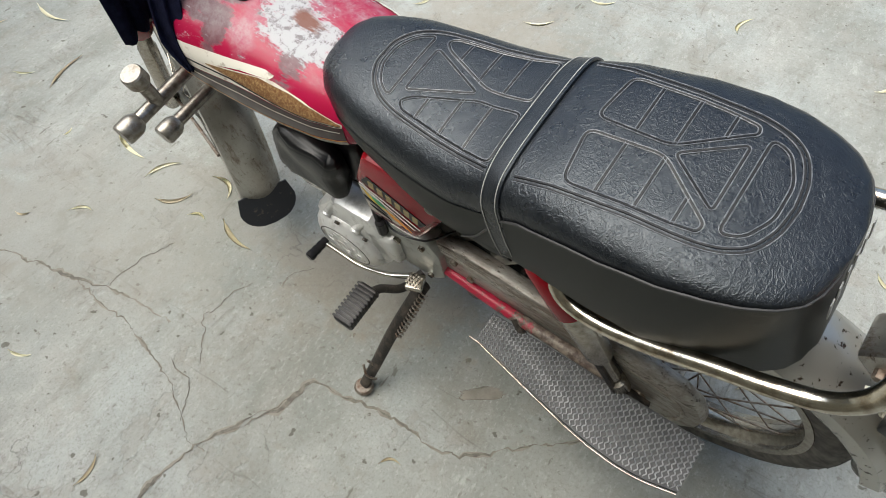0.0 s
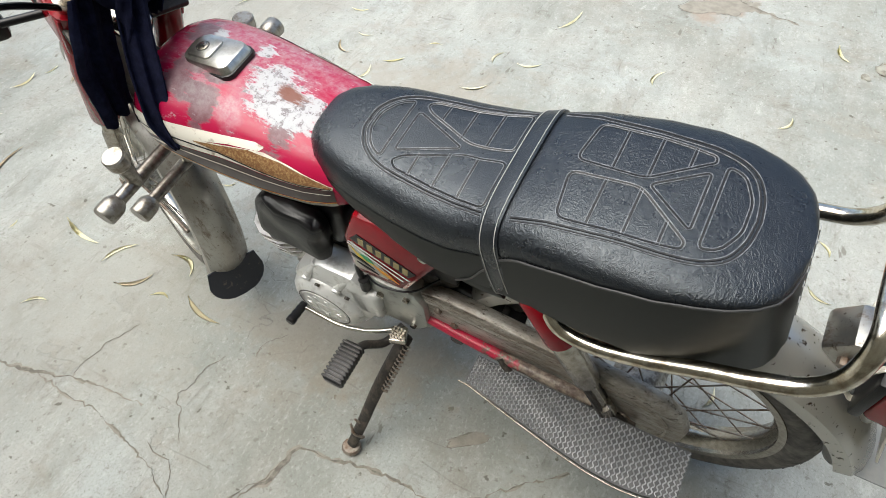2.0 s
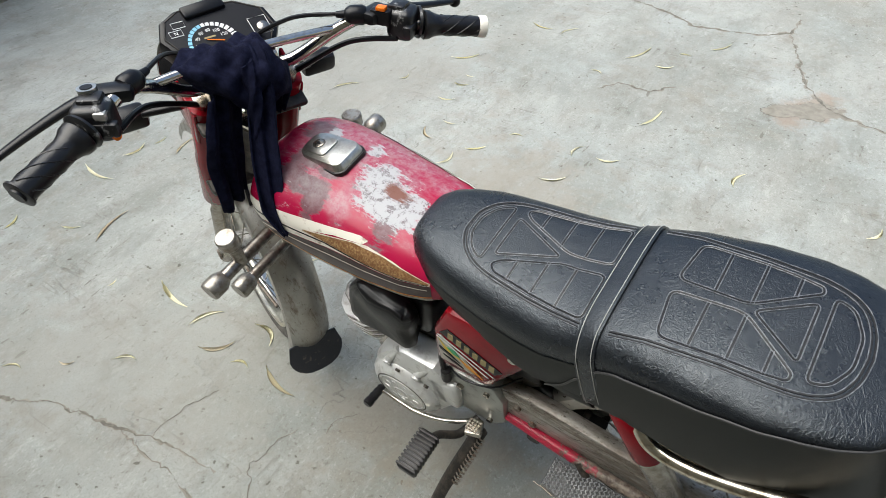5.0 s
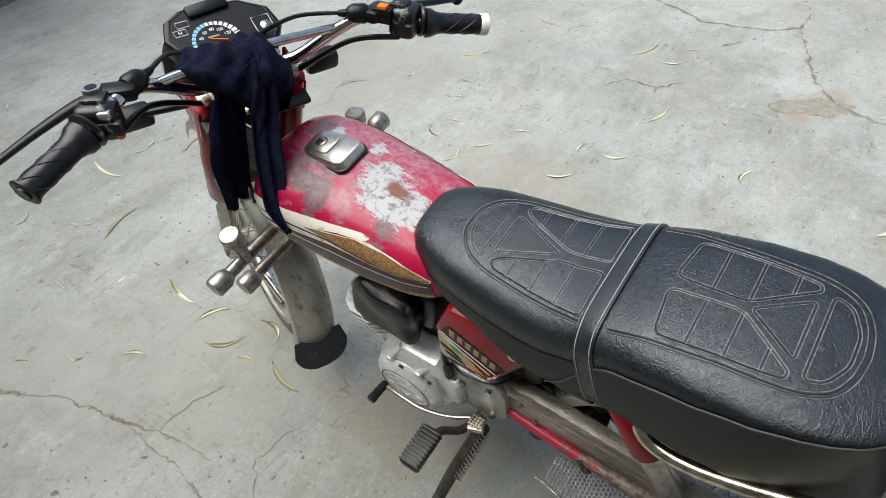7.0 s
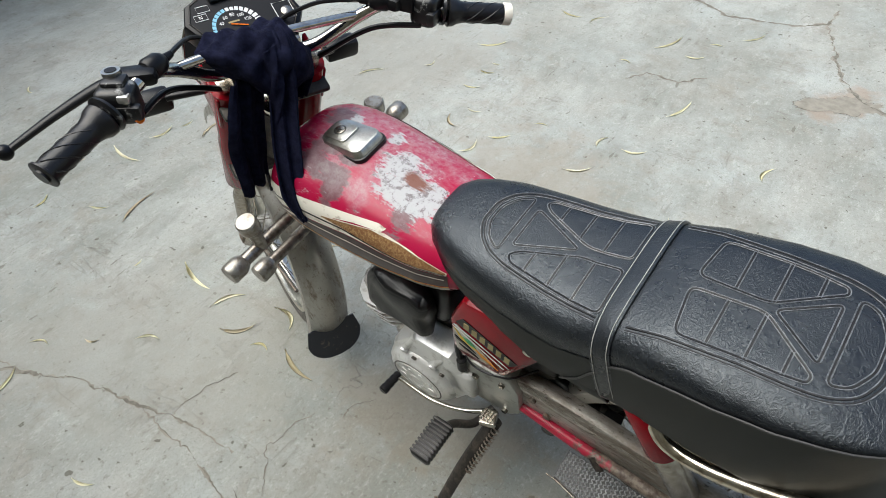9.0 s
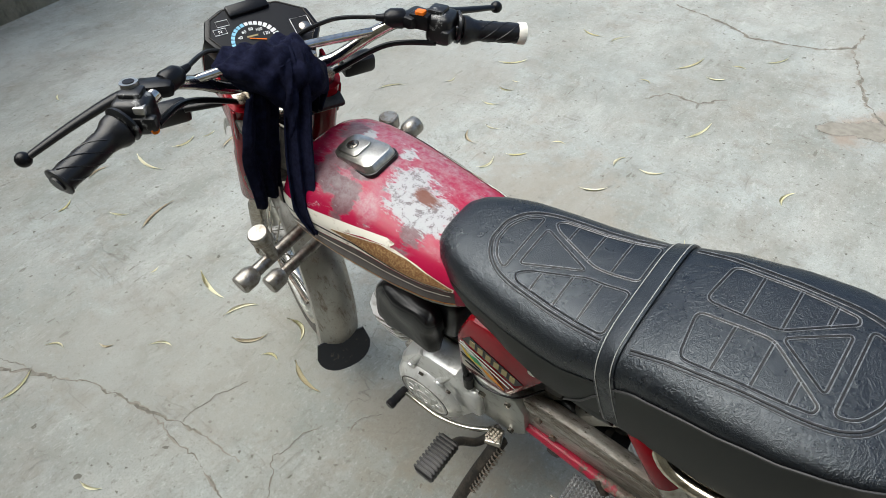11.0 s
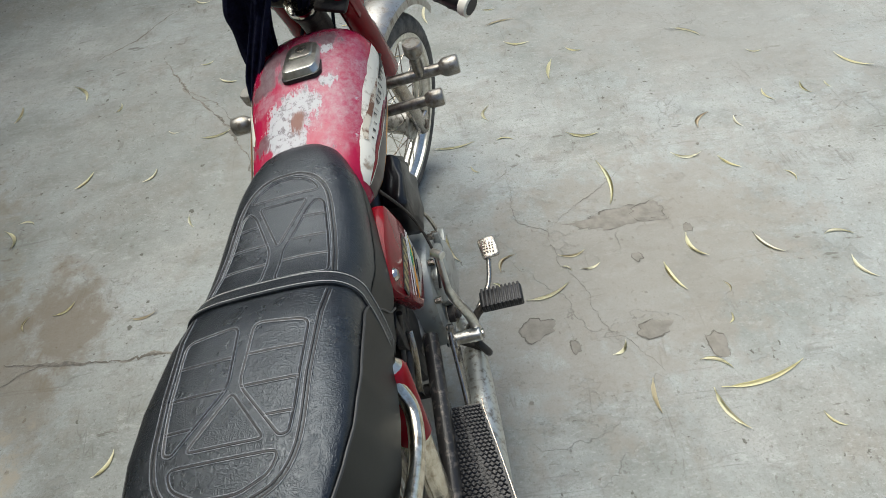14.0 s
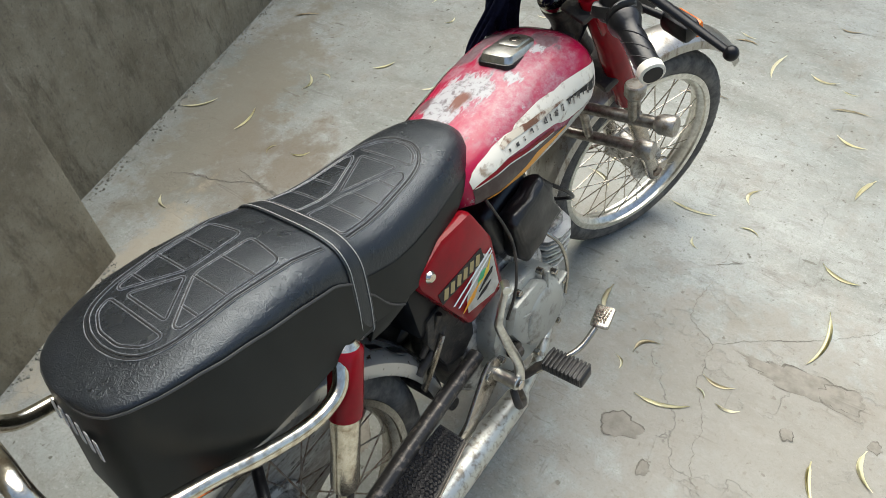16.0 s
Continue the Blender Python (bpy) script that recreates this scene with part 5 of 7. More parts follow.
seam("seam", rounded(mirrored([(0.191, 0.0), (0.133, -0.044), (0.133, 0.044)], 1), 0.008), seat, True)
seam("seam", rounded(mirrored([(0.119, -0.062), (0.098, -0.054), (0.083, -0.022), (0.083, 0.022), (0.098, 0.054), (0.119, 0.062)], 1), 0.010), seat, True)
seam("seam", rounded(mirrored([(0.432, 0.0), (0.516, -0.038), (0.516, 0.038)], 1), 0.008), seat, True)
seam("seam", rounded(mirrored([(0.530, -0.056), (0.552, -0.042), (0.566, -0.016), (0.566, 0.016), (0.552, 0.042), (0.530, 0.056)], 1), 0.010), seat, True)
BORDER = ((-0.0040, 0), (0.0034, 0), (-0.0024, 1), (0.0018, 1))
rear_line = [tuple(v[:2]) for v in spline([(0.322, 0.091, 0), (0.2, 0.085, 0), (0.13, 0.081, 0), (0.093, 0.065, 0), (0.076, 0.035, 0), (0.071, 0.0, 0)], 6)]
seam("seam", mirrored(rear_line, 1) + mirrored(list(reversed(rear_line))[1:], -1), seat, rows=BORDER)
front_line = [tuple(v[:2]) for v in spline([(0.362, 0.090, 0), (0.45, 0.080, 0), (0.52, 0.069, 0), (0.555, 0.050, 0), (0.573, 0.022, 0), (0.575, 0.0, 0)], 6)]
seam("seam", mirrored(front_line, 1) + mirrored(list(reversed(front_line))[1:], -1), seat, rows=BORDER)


def seat_belt_ring(x, out):
    hw, zt, zb = lerp_table(SEAT, x)
    ring = seat_ring(x)
    c = Vector((x, seat_mid(x), (zt + zb) / 2))
    k = len(ring)
    # open at the bottom: from the left foot over the top to the right foot
    half_n = (k + 1) // 2
    order = list(range(half_n - 1, -1, -1)) + list(range(k - 1, half_n - 1, -1))
    pts = []
    for i in order:
        p = ring[i]
        d = Vector((0, (p.y - c.y) / hw, (p.z - c.z) / ((zt - zb) / 2)))
        pts.append(p + d.normalized() * out)
    # it lies further back the lower it hangs
    return [Vector((p.x - 0.20 * max(0.0, 0.850 - p.z), p.y, p.z)) for p in pts]


strap = B()
rows = []
for x, out in ((0.362, 0.0005), (0.361, 0.0035), (0.350, 0.0042), (0.340, 0.0042), (0.331, 0.0035), (0.330, 0.0005)):
    rows.append(seat_belt_ring(x, out))
grid = [[strap.verts.new(p) for p in r] for r in rows]
for a, c in zip(grid, grid[1:]):
    for i in range(len(a) - 1):
        strap.faces.new((a[i], a[i + 1], c[i + 1], c[i]))
strap_ob = part("seat_strap", strap, vinyl, seat, "black vinyl strap across the seat")
for x in (0.357, 0.335):
    s = B()
    tube(s, seat_belt_ring(x, 0.0045), 0.0007, 5, 1)
    part("stitch_line", s, thread, strap_ob)

# piping round the rear part and the plain side panels below it
PIPE = [(x, lerp_table(SEAT, x)[1] - seat_drop(x) - 0.006) for x in (0.328, 0.30, 0.24, 0.17, 0.11, 0.05, 0.012)]
PIPE[0] = (0.328, 0.794)
path = []
for x in [0.328 - 0.008 * k for k in range(35)] + [0.05, 0.043, 0.036, 0.030, 0.025, 0.021, 0.017, 0.0145, 0.012]:
    path.append((x, lerp_table(SEAT, x)[0], lerp_table(PIPE, x)[0]))
MID = seat_mid(0)
loop = [(x - seat_rake(x, z), MID + hw * 1.012 + 0.001, z) for x, hw, z in path] + [(x - seat_rake(x, z), MID - hw * 1.012 - 0.001, z) for x, hw, z in reversed(path)]
pp = B()
tube(pp, loop, 0.0019, 6, 1)
part("piping", pp, piping_vinyl, seat, "black piping round the seat's edge")
skirt = B()
rings = []
for x, hw, z in path:
    zb = lerp_table(SEAT, x)[2]
    rings.append([(x - seat_rake(x, z + (zb + 0.002 - z) * s), hw * (1.012 + 0.012 * math.sin(math.pi * s)) + 0.0012, z + (zb + 0.002 - z) * s) for s in (0, 0.2, 0.4, 0.6, 0.8, 1.0)])
rings[-1] = [(x - 0.0018, y, z) for x, y, z in rings[-1]]
rings = [[(x, MID + y, z) for x, y, z in r] for r in rings] + [[(x, MID - y, z) for x, y, z in r] for r in reversed(rings)]
grid = [[skirt.verts.new(p) for p in r] for r in rings]
for a, c in zip(grid, grid[1:]):
    for i in range(5):
        skirt.faces.new((a[i], a[i + 1], c[i + 1], c[i]))
part("side_panel", skirt, vinyl_plain, seat, "smooth dark vinyl side panel of the seat")
for sgn in (-1, 1):
    t = B()
    rings = []
    for x in [0.336 + 0.012 * k for k in range(26)] + [0.646, 0.652]:
        hw, zt, zb = lerp_table(SEAT, x)
        hi = zt - seat_drop(x) - 0.016
        rings.append([(x, MID + sgn * (hw * (1.004 + 0.018 * math.sin(math.pi * u)) + 0.0014), hi + (zb + 0.003 - hi) * u) for u in (0, 0.2, 0.4, 0.6, 0.8, 1.0)])
    grid = [[t.verts.new(p) for p in r] for r in rings]
    for a, c in zip(grid, grid[1:]):
        for i in range(5):
            t.faces.new((a[i], a[i + 1], c[i + 1], c[i]))
    part("side_panel", t, vinyl_plain, seat, "smooth dark vinyl side of the front seat")
    t = B()
    slab(t, [(0.432, 0.700), (0.372, 0.716), (0.338, 0.700), (0.316, 0.672), (0.352, 0.668), (0.400, 0.676)], MID + sgn * 0.108, MID + sgn * 0.116, 1, 0.002)
    front_pipe = B()
    tube(front_pipe, [(0.330, MID + sgn * 0.1225, 0.772), (0.346, MID + sgn * 0.1235, 0.752), (0.365, MID + sgn * 0.1230, 0.712), (0.390, MID + sgn * 0.1215, 0.683)], 0.0017, 6, 5)
    part("piping", front_pipe, piping_vinyl, seat)
    part("strap_gusset", t, vinyl_plain, seat, "dark vinyl tab at the foot of the strap")
# pale printed bars on the seat's back
for k in range(6):
    t = B()
    y = 0.048 - 0.021 * k
    block(t, (0, y + 0.003, 0), (0.0012, 0.009, 0.030), 0)
    bmesh.ops.transform(t, matrix=pose(0.0090 - seat_rake(0.012, 0.826), 0, 0.826, 0, 14, 0), verts=t.verts)
    part("printed_bar", t, print_grey, seat)

# ---------------------------------------------------------------- frame, engine and drive
fr = B()
tube(fr, [STEM - AXIS * 0.08, (0.93, 0, 0.70), (0.78, 0, 0.63), (0.62, 0, 0.60), (0.50, 0, 0.52), (0.47, 0, 0.38)], 0.024, 14, 6)
tube(fr, [(0.60, 0, 0.62), (0.42, 0.05, 0.66), (0.22, 0.085, 0.70), (0.02, 0.085, 0.70)], 0.013, 10, 6)
tube(fr, [(0.60, 0, 0.62), (0.42, -0.05, 0.66), (0.22, -0.085, 0.70), (0.02, -0.085, 0.70)], 0.013, 10, 6)
block(fr, (0.485, 0, 0.40), (0.05, 0.13, 0.20), 0.012)
frame_ob = part("bike_frame", fr, greasy, bike, "grimy dark steel frame tubes")

eng = B()
block(eng, (0.645, 0, 0.335), (0.31, 0.15, 0.20), 0.03, seg=3)
block(eng, (0.62, 0, 0.43), (0.20, 0.12, 0.10), 0.02)
engine = part("engine", eng, aluminium, bike, "dirty cast aluminium engine block")
cyl = B()
lathe(cyl, (0.845, 0, 0.27), (0.872, 0, 0.405), [(0, 0.052), (0.9, 0.052), (1, 0.045)], 24)
cylinder = part("cylinder", cyl, aluminium, engine, "finned aluminium cylinder")
FIN = [(0.062, 0.040), (0.048, 0.066), (0.020, 0.084), (-0.020, 0.084), (-0.050, 0.070), (-0.062, 0.040)]
for k in range(9):
    size = 1.0 - 0.022 * max(0, k - 2)
    mid_x = 0.866 - 0.0020 * k
    t = slab(B(), [(mid_x + x * size, y * size) for x, y in FIN + [(x, -y) for x, y in reversed(FIN)]], 0.404 - 0.0105 * k, 0.4075 - 0.0105 * k, 2, 0.0008)
    for v in t.verts:
        v.co.z -= 0.10 * (v.co.x - 0.866)
    part("cooling_fin", t, aluminium if k % 2 else cover_metal, cylinder)
t = slab(B(), [(0.872 + x * 0.82, y * 0.74) for x, y in FIN + [(x, -y) for x, y in reversed(FIN)]], 0.406, 0.424, 2, 0.006)
lathe(t, (0.876, 0, 0.420), (0.880, 0, 0.442), [(0, 0.026), (0.6, 0.024), (1, 0.015)], 18)
head = part("cylinder_head", t, aluminium, cylinder, "pale cast cylinder head")
for px, py in ((0.838, 0.042), (0.905, 0.042), (0.838, -0.042), (0.905, -0.042)):
    part("head_nut", rod(B(), (px, py, 0.420), (px, py, 0.433), 0.0075, 6), rusty, head)
t = B()
tube(t, [(0.815, 0.02, 0.385), (0.775, 0.025, 0.415), (0.745, 0.02, 0.455)], 0.026, 14, 4)
part("intake_stub", t, aluminium, cylinder, "cast intake stub between cylinder and carburettor")
t = B()
tube(t, [(0.80, 0.060, 0.330), (0.775, 0.078, 0.352), (0.748, 0.080, 0.345)], 0.014, 12, 4)
rod(t, (0.79, 0.055, 0.36), (0.79, 0.088, 0.362), 0.012, 8)
part("crankcase_boss", t, aluminium, engine, "cast lug in front of the flywheel cover")
# flywheel cover on the left
t = B()
lathe(t, (0.713, 0.065, 0.305), (0.713, 0.146, 0.305), [(0, 0.088), (0.60, 0.088), (0.76, 0.084), (0.88, 0.074), (0.95, 0.064), (0.955, 0.058), (0.93, 0.055), (0.95, 0.050), (0.97, 0.03), (0.975, 0.005)], 44)
slab(t, [(0.798, 0.30), (0.785, 0.375), (0.722, 0.455), (0.70, 0.466), (0.625, 0.466), (0.598, 0.44), (0.592, 0.33), (0.63, 0.26), (0.74, 0.24)], 0.058, 0.122, 1, 0.014)
block(t, (0.612, 0.092, 0.375), (0.07, 0.060, 0.10), 0.012, seg=3)
cover = part("flywheel_cover", t, cover_metal, engine, "polished flywheel cover with a worn round emblem")
t = B()
torus_ring(t, Vector((0.713, 0.1425, 0.305)), [(0.0535, -0.002), (0.0555, 0.0015), (0.0575, -0.002)], 44)
part("emblem_ring", t, cover_metal, cover)
t = B()
torus_ring(t, Vector((0.713, 0.1445, 0.305)), [(0.017, -0.001), (0.0185, 0.001), (0.020, -0.001)], 30)
part("emblem_ring", t, cover_metal, cover)
for k in range(9):
    a = radians(-8 + k * 40)
    t = B()
    block(t, (0.713 + 0.037 * math.cos(a), 0.1440, 0.305 + 0.037 * math.sin(a)), (0.009, 0.0026, 0.013), 0.0008, (0, math.degrees(-a) + 90, 0))
    part("emblem_bar", t, cover_metal, cover)
for px, pz, qx in ((0.745, 0.392, 0.708), (0.672, 0.392, 0.630)):
    t = B()
    tube(t, [(px, 0.121, pz), (qx, 0.112, 0.458)], 0.0085, 10, 1)
    rod(t, (px, 0.112, pz), (px, 0.131, pz - 0.004), 0.0095, 14)
    boss = part("bolt_boss", t, cover_metal, cover)
    part("boss_bolt", rod(B(), (px, 0.128, pz - 0.003), (px, 0.1335, pz - 0.005), 0.0058, 6), greasy, boss)
# sprocket cover behind it
t = B()
slab(t, [(0.60, 0.475), (0.50, 0.478), (0.482, 0.44), (0.482, 0.35), (0.505, 0.315), (0.60, 0.31)], 0.06, 0.105, 1, 0.008)
part("sprocket_cover", t, clutch_paint, engine, "oil-stained sprocket cover")
# clutch cover on the right
t = B()
slab(t, [(0.790, 0.33), (0.780, 0.385), (0.745, 0.43), (0.69, 0.47), (0.625, 0.475), (0.565, 0.44), (0.54, 0.39), (0.535, 0.31), (0.565, 0.255), (0.66, 0.235), (0.75, 0.25)], -0.120, -0.06, 1, 0.014)
lathe(t, (0.685, -0.110, 0.355), (0.685, -0.146, 0.355), [(0, 0.078), (0.5, 0.076), (0.85, 0.066), (1, 0.05)], 32)
cc = part("clutch_cover", t, clutch_paint, engine, "grey painted cast clutch cover")
t = B()
lathe(t, (0.728, -0.100, 0.372), (0.738, -0.122, 0.400), [(0, 0.016), (0.4, 0.017), (1, 0.015)], 12)
part("oil_filler_cap", t, rubber, cc, "black oil filler cap")

# cast details: ribs, bolts and dark joints on both sides
for px, pz, r in ((0.575, 0.425, 0.008), (0.515, 0.455, 0.007), (0.515, 0.335, 0.007)):
    part("cover_bolt", rod(B(), (px, 0.098, pz), (px, 0.112, pz), r, 6), dull_chrome, cover)
t = B()
torus_ring(t, Vector((0.713, 0.1405, 0.305)), [(0.0585, -0.003), (0.060, 0.0022), (0.0625, 0.0022), (0.0635, -0.003)], 44)
part("dark_groove", t, greasy, cover)
part("casing_joint", slab(B(), [(0.80, 0.24), (0.81, 0.33), (0.79, 0.40), (0.73, 0.47), (0.60, 0.485), (0.49, 0.485), (0.48, 0.34), (0.52, 0.29), (0.60, 0.235)], 0.052, 0.060, 1, 0.001), greasy, engine, "oily joint between the casings")
t = B()
tube(t, [(0.60, 0.098, 0.470), (0.56, 0.115, 0.49), (0.50, 0.105, 0.50), (0.46, 0.07, 0.52)], 0.0020, 8, 5)
part("wiring_sleeve", t, rubber, engine, "black wiring sleeve over the casing")
for px, pz in ((0.78, 0.36), (0.755, 0.41), (0.71, 0.455), (0.635, 0.465), (0.567, 0.43), (0.552, 0.35), (0.58, 0.265), (0.66, 0.245), (0.745, 0.262)):
    part("cover_bolt", rod(B(), (px - 0.006, -0.118, pz), (px - 0.006, -0.132, pz), 0.007, 8), dull_chrome, cc)
for a in (15, 75, 150, 215, 300):
    v = Vector((math.cos(radians(a)), 0, math.sin(radians(a))))
    m = Vector((0.69, -0.134, 0.37)) + v * 0.062
    part("cast_rib", block(B(), m, (0.050, 0.016, 0.007), 0.003, (0, -a, 0)), clutch_paint, cc)
part("casting_step", slab(B(), [(0.765, 0.30), (0.74, 0.40), (0.68, 0.455), (0.60, 0.455), (0.575, 0.40), (0.60, 0.34), (0.66, 0.29)], -0.140, -0.118, 1, 0.008), clutch_paint, cc)
t = B()
lathe(t, (0.580, -0.125, 0.345), (0.580, -0.150, 0.345), [(0, 0.018), (0.5, 0.018), (0.55, 0.012), (0.8, 0.013), (1, 0.009)], 16)
part("shaft_seal", t, greasy, cc, "oily shaft end in the cover")
t = B()
tube(t, [(0.80, -0.075, 0.46), (0.815, -0.10, 0.42), (0.812, -0.115, 0.36), (0.79, -0.118, 0.30)], 0.0042, 10, 5)
part("oil_pipe", t, dull_chrome, engine, "bright metal oil pipe")
for k, (a, e) in enumerate((((0.50, 0.52), (0.40, 0.44)), ((0.55, 0.50), (0.46, 0.47)), ((0.47, 0.55), (0.42, 0.47)))):
    t = B()
    tube(t, [(a[0], -0.06 - 0.01 * k, a[1]), ((a[0] + e[0]) / 2 + 0.01, -0.07, (a[1] + e[1]) / 2), (e[0], -0.06, e[1])], 0.010 - 0.002 * k, 10, 4)
    part("mounting_tube", t, greasy, frame_ob)
part("mounting_plate", slab(B(), [(0.555, 0.52), (0.50, 0.56), (0.445, 0.55), (0.43, 0.50), (0.455, 0.41), (0.50, 0.385), (0.54, 0.41)], -0.075, -0.060, 1, 0.003), greasy, frame_ob, "oily dark engine mounting plate")
part("mounting_plate", slab(B(), [(0.555, 0.52), (0.50, 0.56), (0.445, 0.55), (0.43, 0.50), (0.455, 0.47), (0.50, 0.46), (0.54, 0.47)], 0.050, 0.062, 1, 0.003), greasy, frame_ob, "oily dark engine mounting plate")
t = B()
tube(t, [(0.462, -0.080, 0.50), (0.43, -0.078, 0.46), (0.395, -0.066, 0.40)], 0.008, 8, 3, flat=0.4)
part("mudguard_stay", t, dull_chrome, frame_ob, "flat steel stay of the mudguard")
part("cross_tube", rod(B(), (0.425, -0.10, 0.335), (0.425, 0.10, 0.335), 0.014), greasy, frame_ob)

# kick starter
t = B()
rod(t, (0.515, -0.12, 0.352), (0.515, -0.188, 0.352), 0.014)
tube(t, [(0.527, -0.180, 0.345), (0.537, -0.176, 0.385), (0.529, -0.168, 0.450), (0.521, -0.164, 0.505), (0.526, -0.163, 0.520), (0.558, -0.163, 0.572)], (0.0105, 0.0062), 10, 3)
rod(t, (0.550, -0.172, 0.576), (0.566, -0.154, 0.572), 0.0085)
part("kick_starter", t, satin_chrome, bike, "worn chromed kick starter lever")

# carburettor under a black cover, hoses
cv = B()
block(cv, (0.71, 0.0, 0.59), (0.16, 0.17, 0.12), 0.022, (0, -14, 0), 0.9, 3)
for v in cv.verts:
    v.co += 0.006 * noise.noise_vector(v.co * 30)
part("carburettor_cover", cv, cover_plastic, bike, "black plastic cover wrapped round the carburettor")
for sgn in (-1, 1):
    t = B()
    block(t, (0.725, sgn * 0.100, 0.580), (0.145, 0.058, 0.120), 0.018, (0, -14, 0), 0.80, 4)
    bmesh.ops.subdivide_edges(t, edges=t.edges[:], cuts=3, use_grid_fill=True)
    for v in t.verts:
        v.co += 0.010 * noise.noise_vector(v.co * 22) + 0.004 * noise.noise_vector(v.co * 60)
    part("cover_lobe", t, cover_plastic, bike, "bulging side of the black carburettor cover")
t = B()
tube(t, [(0.80, -0.07, 0.60), (0.86, -0.10, 0.53), (0.905, -0.075, 0.47), (0.884, -0.012, 0.462)], 0.0045, 8, 6)
rod(t, (0.886, -0.016, 0.463), (0.880, 0.0, 0.438), 0.0085)
part("spark_lead", t, rubber, bike, "black spark plug lead and cap")
t = B()
tube(t, [(0.62, -0.10, 0.70), (0.635, -0.128, 0.60), (0.605, -0.145, 0.52), (0.575, -0.135, 0.45)], 0.0028, 8, 6)
part("clutch_cable", t, greasy, bike, "grey clutch cable running down the engine")
t = B()
tube(t, [(0.60, 0.06, 0.62), (0.61, 0.10, 0.52), (0.60, 0.11, 0.45)], 0.006, 8, 6)
rod(t, (0.60, 0.11, 0.475), (0.60, 0.112, 0.44), 0.010)
part("breather_hose", t, rubber, bike, "black rubber breather hose")

# red side covers
def turned(sgn, outline, by=29, to=(0.498, 0.598)):
    """The sticker of the right cover lies flatter than that of the left."""
    if sgn > 0:
        return outline
    c, s_ = math.cos(radians(by)), math.sin(radians(by))
    return [(to[0] + c * (x - 0.53) + s_ * (z - 0.60), to[1] - s_ * (x - 0.53) + c * (z - 0.60)) for x, z in outline]


for sgn in (-1, 1):
    t = B()
    low = 0.518 if sgn > 0 else 0.500
    slab(t, [(0.566, 0.725), (0.601, 0.640), (0.607, low + 0.022), (0.594, low + 0.002), (0.510, low), (0.497, low + 0.010), (0.424, 0.672), (0.420, 0.700), (0.488, 0.728)], sgn * 0.085, sgn * 0.118, 1, 0.012)
    side = part("side_cover", t, red_paint, bike, "glossy red side cover with a sticker")
    t = B()
    slab(t, [(0.583, 0.640), (0.594, 0.618), (0.594, 0.546), (0.532, 0.546), (0.520, 0.560)] if sgn > 0 else [(0.560, 0.634), (0.590, 0.606), (0.590, 0.532), (0.574, 0.522), (0.502, 0.540), (0.506, 0.570)], sgn * 0.1182, sgn * 0.1192, 1)
    deco = part("sticker", t, silver_decal, side, "silver sticker with coloured stripes")
    t = B()
    slab(t, turned(sgn, [(0.566, 0.672), (0.584, 0.648), (0.484, 0.592), (0.468, 0.614)]), sgn * 0.1182, sgn * 0.1194, 1)
    part("sticker_band", t, black_ink, deco)
    for k in range(6):
        u = -0.042 + 0.0165 * k
        (bx, bz), = turned(sgn, [(0.526 + u * 0.90, 0.631 + u * 0.48)])
        part("sticker_bar", block(B(), (bx, sgn * 0.1196, bz), (0.010, 0.0008, 0.021), 0, (0, -8 if sgn > 0 else 21, 0)), gold_ink, deco)
    for k, (mat, outline) in enumerate(((white_ink, [(0.588, 0.640), (0.590, 0.636), (0.488, 0.578), (0.484, 0.580)]), (white_ink, [(0.592, 0.632), (0.593, 0.629), (0.500, 0.566), (0.496, 0.568)]),
                                        (yellow_ink, [(0.590, 0.628), (0.578, 0.604), (0.560, 0.600), (0.548, 0.578), (0.566, 0.586), (0.580, 0.594)]), (orange_decal, [(0.552, 0.584), (0.540, 0.564), (0.508, 0.548), (0.524, 0.566)]),
                                        (green_ink, [(0.574, 0.606), (0.564, 0.590), (0.550, 0.588), (0.560, 0.604)]), (black_ink, [(0.592, 0.598), (0.590, 0.588), (0.552, 0.566), (0.570, 0.584)]), (black_ink, [(0.586, 0.572), (0.572, 0.560), (0.546, 0.552), (0.560, 0.562)]))):
        t = B()
        slab(t, turned(sgn, outline, 12, (0.522, 0.598)), sgn * 0.1193, sgn * (0.1197 + 0.0002 * k), 1)
        part("sticker_streak", t, mat, deco)
    t = B()
    lathe(t, (0.447, sgn * 0.112, 0.688), (0.447, sgn * 0.124, 0.688), [(0, 0.011), (0.6, 0.011), (1, 0.007)], 16)
    part("screw", t, chrome, side)

# black box and mudguard under the seat
t = B()
block(t, (0.475, 0, 0.575), (0.10, 0.14, 0.13), 0.014)
part("battery_box", t, black_plastic, bike, "dusty black battery box")
rf = part("rear_mudguard", arc_shell(B(), REAR, 0.352, 0.062, 4, 162, 0.036, 40), grey_paint, bike, "grey rear mudguard with rust patches")

t = B()
for k in range(2):
    block(t, REAR + Vector((0.352 * math.cos(radians(36 + 7 * k)) + 0.003, -0.046 + 0.020 * k, 0.352 * math.sin(radians(36 + 7 * k)) + 0.003)), (0.003, 0.026, 0.030), 0.001, (0, -(36 + 7 * k), 0))
part("tape_patch", t, rubber, rf, "square black tape patches")

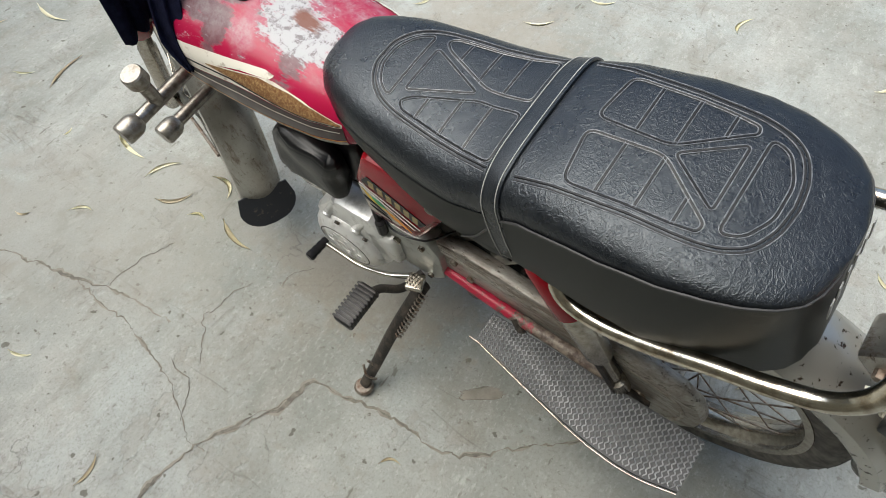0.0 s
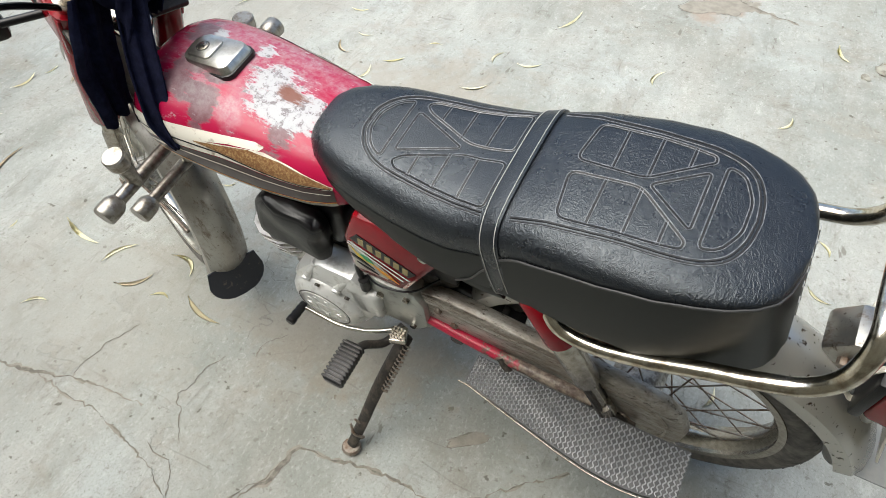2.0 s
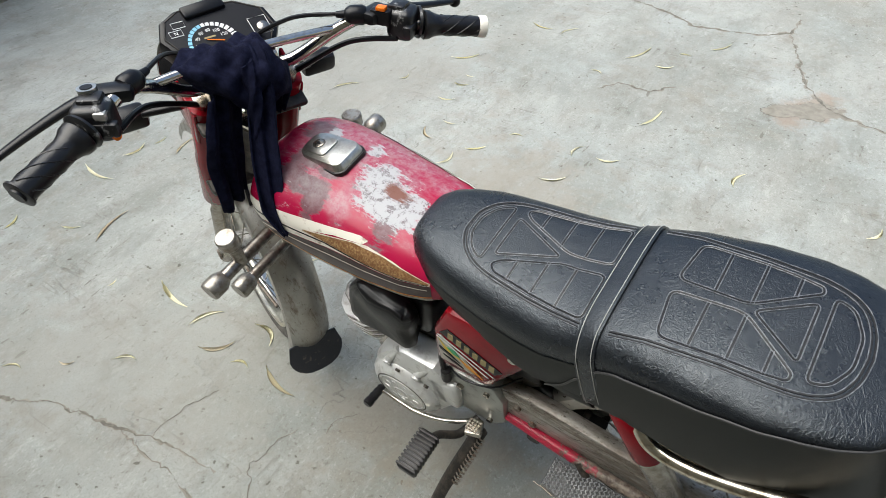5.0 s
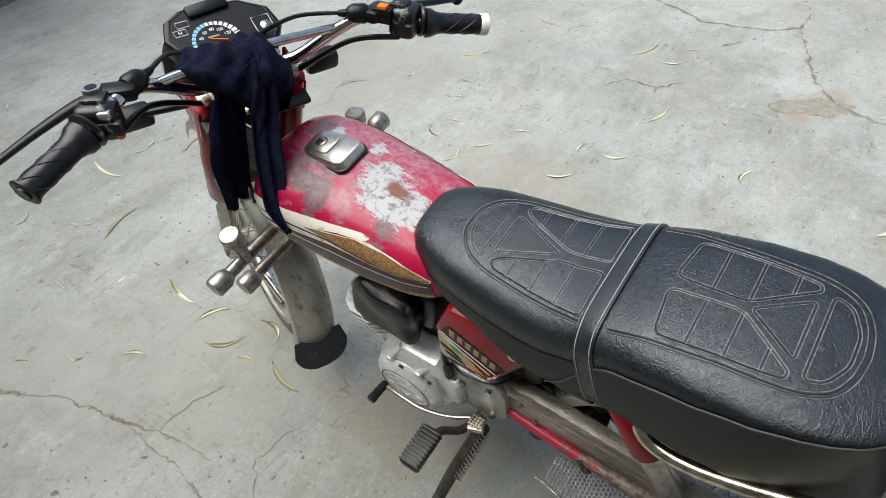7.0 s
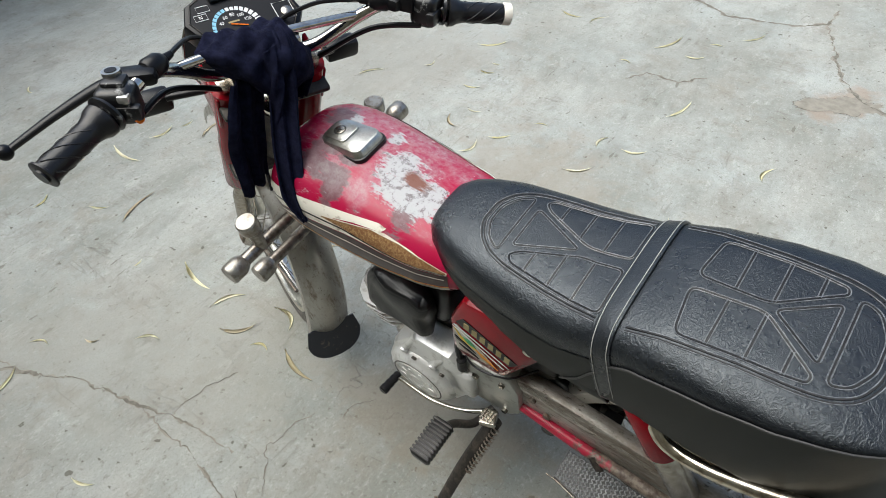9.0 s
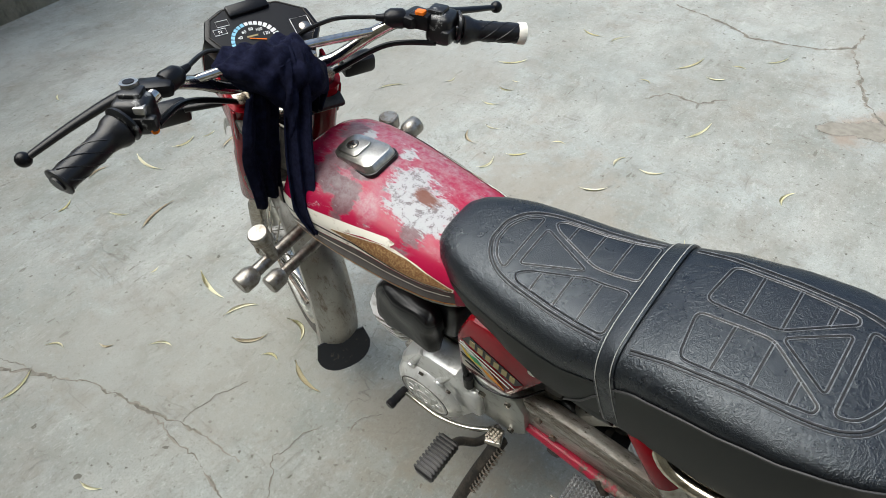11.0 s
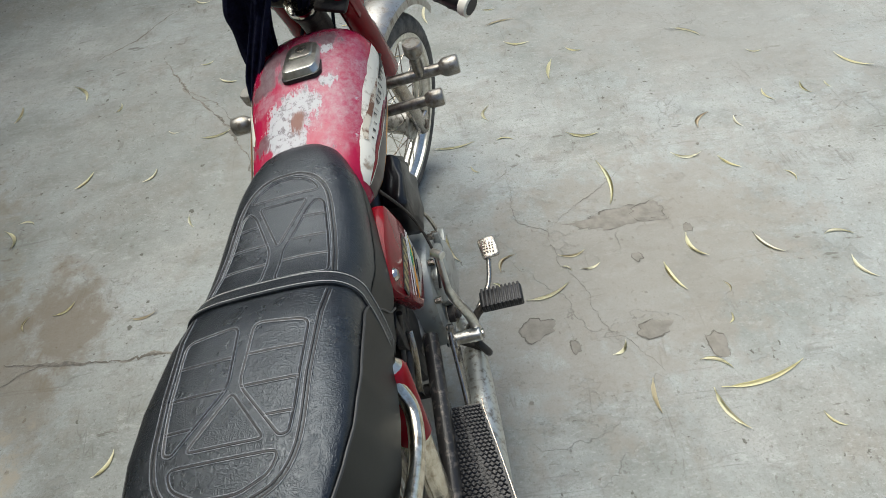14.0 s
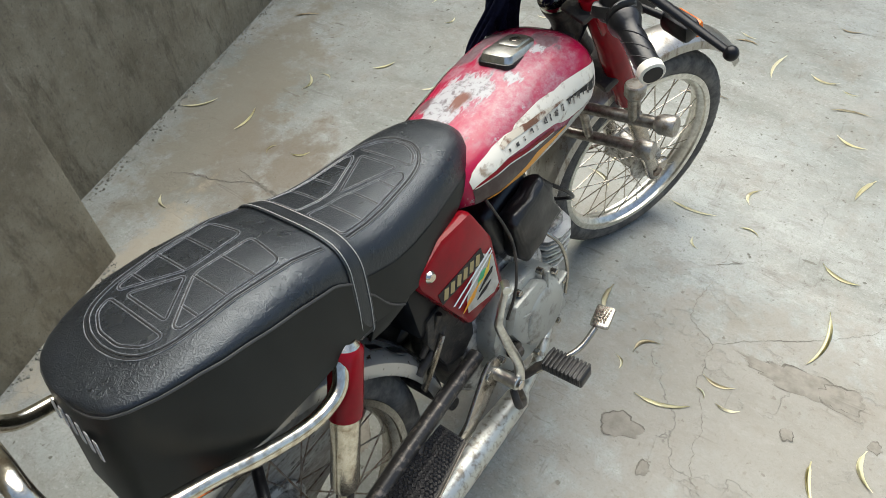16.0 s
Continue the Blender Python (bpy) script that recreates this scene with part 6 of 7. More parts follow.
# swing arm, chain case, shocks
for sgn in (-1, 1):
    t = B()
    tube(t, [(0.51, sgn * 0.088, 0.37), (0.35, sgn * 0.100, 0.368), (0.155, sgn * 0.104, 0.362)] if sgn > 0 else [(0.52, -0.088, 0.372), (0.35, -0.100, 0.372), (0.20, -0.104, 0.35), (0.08, -0.10, 0.315)], 0.0115 if sgn > 0 else 0.0165, 12, 5)
    part("swing_arm", t, scuffed_red if sgn > 0 else arm_paint, bike, "red painted swing arm with scuffs" if sgn > 0 else "dark swing arm with worn scraped paint")
t = B()
tube(t, [(0.165, 0.104, 0.362), (0.12, 0.104, 0.335), (0.075, 0.102, 0.312)], 0.010, 10, 4, flat=0.5)
arm_end = part("chain_adjuster", t, greasy, bike, "greasy steel axle plate at the end of the swing arm")
part("axle_nut", rod(B(), (0.098, 0.098, 0.312), (0.098, 0.116, 0.312), 0.012, 6), rusty, arm_end, "pale rusty axle nut")
t = B()
case = [(0.50, 0.475), (0.44, 0.482), (0.20, 0.455), (0.122, 0.448), (0.05, 0.432), (0.012, 0.395), (-0.006, 0.345), (-0.005, 0.295), (0.02, 0.240), (0.06, 0.213), (0.12, 0.208), (0.20, 0.25), (0.44, 0.345), (0.50, 0.36)]
slab(t, case, 0.058, 0.090, 1, 0.010)
chain = part("chain_case", t, case_metal, bike, "grey chain case with scraped paint")
t = B()
tube(t, [(0.485, 0.0900, 0.452), (0.20, 0.0900, 0.425), (0.08, 0.0900, 0.405), (0.035, 0.0900, 0.37), (0.025, 0.0900, 0.31), (0.05, 0.0900, 0.26), (0.10, 0.0900, 0.24)], 0.004, 6, 5)
part("pressed_rib", t, case_metal, chain)
for k in range(3):
    t = B()
    drop = 0.010 + 0.011 * k
    tube(t, [(0.49, 0.0890, 0.478 - drop), (0.44, 0.0895, 0.480 - drop), (0.20, 0.0895, 0.453 - drop), (0.125, 0.0895, 0.446 - drop), (0.06, 0.0890, 0.428 - drop)], 0.0027, 6, 4)
    part("pressed_rib", t, case_metal, chain)
for px, pz in ((0.46, 0.43), (0.10, 0.30), (0.43, 0.392)):
    t = B()
    rod(t, (px, 0.084, pz), (px, 0.096, pz), 0.008, 6)
    part("case_bolt", t, rusty, chain)
# dark hollow between the case and the wheel
t = B()
tube(t, [(0.470, 0.030, 0.452), (0.41, 0.045, 0.440), (0.35, 0.046, 0.425), (0.315, 0.044, 0.415)], (0.024, 0.020), 14, 5)
hose = part("intake_hose", t, rubber, bike, "black rubber hose ahead of the rear wheel")
for px in (0.345, 0.405):
    part("hose_clip", rod(B(), (px, 0.046, 0.424 + 0.22 * (px - 0.345)), (px + 0.012, 0.046, 0.4265 + 0.22 * (px - 0.345)), 0.0262, 18), greasy, hose)
# black plate added to stand for the shade in the hollow
part("hollow_shade_plate", slab(B(), [(0.475, 0.52), (0.40, 0.555), (0.385, 0.50), (0.405, 0.43), (0.47, 0.42)], 0.018, 0.034, 1, 0.004), black_plastic, bike, "dark plate added to darken the hollow under the seat")
for sgn in (-1, 1):
    top, bot = Vector((0.282, sgn * 0.112, 0.722)), Vector((0.125, sgn * 0.106, 0.345))
    t = B()
    lathe(t, top, bot, [(0, 0.013), (0.02, 0.02), (0.3, 0.021), (0.32, 0.0225), (0.66, 0.0225), (0.69, 0.019), (0.70, 0.011), (0.90, 0.011), (0.91, 0.017), (0.99, 0.017), (1, 0.01)], 24)
    shock = part("shock_absorber", t, dull_chrome if sgn > 0 else rail_chrome, bike, "rear shock absorber with a grimy metal body" if sgn > 0 else "rear shock absorber with a bright metal body")
    t = B()
    lathe(t, top + (bot - top) * 0.02, top + (bot - top) * 0.32, [(0, 0.02), (0.06, 0.025), (0.95, 0.0265), (1, 0.0265)], 24)
    part("shock_cover", t, red_paint, shock, "red painted shock cover")
    for q in (-1, 1):
        t = B()
        tube(t, [top.lerp(bot, 0.68) + Vector((0, q * 0.013, 0)), top.lerp(bot, 0.99) + Vector((0, q * 0.013, 0))], 0.006, 6, 1)
        part("shock_clevis", t, greasy, shock)
    t = B()
    rod(t, top + Vector((0, -sgn * 0.03, 0.0)), top + Vector((0, sgn * 0.006, 0.0)), 0.010, 6)
    part("shock_bolt", t, chrome, shock)

# exhaust
t = B()
tube(t, [(0.90, 0.0, 0.37), (0.89, -0.02, 0.27), (0.82, -0.055, 0.20), (0.68, -0.11, 0.195), (0.55, -0.15, 0.235)], 0.0135, 12, 6)
lathe(t, (0.56, -0.150, 0.235), (-0.12, -0.175, 0.315), [(0, 0.016), (0.03, 0.026), (0.3, 0.033), (0.8, 0.036), (0.95, 0.032), (1, 0.016)], 28)
part("exhaust", t, exhaust_metal, bike, "chromed exhaust pipe and silencer, tarnished")

t = B()
slab(t, [(0.532, 0.372), (0.524, 0.392), (0.503, 0.400), (0.482, 0.388), (0.41, 0.315), (0.33, 0.285), (0.335, 0.262), (0.41, 0.268), (0.47, 0.30), (0.52, 0.335)], -0.138, -0.130, 1, 0.002)
rod(t, (0.492, -0.128, 0.372), (0.492, -0.142, 0.372), 0.011, 6)
part("silencer_bracket", t, dull_chrome, bike, "bare metal bracket that holds the silencer")
t = B()
rod(t, (0.515, -0.19, 0.352), (0.515, -0.194, 0.352), 0.010, 16)
part("kick_starter_bolt", t, chrome, bike, "bright bolt head on the kick starter")
t = B()
tube(t, [(0.56, -0.13, 0.262), (0.53, -0.175, 0.268), (0.50, -0.19, 0.30), (0.51, -0.175, 0.33)], 0.008, 10, 6)
part("footrest_hook", t, greasy, bike, "bent dark bar below the kick starter")

# footrests, pedals
for sgn in (-1, 1):
    px = 0.60
    t = B()
    tube(t, [(0.55, sgn * 0.10, 0.285), (0.565, sgn * 0.15, 0.285), (0.59, sgn * 0.18, 0.312), (0.598, sgn * 0.21, 0.328)], 0.009, 10, 5)
    arm = part("footrest_bar", t, greasy, bike, "dark bent footrest bar")
    t = B()
    block(t, (0.598, sgn * 0.238, 0.335), (0.041, 0.090, 0.026), 0.005, (0, 0, 0), 1.0, 3)
    rub = part("footrest_rubber", t, rubber, arm, "ribbed dusty black footrest rubber")
    for k in range(10):
        t = B()
        block(t, (0.598, sgn * (0.200 + 0.0086 * k), 0.3400), (0.0455, 0.0050, 0.0225), 0.0015)
        part("rib", t, dusty_rubber, rub)
# gear lever
t = B()
tube(t, [(0.545, 0.118, 0.31), (0.60, 0.145, 0.298), (0.665, 0.156, 0.282), (0.715, 0.158, 0.288), (0.757, 0.160, 0.303)], 0.0055, 10, 6)
lever = part("gear_lever", t, chrome, bike, "chromed gear shift lever")
t = B()
lathe(t, (0.758, 0.152, 0.302), (0.760, 0.206, 0.307), [(0, 0.008), (0.1, 0.010), (0.2, 0.0085), (0.3, 0.0105), (0.45, 0.009), (0.55, 0.011), (0.7, 0.0095), (0.8, 0.0115), (0.95, 0.011), (1, 0.008)], 14)
part("toe_rubber", t, rubber, lever, "ribbed toe rubber")
# brake pedal
t = B()
tube(t, [(0.56, -0.13, 0.265), (0.62, -0.165, 0.258), (0.69, -0.205, 0.262), (0.745, -0.218, 0.285)], 0.0065, 10, 6)
block(t, (0.767, -0.223, 0.298), (0.054, 0.042, 0.012), 0.006, (0, -12, 8))
pedal = part("brake_pedal", t, dull_chrome, bike, "chromed brake pedal with a chequered pad")
for i in range(5):
    for j in range(4):
        q = B()
        block(q, (0.752 + 0.008 * i, -0.234 + 0.007 * j, 0.3065), (0.0045, 0.004, 0.003), 0)
        part("pad_stud", q, dull_chrome, pedal)

# side stand
t = B()
top, bot = Vector((0.528, 0.122, 0.300)), Vector((0.578, 0.338, 0.083))
tube(t, [top, top.lerp(bot, 0.4) + Vector((0.004, 0.006, 0)), top.lerp(bot, 0.8), bot], (0.016, 0.012), 10, 5, flat=0.7)
stand = part("side_stand", t, greasy, bike, "rusty dark side stand with wire wound round its foot")
t = B()
lathe(t, bot + Vector((0, 0.002, -0.002)), bot + Vector((0.0, 0.004, -0.012)), [(0, 0.018), (0.7, 0.022), (1, 0.02)], 16)
part("stand_foot", t, rusty, stand, "round worn steel foot")
t = B()
low = top.lerp(bot, 0.86)
tube(t, [low + Vector((0.014, 0.0, 0.030)), low + Vector((-0.002, 0.014, 0.012)), low + Vector((-0.014, 0.006, -0.012)), low + Vector((0.004, 0.016, -0.024)), low + Vector((0.016, 0.004, -0.010)), low + Vector((-0.006, -0.010, 0.012)), low + Vector((0.010, -0.012, 0.034))], 0.0028, 6, 6)
part("wire_binding", t, rusty, stand, "rusty wire wound round the leg")
t = B()
turns = []
for k in range(90):
    s = k / 89
    a = s * 2 * math.pi * 13
    turns.append(top.lerp(bot, 0.05 + 0.42 * s) + Vector((-0.014, 0.004, 0.010)) + Vector((0.0075 * math.cos(a), 0.005 * math.sin(a), 0.006 * math.sin(a))))
tube(t, turns, 0.0017, 5, 1)
part("return_spring", t, rusty, stand, "coiled return spring")
t = B()
block(t, top + Vector((0.008, 0.012, 0.020)), (0.034, 0.036, 0.016), 0.004, (10, 0, 20))
pad = part("stand_pad", t, dull_chrome, stand, "small chequered metal pad")
for i in range(4):
    for j in range(4):
        q = B()
        block(q, top + Vector((-0.001 + 0.007 * i, 0.001 + 0.007 * j, 0.029 + 0.0012 * j)), (0.004, 0.004, 0.004), 0)
        part("pad_stud", q, dull_chrome, pad)


# pillion foot plates with pressed wave pattern
def foot_plate(sgn, mat, label):
    inner, low = 0.114, 0.358
    def edge(x):
        return lerp_table([(-0.02, 0.204), (0.03, 0.216), (0.07, 0.2195), (0.12, 0.217), (0.17, 0.210), (0.27, 0.190), (0.37, 0.169)], x)[0]
    def at(x, v, lift=0.0):
        y = inner + (edge(x) - inner) * v
        return Vector((x, sgn * y, low - 0.004 * v + lift))
    t = B()
    rings = []
    for k in range(27):
        x = 0.37 - 0.39 * k / 26
        rings.append([at(x, 0, -0.012), at(x, 0, 0.0), at(x, 0.5, 0.001), at(x, 1, 0.0), at(x, 1, -0.014), at(x, 0.97, -0.014), at(x, 0.97, -0.003), at(x, 0.03, -0.003), at(x, 0.03, -0.012)])
    ring_loft(t, rings)
    ob = part("foot_plate", t, mat, bike, label)
    wave = wave_metal if sgn > 0 else mat
    for k in range(28):
        x0 = 0.362 - 0.0139 * k
        for ph in (1, -1):
            w = B()
            tube(w, [at(x0 + ph * (0.0035 + 0.0017 * math.sin(v * 17 * math.pi)), v, 0.0012) for v in np.linspace(0.03, 0.97, 69).tolist()], 0.00135, 4, 1)
            part("pressed_wave", w, wave, ob)
    lip = B()
    tube(lip, [at(0.385 - 0.405 * k / 20, 1.03, -0.012) for k in range(21)], 0.0016, 6, 1)
    part("plate_lip", lip, dull_chrome, ob, "bright rolled edge of the plate")
    for x0, z0 in ((0.30, 0.372), (0.06, 0.315)):
        br = B()
        tube(br, [at(x0, 0.1, -0.012), (x0 + 0.03, sgn * 0.105, z0)], 0.008, 8, 1)
        part("plate_bracket", br, greasy, ob)
    return ob


foot_plate(1, plate_paint, "grey pressed metal pillion foot plate")
foot_plate(-1, rubber, "dark pillion foot plate with wave tread")

# leg guard: two cross tubes with capped stub ends
t = B()
tube(t, [(0.997, 0.24, 0.638), (0.997, -0.24, 0.638)], 0.0125, 14, 1)
guard = part("leg_guard", t, guard_metal, bike, "tarnished tubular leg guard with capped ends")
t = B()
tube(t, [(1.024, 0.18, 0.548), (1.024, -0.18, 0.548)], 0.0125, 14, 1)
part("guard_tube", t, guard_metal, guard)
for sgn in (-1, 1):
    for a, e in (((0.997, 0.222, 0.638), (0.997, 0.264, 0.638)), ((1.024, 0.165, 0.548), (1.024, 0.207, 0.548)), ((0.990, 0.181, 0.688), (0.990, 0.184, 0.720))):
        t = B()
        flip = lambda p: (p[0], sgn * p[1], p[2])
        lathe(t, flip(a), flip(e), [(0, 0.0135), (0.1, 0.0165), (0.3, 0.0205), (0.92, 0.0205), (1, 0.018)], 22)
        part("end_cap", t, cap_metal, guard, "rusted chrome end cap")
    t = B()
    rod(t, (0.996, sgn * 0.178, 0.638), (0.990, sgn * 0.181, 0.70), 0.0125, 14)
    part("guard_post", t, guard_metal, guard)
    t = B()
    rod(t, (0.999, sgn * 0.06, 0.635), (1.022, sgn * 0.06, 0.55), 0.010)
    part("guard_post", t, guard_metal, guard)

# grab rail
t = B()
halfr = [(0.274, 0.092, 0.740), (0.260, 0.114, 0.708), (0.238, 0.129, 0.683), (0.208, 0.134, 0.675), (0.165, 0.136, 0.683), (0.110, 0.136, 0.710), (0.05, 0.133, 0.745), (0.005, 0.131, 0.768), (-0.04, 0.124, 0.790), (-0.062, 0.116, 0.825), (-0.066, 0.104, 0.868), (-0.064, 0.085, 0.893), (-0.062, 0.05, 0.898)]
whole = halfr + [(x, -y, z) for x, y, z in reversed(halfr)]
tube(t, whole, 0.0115, 14, 6)
rail = part("grab_rail", t, rail_chrome, bike, "chromed tubular grab rail behind the seat")

# tail lamp, bracket and rear flap
t = B()
slab(t, [(-0.060, 0.715), (-0.085, 0.755), (-0.108, 0.760), (-0.116, 0.70), (-0.165, 0.62), (-0.190, 0.56), (-0.176, 0.55), (-0.130, 0.64)], -0.032, 0.032, 1, 0.008)
brk = part("tail_bracket", t, guard_chrome, bike, "dull sheet metal tail lamp bracket")
for sgn in (-1, 1):
    t = B()
    rod(t, (-0.090, sgn * 0.030, 0.715), (-0.090, sgn * 0.044, 0.715), 0.007, 6)
    part("bracket_bolt", t, rusty, brk)
LAMP = Matrix.Translation((-0.124, 0.002, 0.722)) @ Matrix.Rotation(radians(-6), 4, "Z") @ Matrix.Rotation(radians(4), 4, "Y")


def on_lamp(name, bm, mat, parent, label=""):
    bmesh.ops.transform(bm, matrix=LAMP, verts=bm.verts)
    return part(name, bm, mat, parent, label)


tl = on_lamp("tail_lamp", block(B(), (-0.006, 0, 0), (0.014, 0.156, 0.104), 0.004), black_plastic, bike, "red tail lamp on a black base, tied with cream straps")
on_lamp("tail_lens", block(B(), (-0.044, 0, 0.0), (0.064, 0.153, 0.100), 0.010, (0, 0, 0), 1.0, 3), red_lens, tl, "dark red plastic lamp lens")
for y in (-0.050, 0.056):
    t = B()
    ring = [(0.006, 0.040), (0.001, 0.0535), (-0.010, 0.0545), (-0.05, 0.0525), (-0.070, 0.0515), (-0.0785, 0.040), (-0.0785, -0.04), (-0.070, -0.0515), (-0.03, -0.0535), (0.004, -0.050), (0.016, -0.030), (0.020, 0.0)]
    for w in (-0.003, 0.0, 0.003):
        tube(t, [(x, y + w, z) for x, z in ring], 0.0017, 6, 1, closed=True)
    block(t, (0.020, y, 0.006), (0.012, 0.010, 0.010), 0.0015)
    rod(t, (0.020, y, 0.006), (0.036, y + 0.006, -0.002), 0.0030, 6)
    on_lamp("cable_tie", t, strap_white, tl, "cream plastic strap")
t = B()
slab(t, rounded([(-0.185, 0.050), (-0.322, 0.060), (-0.322, -0.060), (-0.185, -0.050)], 0.022), -0.0015, 0.0015, 2)
for v in t.verts:
    v.co.z += 0.402 + 0.20 * (-0.185 - v.co.x)
part("rear_flap", t, clear_flap, bike, "grey rubber rear mud flap bent backwards")
t = B()
slab(t, [(-0.05, 0.0), (-0.05, 0.155), (0.05, 0.155), (0.05, 0.0)], -0.0015, 0.0015, 0)
bmesh.ops.transform(t, matrix=pose(-0.228, 0, 0.486, 0, 17, 0), verts=t.verts)
part("number_plate", t, white_decal, bike, "pale number plate seen from its edge")
t = B()
rod(t, (0.10, -0.10, 0.66), (0.07, -0.155, 0.65), 0.008)
block(t, (0.055, -0.175, 0.645), (0.05, 0.075, 0.045), 0.012)
rs = part("turn_signal", t, black_plastic, bike, "black rear turn signal")
part("lens", block(B(), (0.022, -0.175, 0.645), (0.022, 0.066, 0.038), 0.008), amber, rs, "orange lens")

# ---------------------------------------------------------------- cloth tied to the handlebar


def ribbon(bm, path, widths, across, fold=0.012, cols=12, seed=0):
    """A hanging strip of cloth with vertical folds."""
    grid = []
    pts = spline(path, 6)
    m = len(pts)
    for i, p in enumerate(pts):
        t = i / (m - 1)
        w = lerp_table([(k / (len(widths) - 1), v) for k, v in enumerate(widths)], t)[0]
        row = []
        for j in range(cols + 1):
            s = j / cols - 0.5
            f = fold * math.sin(j * 0.9 + seed + 2.0 * t) + fold * 1.2 * noise.noise(Vector((s * 4, t * 4, seed)))
            row.append(bm.verts.new(p + Vector(across) * (s * w) + Vector((-f, 0.3 * f, 0))))
        grid.append(row)
    for a, c in zip(grid, grid[1:]):
        for j in range(cols):
            bm.faces.new((a[j], a[j + 1], c[j + 1], c[j]))


t = B()
rings = []
wrap = [(0.105, 0.013, 0.011, 0.985), (0.098, 0.021, 0.016, 0.982), (0.080, 0.034, 0.025, 0.975), (0.055, 0.046, 0.035, 0.965), (0.02, 0.050, 0.040, 0.960), (-0.010, 0.048, 0.038, 0.957),
        (-0.028, 0.044, 0.036, 0.956), (-0.042, 0.036, 0.030, 0.958), (-0.048, 0.024, 0.020, 0.962), (-0.052, 0.008, 0.008, 0.964)]
for k in range(61):
    y = 0.105 - 0.157 * k / 60
    rx_, rz_, zc = (v * k for v, k in zip(lerp_table(wrap, y), (1.1, 1.45, 0.990)))
    ring = []
    for i in range(56):
        a = 2 * math.pi * i / 56
        d = Vector((math.cos(a), y * 14, math.sin(a)))
        fold = 0.10 * math.sin(3 * a + y * 75) + 0.07 * math.sin(7 * a - y * 140 + 2 * noise.noise(d)) + 0.22 * noise.noise(d * 1.3) + 0.06 * noise.noise(d * 5)
        ring.append(Vector((0.992 + rx_ * (1 + fold) * math.cos(a), y + 0.012 * math.sin(a), zc + rz_ * (1 + fold) * math.sin(a))))
    rings.append(ring)
ring_loft(t, rings)
for v in t.verts:
    v.co = bike.matrix_world @ proportioned(STEER @ BEND @ v.co)
rag = tagged(link_mesh("cloth", t, cloth, 60), "dark navy blue cloth rag tied round the handlebar", "cloth")


def strand(path, widths, across, fold, cols, seed):
    bm = B()
    ribbon(bm, path, widths, across, fold, cols, seed)
    for v in bm.verts:
        v.co = bike.matrix_world @ proportioned(v.co)
    ob = part("hanging_end", bm, cloth, rag)
    sol = ob.modifiers.new("thickness", "SOLIDIFY")
    sol.thickness = 0.003


strand([(0.995, 0.055, 0.955), (0.992, 0.076, 0.915), (0.995, 0.096, 0.87), (0.998, 0.112, 0.81), (1.0, 0.124, 0.752)], (0.076, 0.094, 0.094, 0.084, 0.070), (-0.20, 0.95, 0.1), 0.007, 16, 1)
strand([(0.985, -0.020, 1.0), (0.952, 0.0, 0.985), (0.940, 0.034, 0.925), (0.920, 0.078, 0.855), (0.896, 0.118, 0.79), (0.874, 0.135, 0.747)], (0.03, 0.048, 0.058, 0.060, 0.052, 0.008), (0.50, 0.65, 0), 0.006, 16, 4)
strand([(1.01, -0.036, 0.965), (0.985, -0.036, 0.935), (0.975, -0.028, 0.895), (0.975, -0.014, 0.862)], (0.035, 0.045, 0.045, 0.02), (0.4, 0.75, 0), 0.006, 14, 7)
twist = [(0.960, 0.020, 0.992), (0.946, 0.034, 0.955), (0.944, 0.050, 0.91), (0.944, 0.066, 0.86), (0.948, 0.080, 0.81), (0.955, 0.088, 0.775)]
t = B()
rings = []
for i, p in enumerate(spline(twist, 6)):
    rings.append([p + Vector((0.010 * math.cos(a), 0.010 * math.sin(a), 0)) * (1 + 0.35 * math.cos(3 * a + i * 0.9)) for a in (2 * math.pi * q / 24 for q in range(24))])
ring_loft(t, rings)
for v in t.verts:
    v.co = bike.matrix_world @ proportioned(v.co)
part("twisted_end", t, cloth, rag)

# ---------------------------------------------------------------- fallen leaves
def leaf_mesh(seed):
    rnd = random.Random(seed)
    bm = B()
    bend, curl = rnd.choice((-1, 1)) * rnd.uniform(0.05, 0.22), rnd.uniform(0.05, 0.18)
    rows = []
    for k in range(11):
        t = k / 10
        w = 0.055 * math.sin(math.pi * min(1, t * 0.94 + 0.05)) ** 0.8 * (1.15 - 0.4 * t)
        if t < 0.12:
            w = 0.012
        y = bend * (1 - (2 * t - 1) ** 2)
        z = curl * (2 * t - 1) ** 2 * 0.5 + 0.012
        rows.append([bm.verts.new((t - 0.5, y + s * w, z + 0.22 * abs(s) * w + rnd.uniform(-0.003, 0.003))) for s in (-1, -0.5, 0, 0.5, 1)])
    for a, c in zip(rows, rows[1:]):
        for i in range(4):
            bm.faces.new((a[i], a[i + 1], c[i + 1], c[i]))
    bmesh.ops.solidify(bm, geom=bm.faces[:], thickness=0.006)
    bmesh.ops.recalc_face_normals(bm, faces=bm.faces)
    me = bpy.data.meshes.new("fallen_leaf")
    bm.to_mesh(me)
    bm.free()
    me.materials.append(leaf_mat)
    me.polygons.foreach_set("use_smooth", [True] * len(me.polygons))
    return me


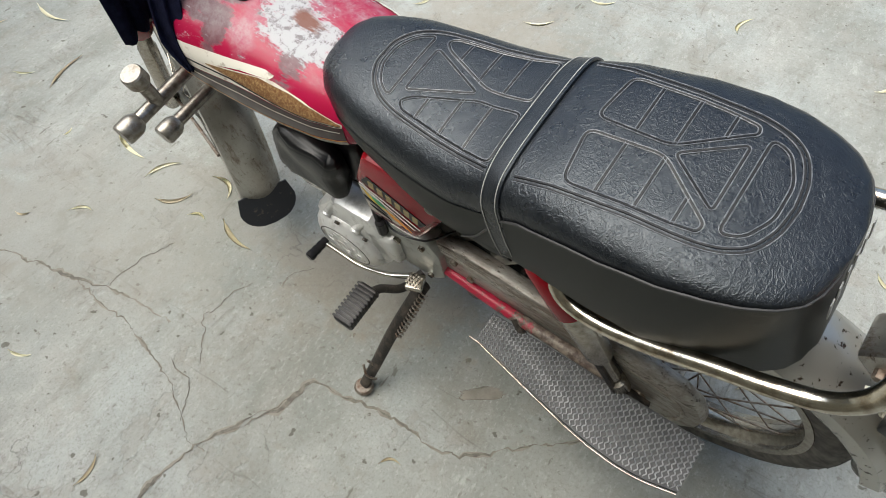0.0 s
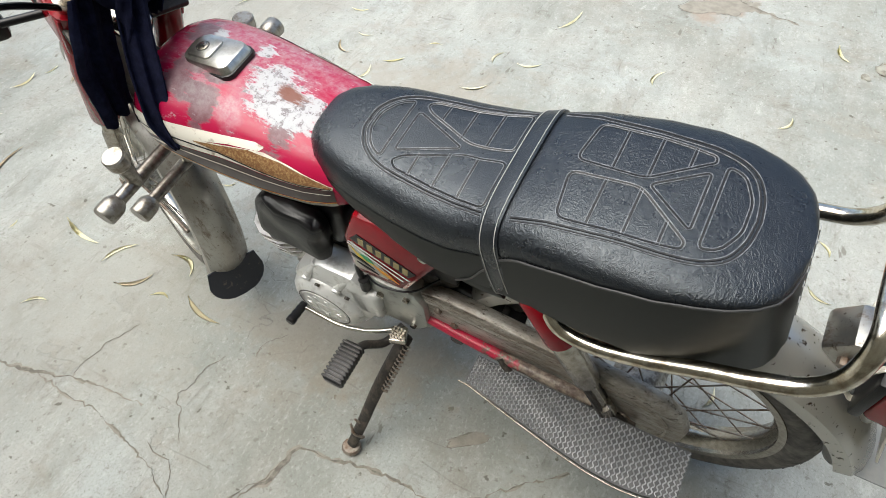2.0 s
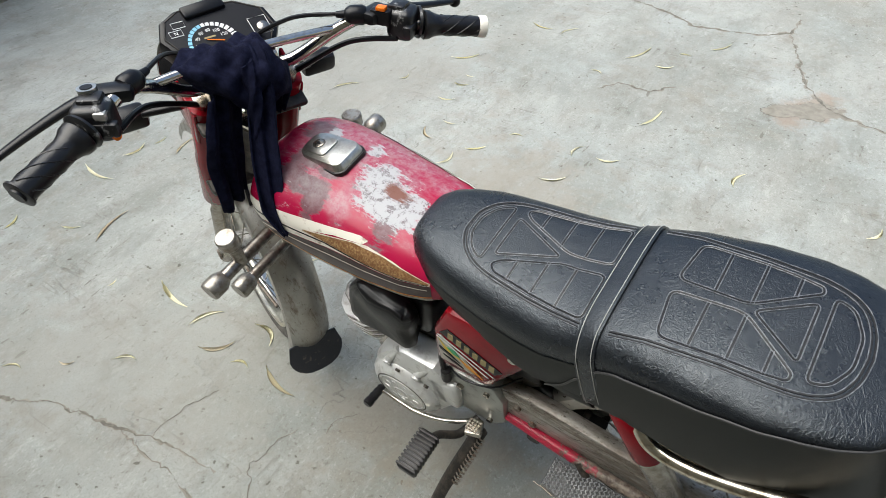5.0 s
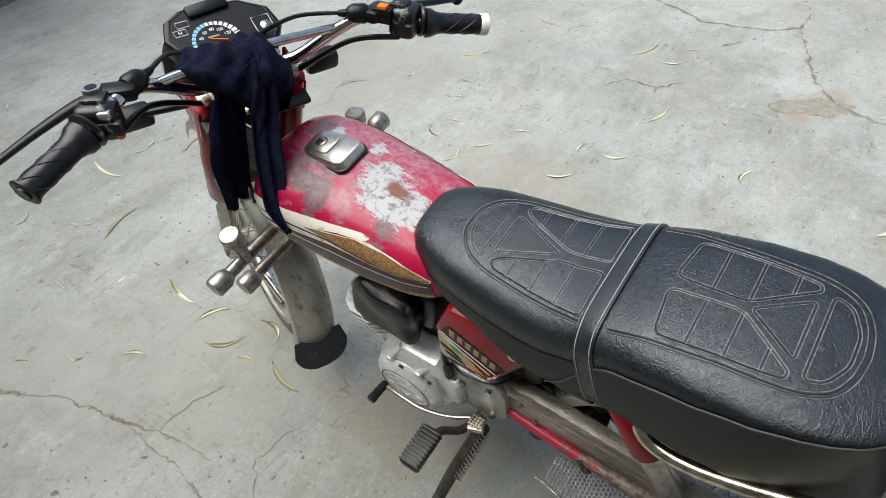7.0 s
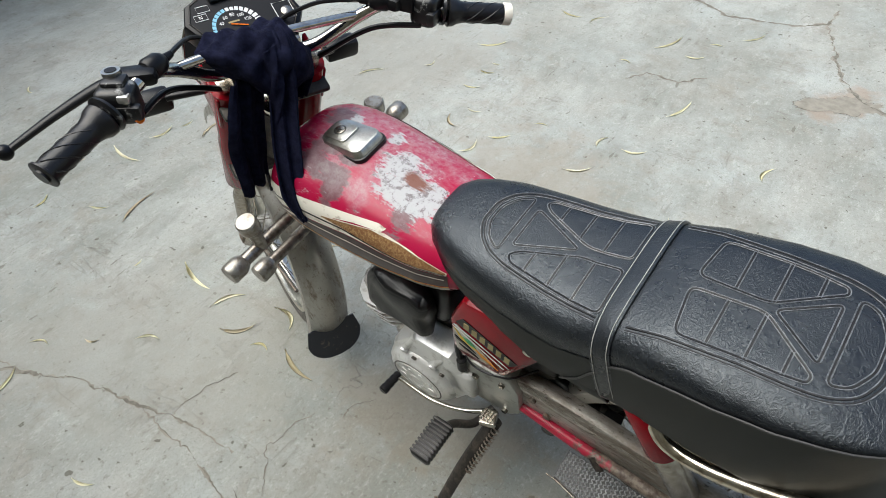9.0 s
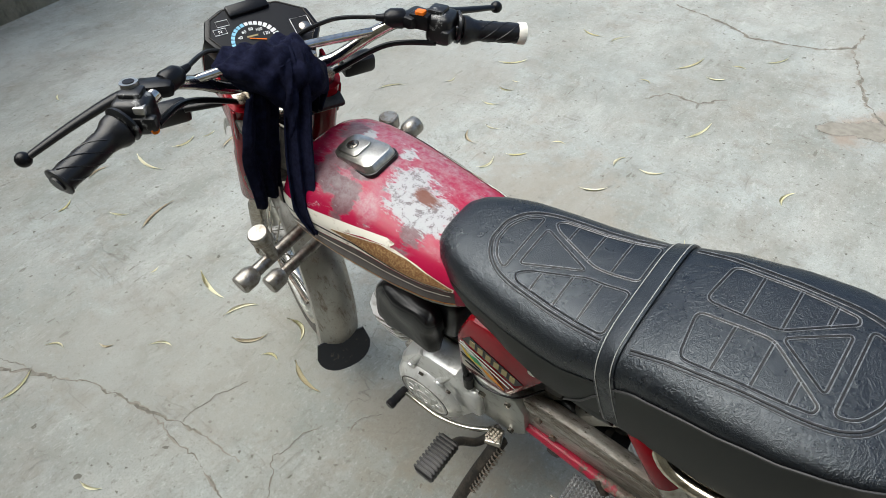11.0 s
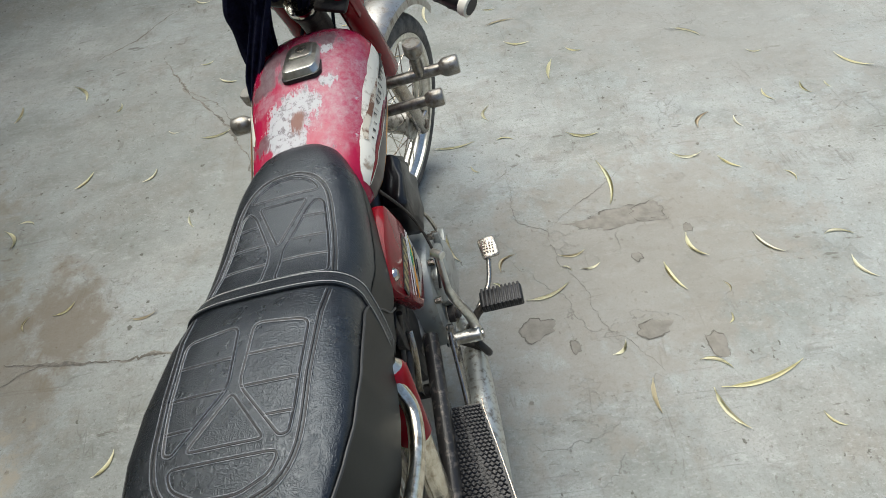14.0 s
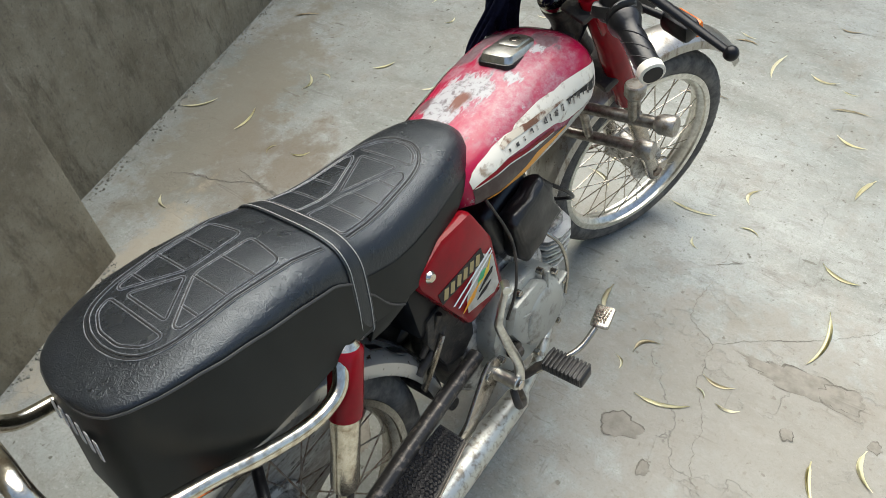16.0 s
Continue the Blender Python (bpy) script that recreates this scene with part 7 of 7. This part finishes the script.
LEAF_SHAPES = [leaf_mesh(k) for k in range(9)]
LEAVES_A = [
    (1.29, -0.60, 177, 0.206), (1.37, -0.90, -101, 0.098), (1.30, -1.02, -142, 0.085), (1.61, -1.29, -165, 0.077),
    (1.49, -1.13, -173, 0.064), (1.52, -1.02, -41, 0.100), (1.62, -1.43, -173, 0.072), (1.20, -1.17, -162, 0.058),
    (0.95, -0.99, -147, 0.105), (0.94, -1.19, -101, 0.085), (0.98, -0.79, -161, 0.101), (0.88, -0.69, -164, 0.109),
    (1.02, -0.43, -85, 0.082), (0.96, -0.47, -79, 0.060), (0.96, -0.40, -131, 0.037), (0.89, -0.33, -72, 0.137),
    (1.01, -0.24, -41, 0.080), (1.10, -0.09, -166, 0.118), (0.93, -0.19, -146, 0.046), (0.68, -0.47, -49, 0.060),
    (0.53, -0.52, 175, 0.096), (0.55, -0.79, -79, 0.229), (0.47, -0.68, -159, 0.123), (0.59, -0.69, -117, 0.082),
]
LEAVES_B = [
    (0.72, -0.78, -29, 0.037), (0.82, -0.81, -170, 0.040), (0.41, -0.90, -140, 0.056), (2.07, -1.16, -132, 0.126),
    (1.89, -1.36, -106, 0.057), (1.95, -0.58, 164, 0.137), (2.18, -0.49, -102, 0.107), (2.07, -0.70, -120, 0.068),
    (2.34, -0.45, -77, 0.134), (1.55, -0.60, -103, 0.111), (1.73, -0.30, -8, 0.088), (1.58, -0.15, -87, 0.153),
    (1.57, -0.33, -96, 0.062), (1.44, -0.21, -142, 0.050), (1.68, 1.18, -31, 0.096), (1.66, 0.94, -32, 0.079),
    (1.39, 0.75, -159, 0.067), (1.42, 1.37, -154, 0.105), (1.09, 1.09, -50, 0.070), (1.05, 1.19, -3, 0.052),
    (1.02, 0.84, -79, 0.073), (1.49, 1.33, -101, 0.060), (2.11, 1.15, -11, 0.066), (2.16, 1.57, -1, 0.110),
]
LEAVES_C = [
    (1.90, 0.89, -110, 0.046), (0.57, 0.85, -31, 0.080), (2.25, 1.34, -148, 0.150), (1.85, 0.72, -75, 0.115),
    (1.89, 0.58, -155, 0.062), (2.52, 0.21, -67, 0.080), (2.75, 0.47, -115, 0.172), (2.93, 0.91, -111, 0.088),
    (2.67, 0.02, -108, 0.076), (2.36, 0.82, -72, 0.056), (2.20, 0.71, -112, 0.082), (1.63, 0.39, -148, 0.071),
    (1.03, -2.08, -113, 0.183), (1.13, -1.81, 170, 0.060), (0.88, -2.01, -159, 0.086), (0.83, -2.16, -172, 0.063),
    (1.74, -1.67, -139, 0.146), (1.62, -1.51, -173, 0.042), (0.82, -1.20, -159, 0.093), (0.78, -1.55, -106, 0.164),
    (0.36, -1.30, -101, 0.102), (1.56, -2.14, 169, 0.126), (1.41, -2.14, -119, 0.119), (0.71, -2.32, -125, 0.129),
]
LEAVES_D = [
    (2.17, 0.03, -75, 0.178), (2.50, -0.15, 178, 0.188), (2.30, 0.11, -151, 0.077), (3.35, -0.22, 160, 0.079),
    (1.71, 0.14, 168, 0.169), (1.54, 0.16, -119, 0.110), (1.44, 0.21, -138, 0.106), (1.35, 0.12, 157, 0.108),
    (1.19, 0.21, 166, 0.142), (1.33, 0.23, -168, 0.057), (1.77, 0.48, -147, 0.046), (1.93, 0.21, -85, 0.035),
    (1.10, 1.63, -38, 0.139), (1.12, 1.40, 12, 0.139), (1.80, 1.72, -46, 0.115), (0.66, 1.30, -115, 0.072),
    (-0.02, 0.70, -132, 0.036), (2.93, -0.32, -82, 0.086), (2.61, 0.01, -86, 0.090), (2.51, -0.32, -93, 0.109),
    (2.47, -0.42, -94, 0.060), (-0.08, -1.23, -115, 0.086), (-0.22, -1.73, 113, 0.113), (-0.25, -0.70, 122, 0.065),
]
LEAVES_E = [
    (-0.26, -0.53, 149, 0.071), (0.48, 0.47, -149, 0.048), (-0.06, -0.11, -102, 0.066),
]
for k, (x, y, turn, long) in enumerate(LEAVES_A + LEAVES_B + LEAVES_C + LEAVES_D + LEAVES_E):
    ob = new("fallen_leaf", LEAF_SHAPES[k % 9])
    ob.matrix_world = pose(x, y, ground_z(x, y) + 0.001, 0, 0, turn) @ Matrix.Diagonal((long, min(long, 0.10) * random.uniform(0.8, 1.15) + 0.02, min(long, 0.10) * 0.8, 1))
    tagged(ob, "narrow dry yellow leaf lying on the concrete", "leaf", "fallen leaves")


# ---------------------------------------------------------------- rubble and a post at the edges of the yard
def stone(x, y, size, seed):
    bm = B()
    bmesh.ops.create_icosphere(bm, subdivisions=3, radius=1.0)
    off = Vector((seed * 3.1, seed * 1.7, 0))
    for v in bm.verts:
        d = v.co.copy()
        k = 1 + 0.45 * noise.noise(d * 1.3 + off) + 0.20 * noise.noise(d * 4 + off) + 0.10 * noise.noise(d * 9 + off)
        v.co = Vector((d.x * size * k, d.y * size * 0.75 * k, min(0.42, max(-0.2, d.z)) * size * (0.42 + 0.1 * noise.noise(d * 6 + off))))
    bmesh.ops.transform(bm, matrix=pose(x, y, size * 0.05, 0, 0, seed * 47), verts=bm.verts)
    return tagged(link_mesh("rubble_stone", bm, stone_mat, 50), "broken flat piece of concrete lying on the yard", "stone", "broken concrete")


for k, (x, y, size) in enumerate(((-0.46, -1.50, 0.10), (-0.60, -1.63, 0.09), (-0.38, -1.67, 0.05), (-0.56, -1.79, 0.07), (-0.68, -1.40, 0.12), (-0.30, -1.61, 0.02), (-0.42, -1.37, 0.02), (-0.74, -1.85, 0.1))):
    stone(x, y, size, k + 1)
spall(-0.50, -1.69, 0.16, 0.12, 20, 40, soil_mat)
spall(-0.54, -1.19, 0.065, 0.030, 140, 41, soil_mat)
crumbs, rnd = B(), random.Random(12)
for k in range(420):
    u = rnd.random()
    if k % 4:
        x = 0.45 + 1.7 * u
        y = 1.521 + 0.3167 * (x - 0.45) - abs(rnd.gauss(0, 0.018)) - 0.004
    else:
        x = -0.35 + 0.78 * u
        y = 1.234 + 0.320 * (x - 0.427) - abs(rnd.gauss(0, 0.016)) - 0.004
    r = rnd.uniform(0.0015, 0.0055)
    shape = bmesh.ops.create_icosphere(crumbs, subdivisions=1, radius=r, matrix=Matrix.Translation((x, y, ground_z(x, y) + r * 0.3)))
    for v in shape["verts"]:
        v.co += Vector((rnd.uniform(-1, 1), rnd.uniform(-1, 1), rnd.uniform(-0.6, 0.6))) * r * 0.35
tagged(link_mesh("mortar_crumbs", crumbs, stone_mat, 30), "small crumbs of mortar lying along the wall foot", "crumbs", kind="stuff")
post = B()
block(post, (3.74, 1.51, 0.55), (0.11, 0.11, 1.14), 0.006)
tagged(link_mesh("wooden_post", post, material("old_wood", (0.33, 0.28, 0.22), 0.8, second=(0.20, 0.15, 0.11), scale=12, amount=1, bump=0.3)), "old grey-brown wooden post standing near the wall", "post")
